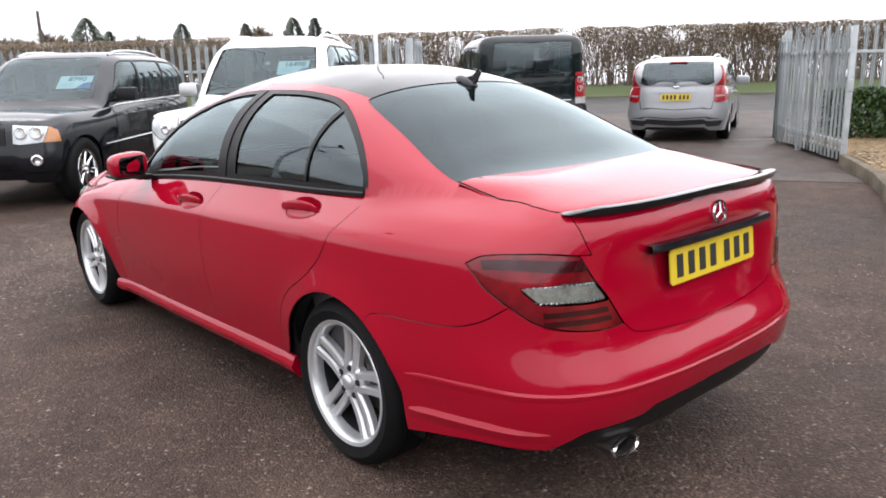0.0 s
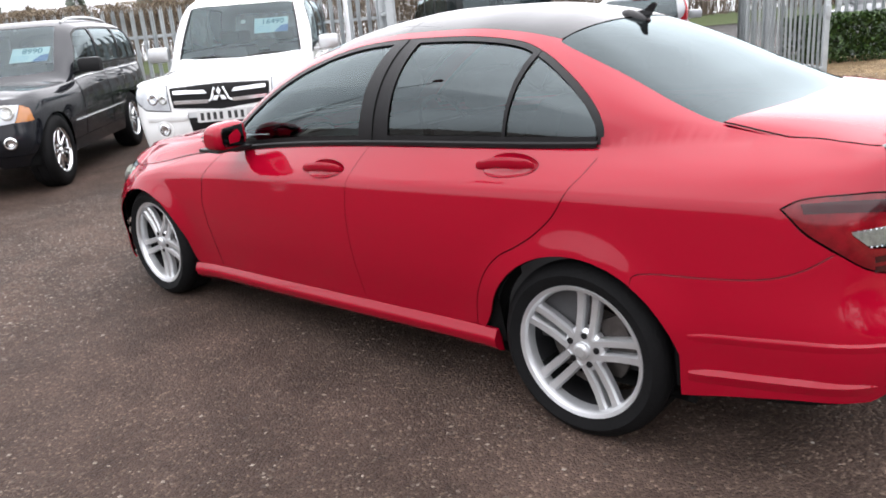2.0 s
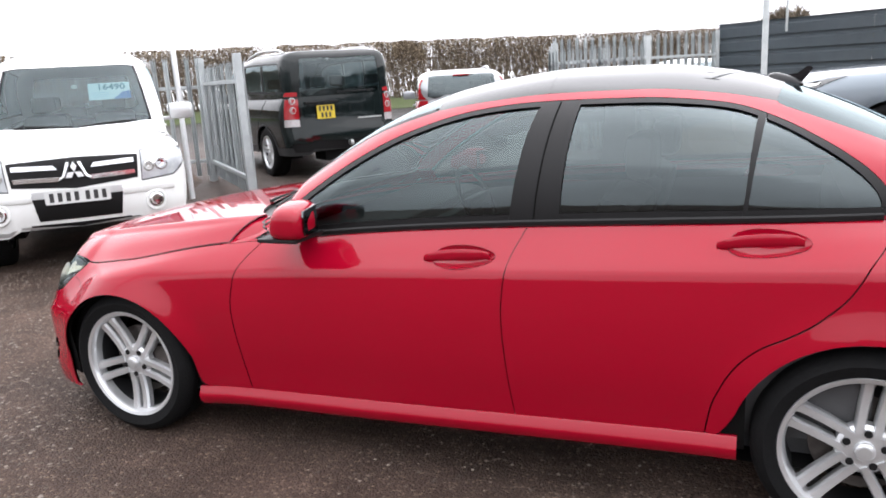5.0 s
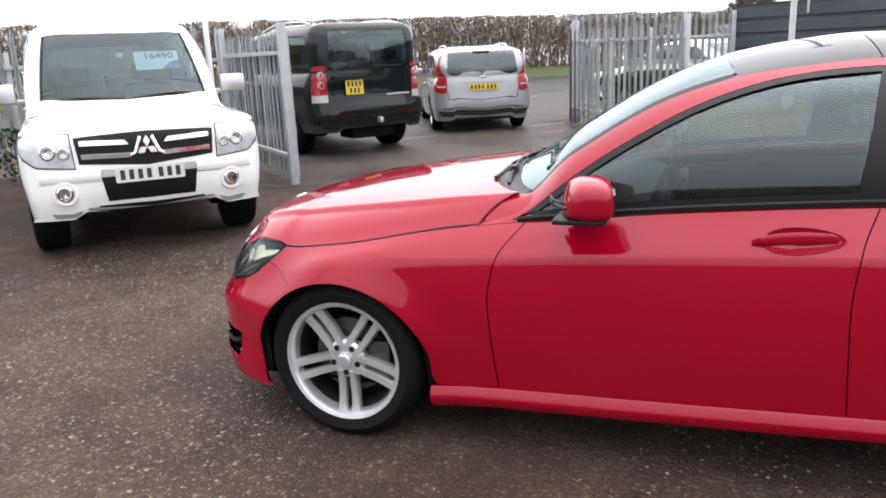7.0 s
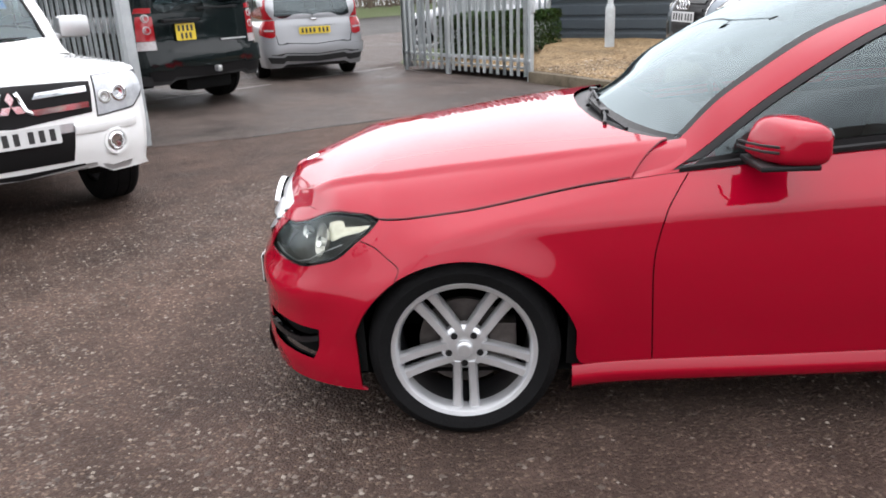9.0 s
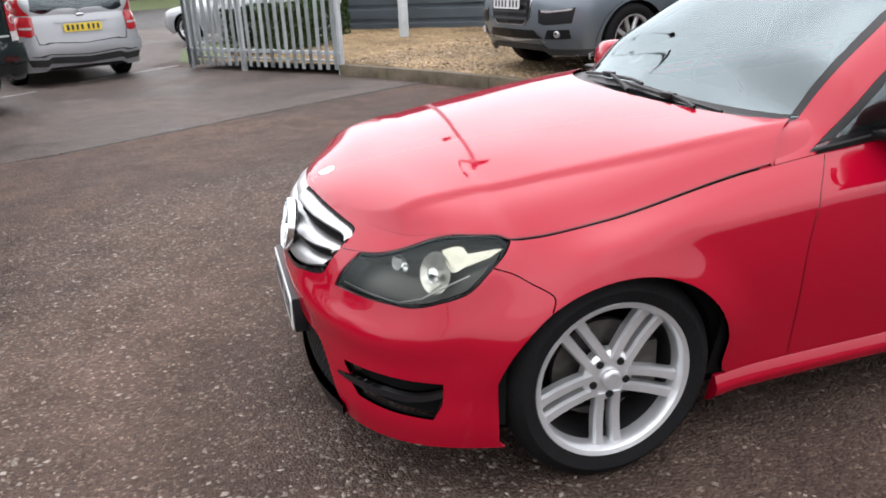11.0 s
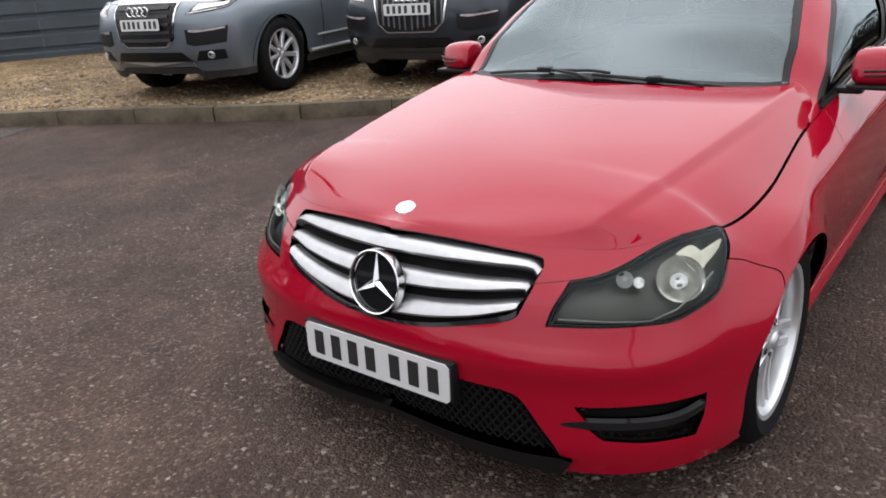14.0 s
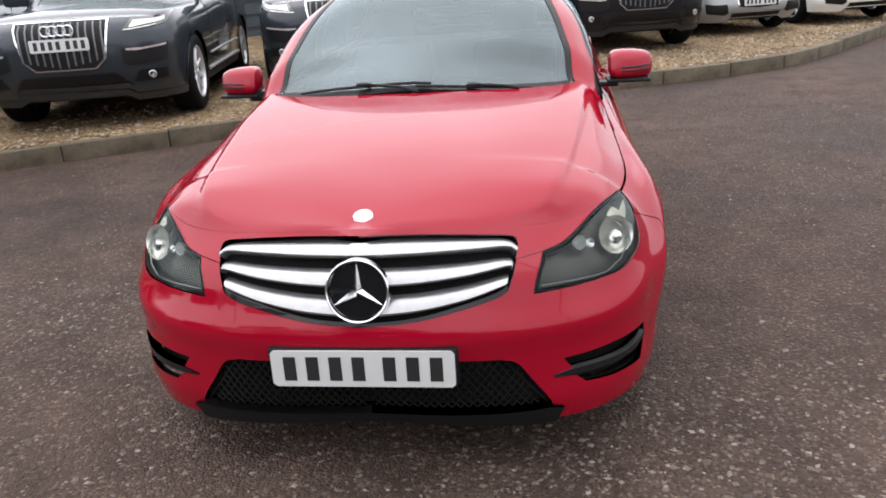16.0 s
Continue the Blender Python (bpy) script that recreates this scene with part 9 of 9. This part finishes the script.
def bare_tree(x, y, h, seed, label="leafless tree with fine brown twigs beyond the hedge"):
    rng = random.Random(seed)
    t = thing("bare_tree", label, "tree", pose(x, y, 0), "far trees")
    limb, twig = bmesh.new(), ([], [])

    def grow(p, d, length, r, depth):
        q = p + d * length
        mid = p.lerp(q, 0.5) + Vector((rng.gauss(0, 1), rng.gauss(0, 1), 0.3)) * length * 0.05
        tube(limb, [p, mid, q], [r, r * 0.8, r * 0.62], 5, False)
        if depth == 0:
            for _ in range(16):
                e = (d + Vector((rng.gauss(0, 0.6), rng.gauss(0, 0.6), rng.gauss(0.1, 0.5)))).normalized()
                b = p.lerp(q, rng.random())
                o = e.orthogonal().normalized() * 0.055
                i = len(twig[0])
                L = h * rng.uniform(0.05, 0.12)
                twig[0].extend([b - o, b + o, b + e * L])
                twig[1].append((i, i + 1, i + 2))
            return
        for _ in range(rng.choice((3, 3, 4))):
            e = (d + Vector((rng.gauss(0, 0.55), rng.gauss(0, 0.55), rng.gauss(0.12, 0.3)))).normalized()
            grow(p.lerp(q, rng.uniform(0.6, 1.0)), e, length * rng.uniform(0.6, 0.8), r * 0.55, depth - 1)
    grow(Vector((0, 0, -0.1)), Vector((rng.gauss(0, 0.04), rng.gauss(0, 0.04), 1)), h * 0.3, h * 0.022, 4)
    part("trunk", limb, BARK, t)
    raw("twig_crown", twig[0], twig[1], TWIG, t)


for k, (x, y, h, r) in enumerate(((60.8, -25.4, 6.5, 2.0), (56.5, -33.6, 6.6, 1.7), (55.6, -35.2, 6.2, 1.3), (55.1, -36.2, 5.6, 1.3), (58.5, -30.1, 6.1, 1.6), (63.3, -18.5, 6.3, 2.2), (62.6, -20.0, 5.8, 1.6))):
    conifer(x, y, h * (0.86 + 0.05 * (k % 3)), r * (1.4 + 0.3 * (k % 2)), 40 + k)
for k, (x, y, h) in enumerate(((61.8, -22.7, 6.4), (58.1, -30.9, 6.9), (63.9, -16.4, 6.6), (59.7, -27.6, 5.9), (64.6, -13.8, 6.0), (57.2, -32.5, 6.0), (65.5, -11.0, 6.2), (66.5, -7.5, 6.8), (30.0, -62.0, 6.4), (-2.0, -60.0, 6.2))):
    bare_tree(x, y, h, 60 + k)
# wooden telegraph pole
t = thing("telegraph_pole", "weathered wooden telegraph pole beyond the fence", "pole", pose(50.0, -11.6, 0, 0, 0, 30))
bm = bmesh.new()
tube(bm, [(0, 0, -0.2), (0, 0, 5.5)], [0.13, 0.09], 10)
part("post", bm, BARK, t)
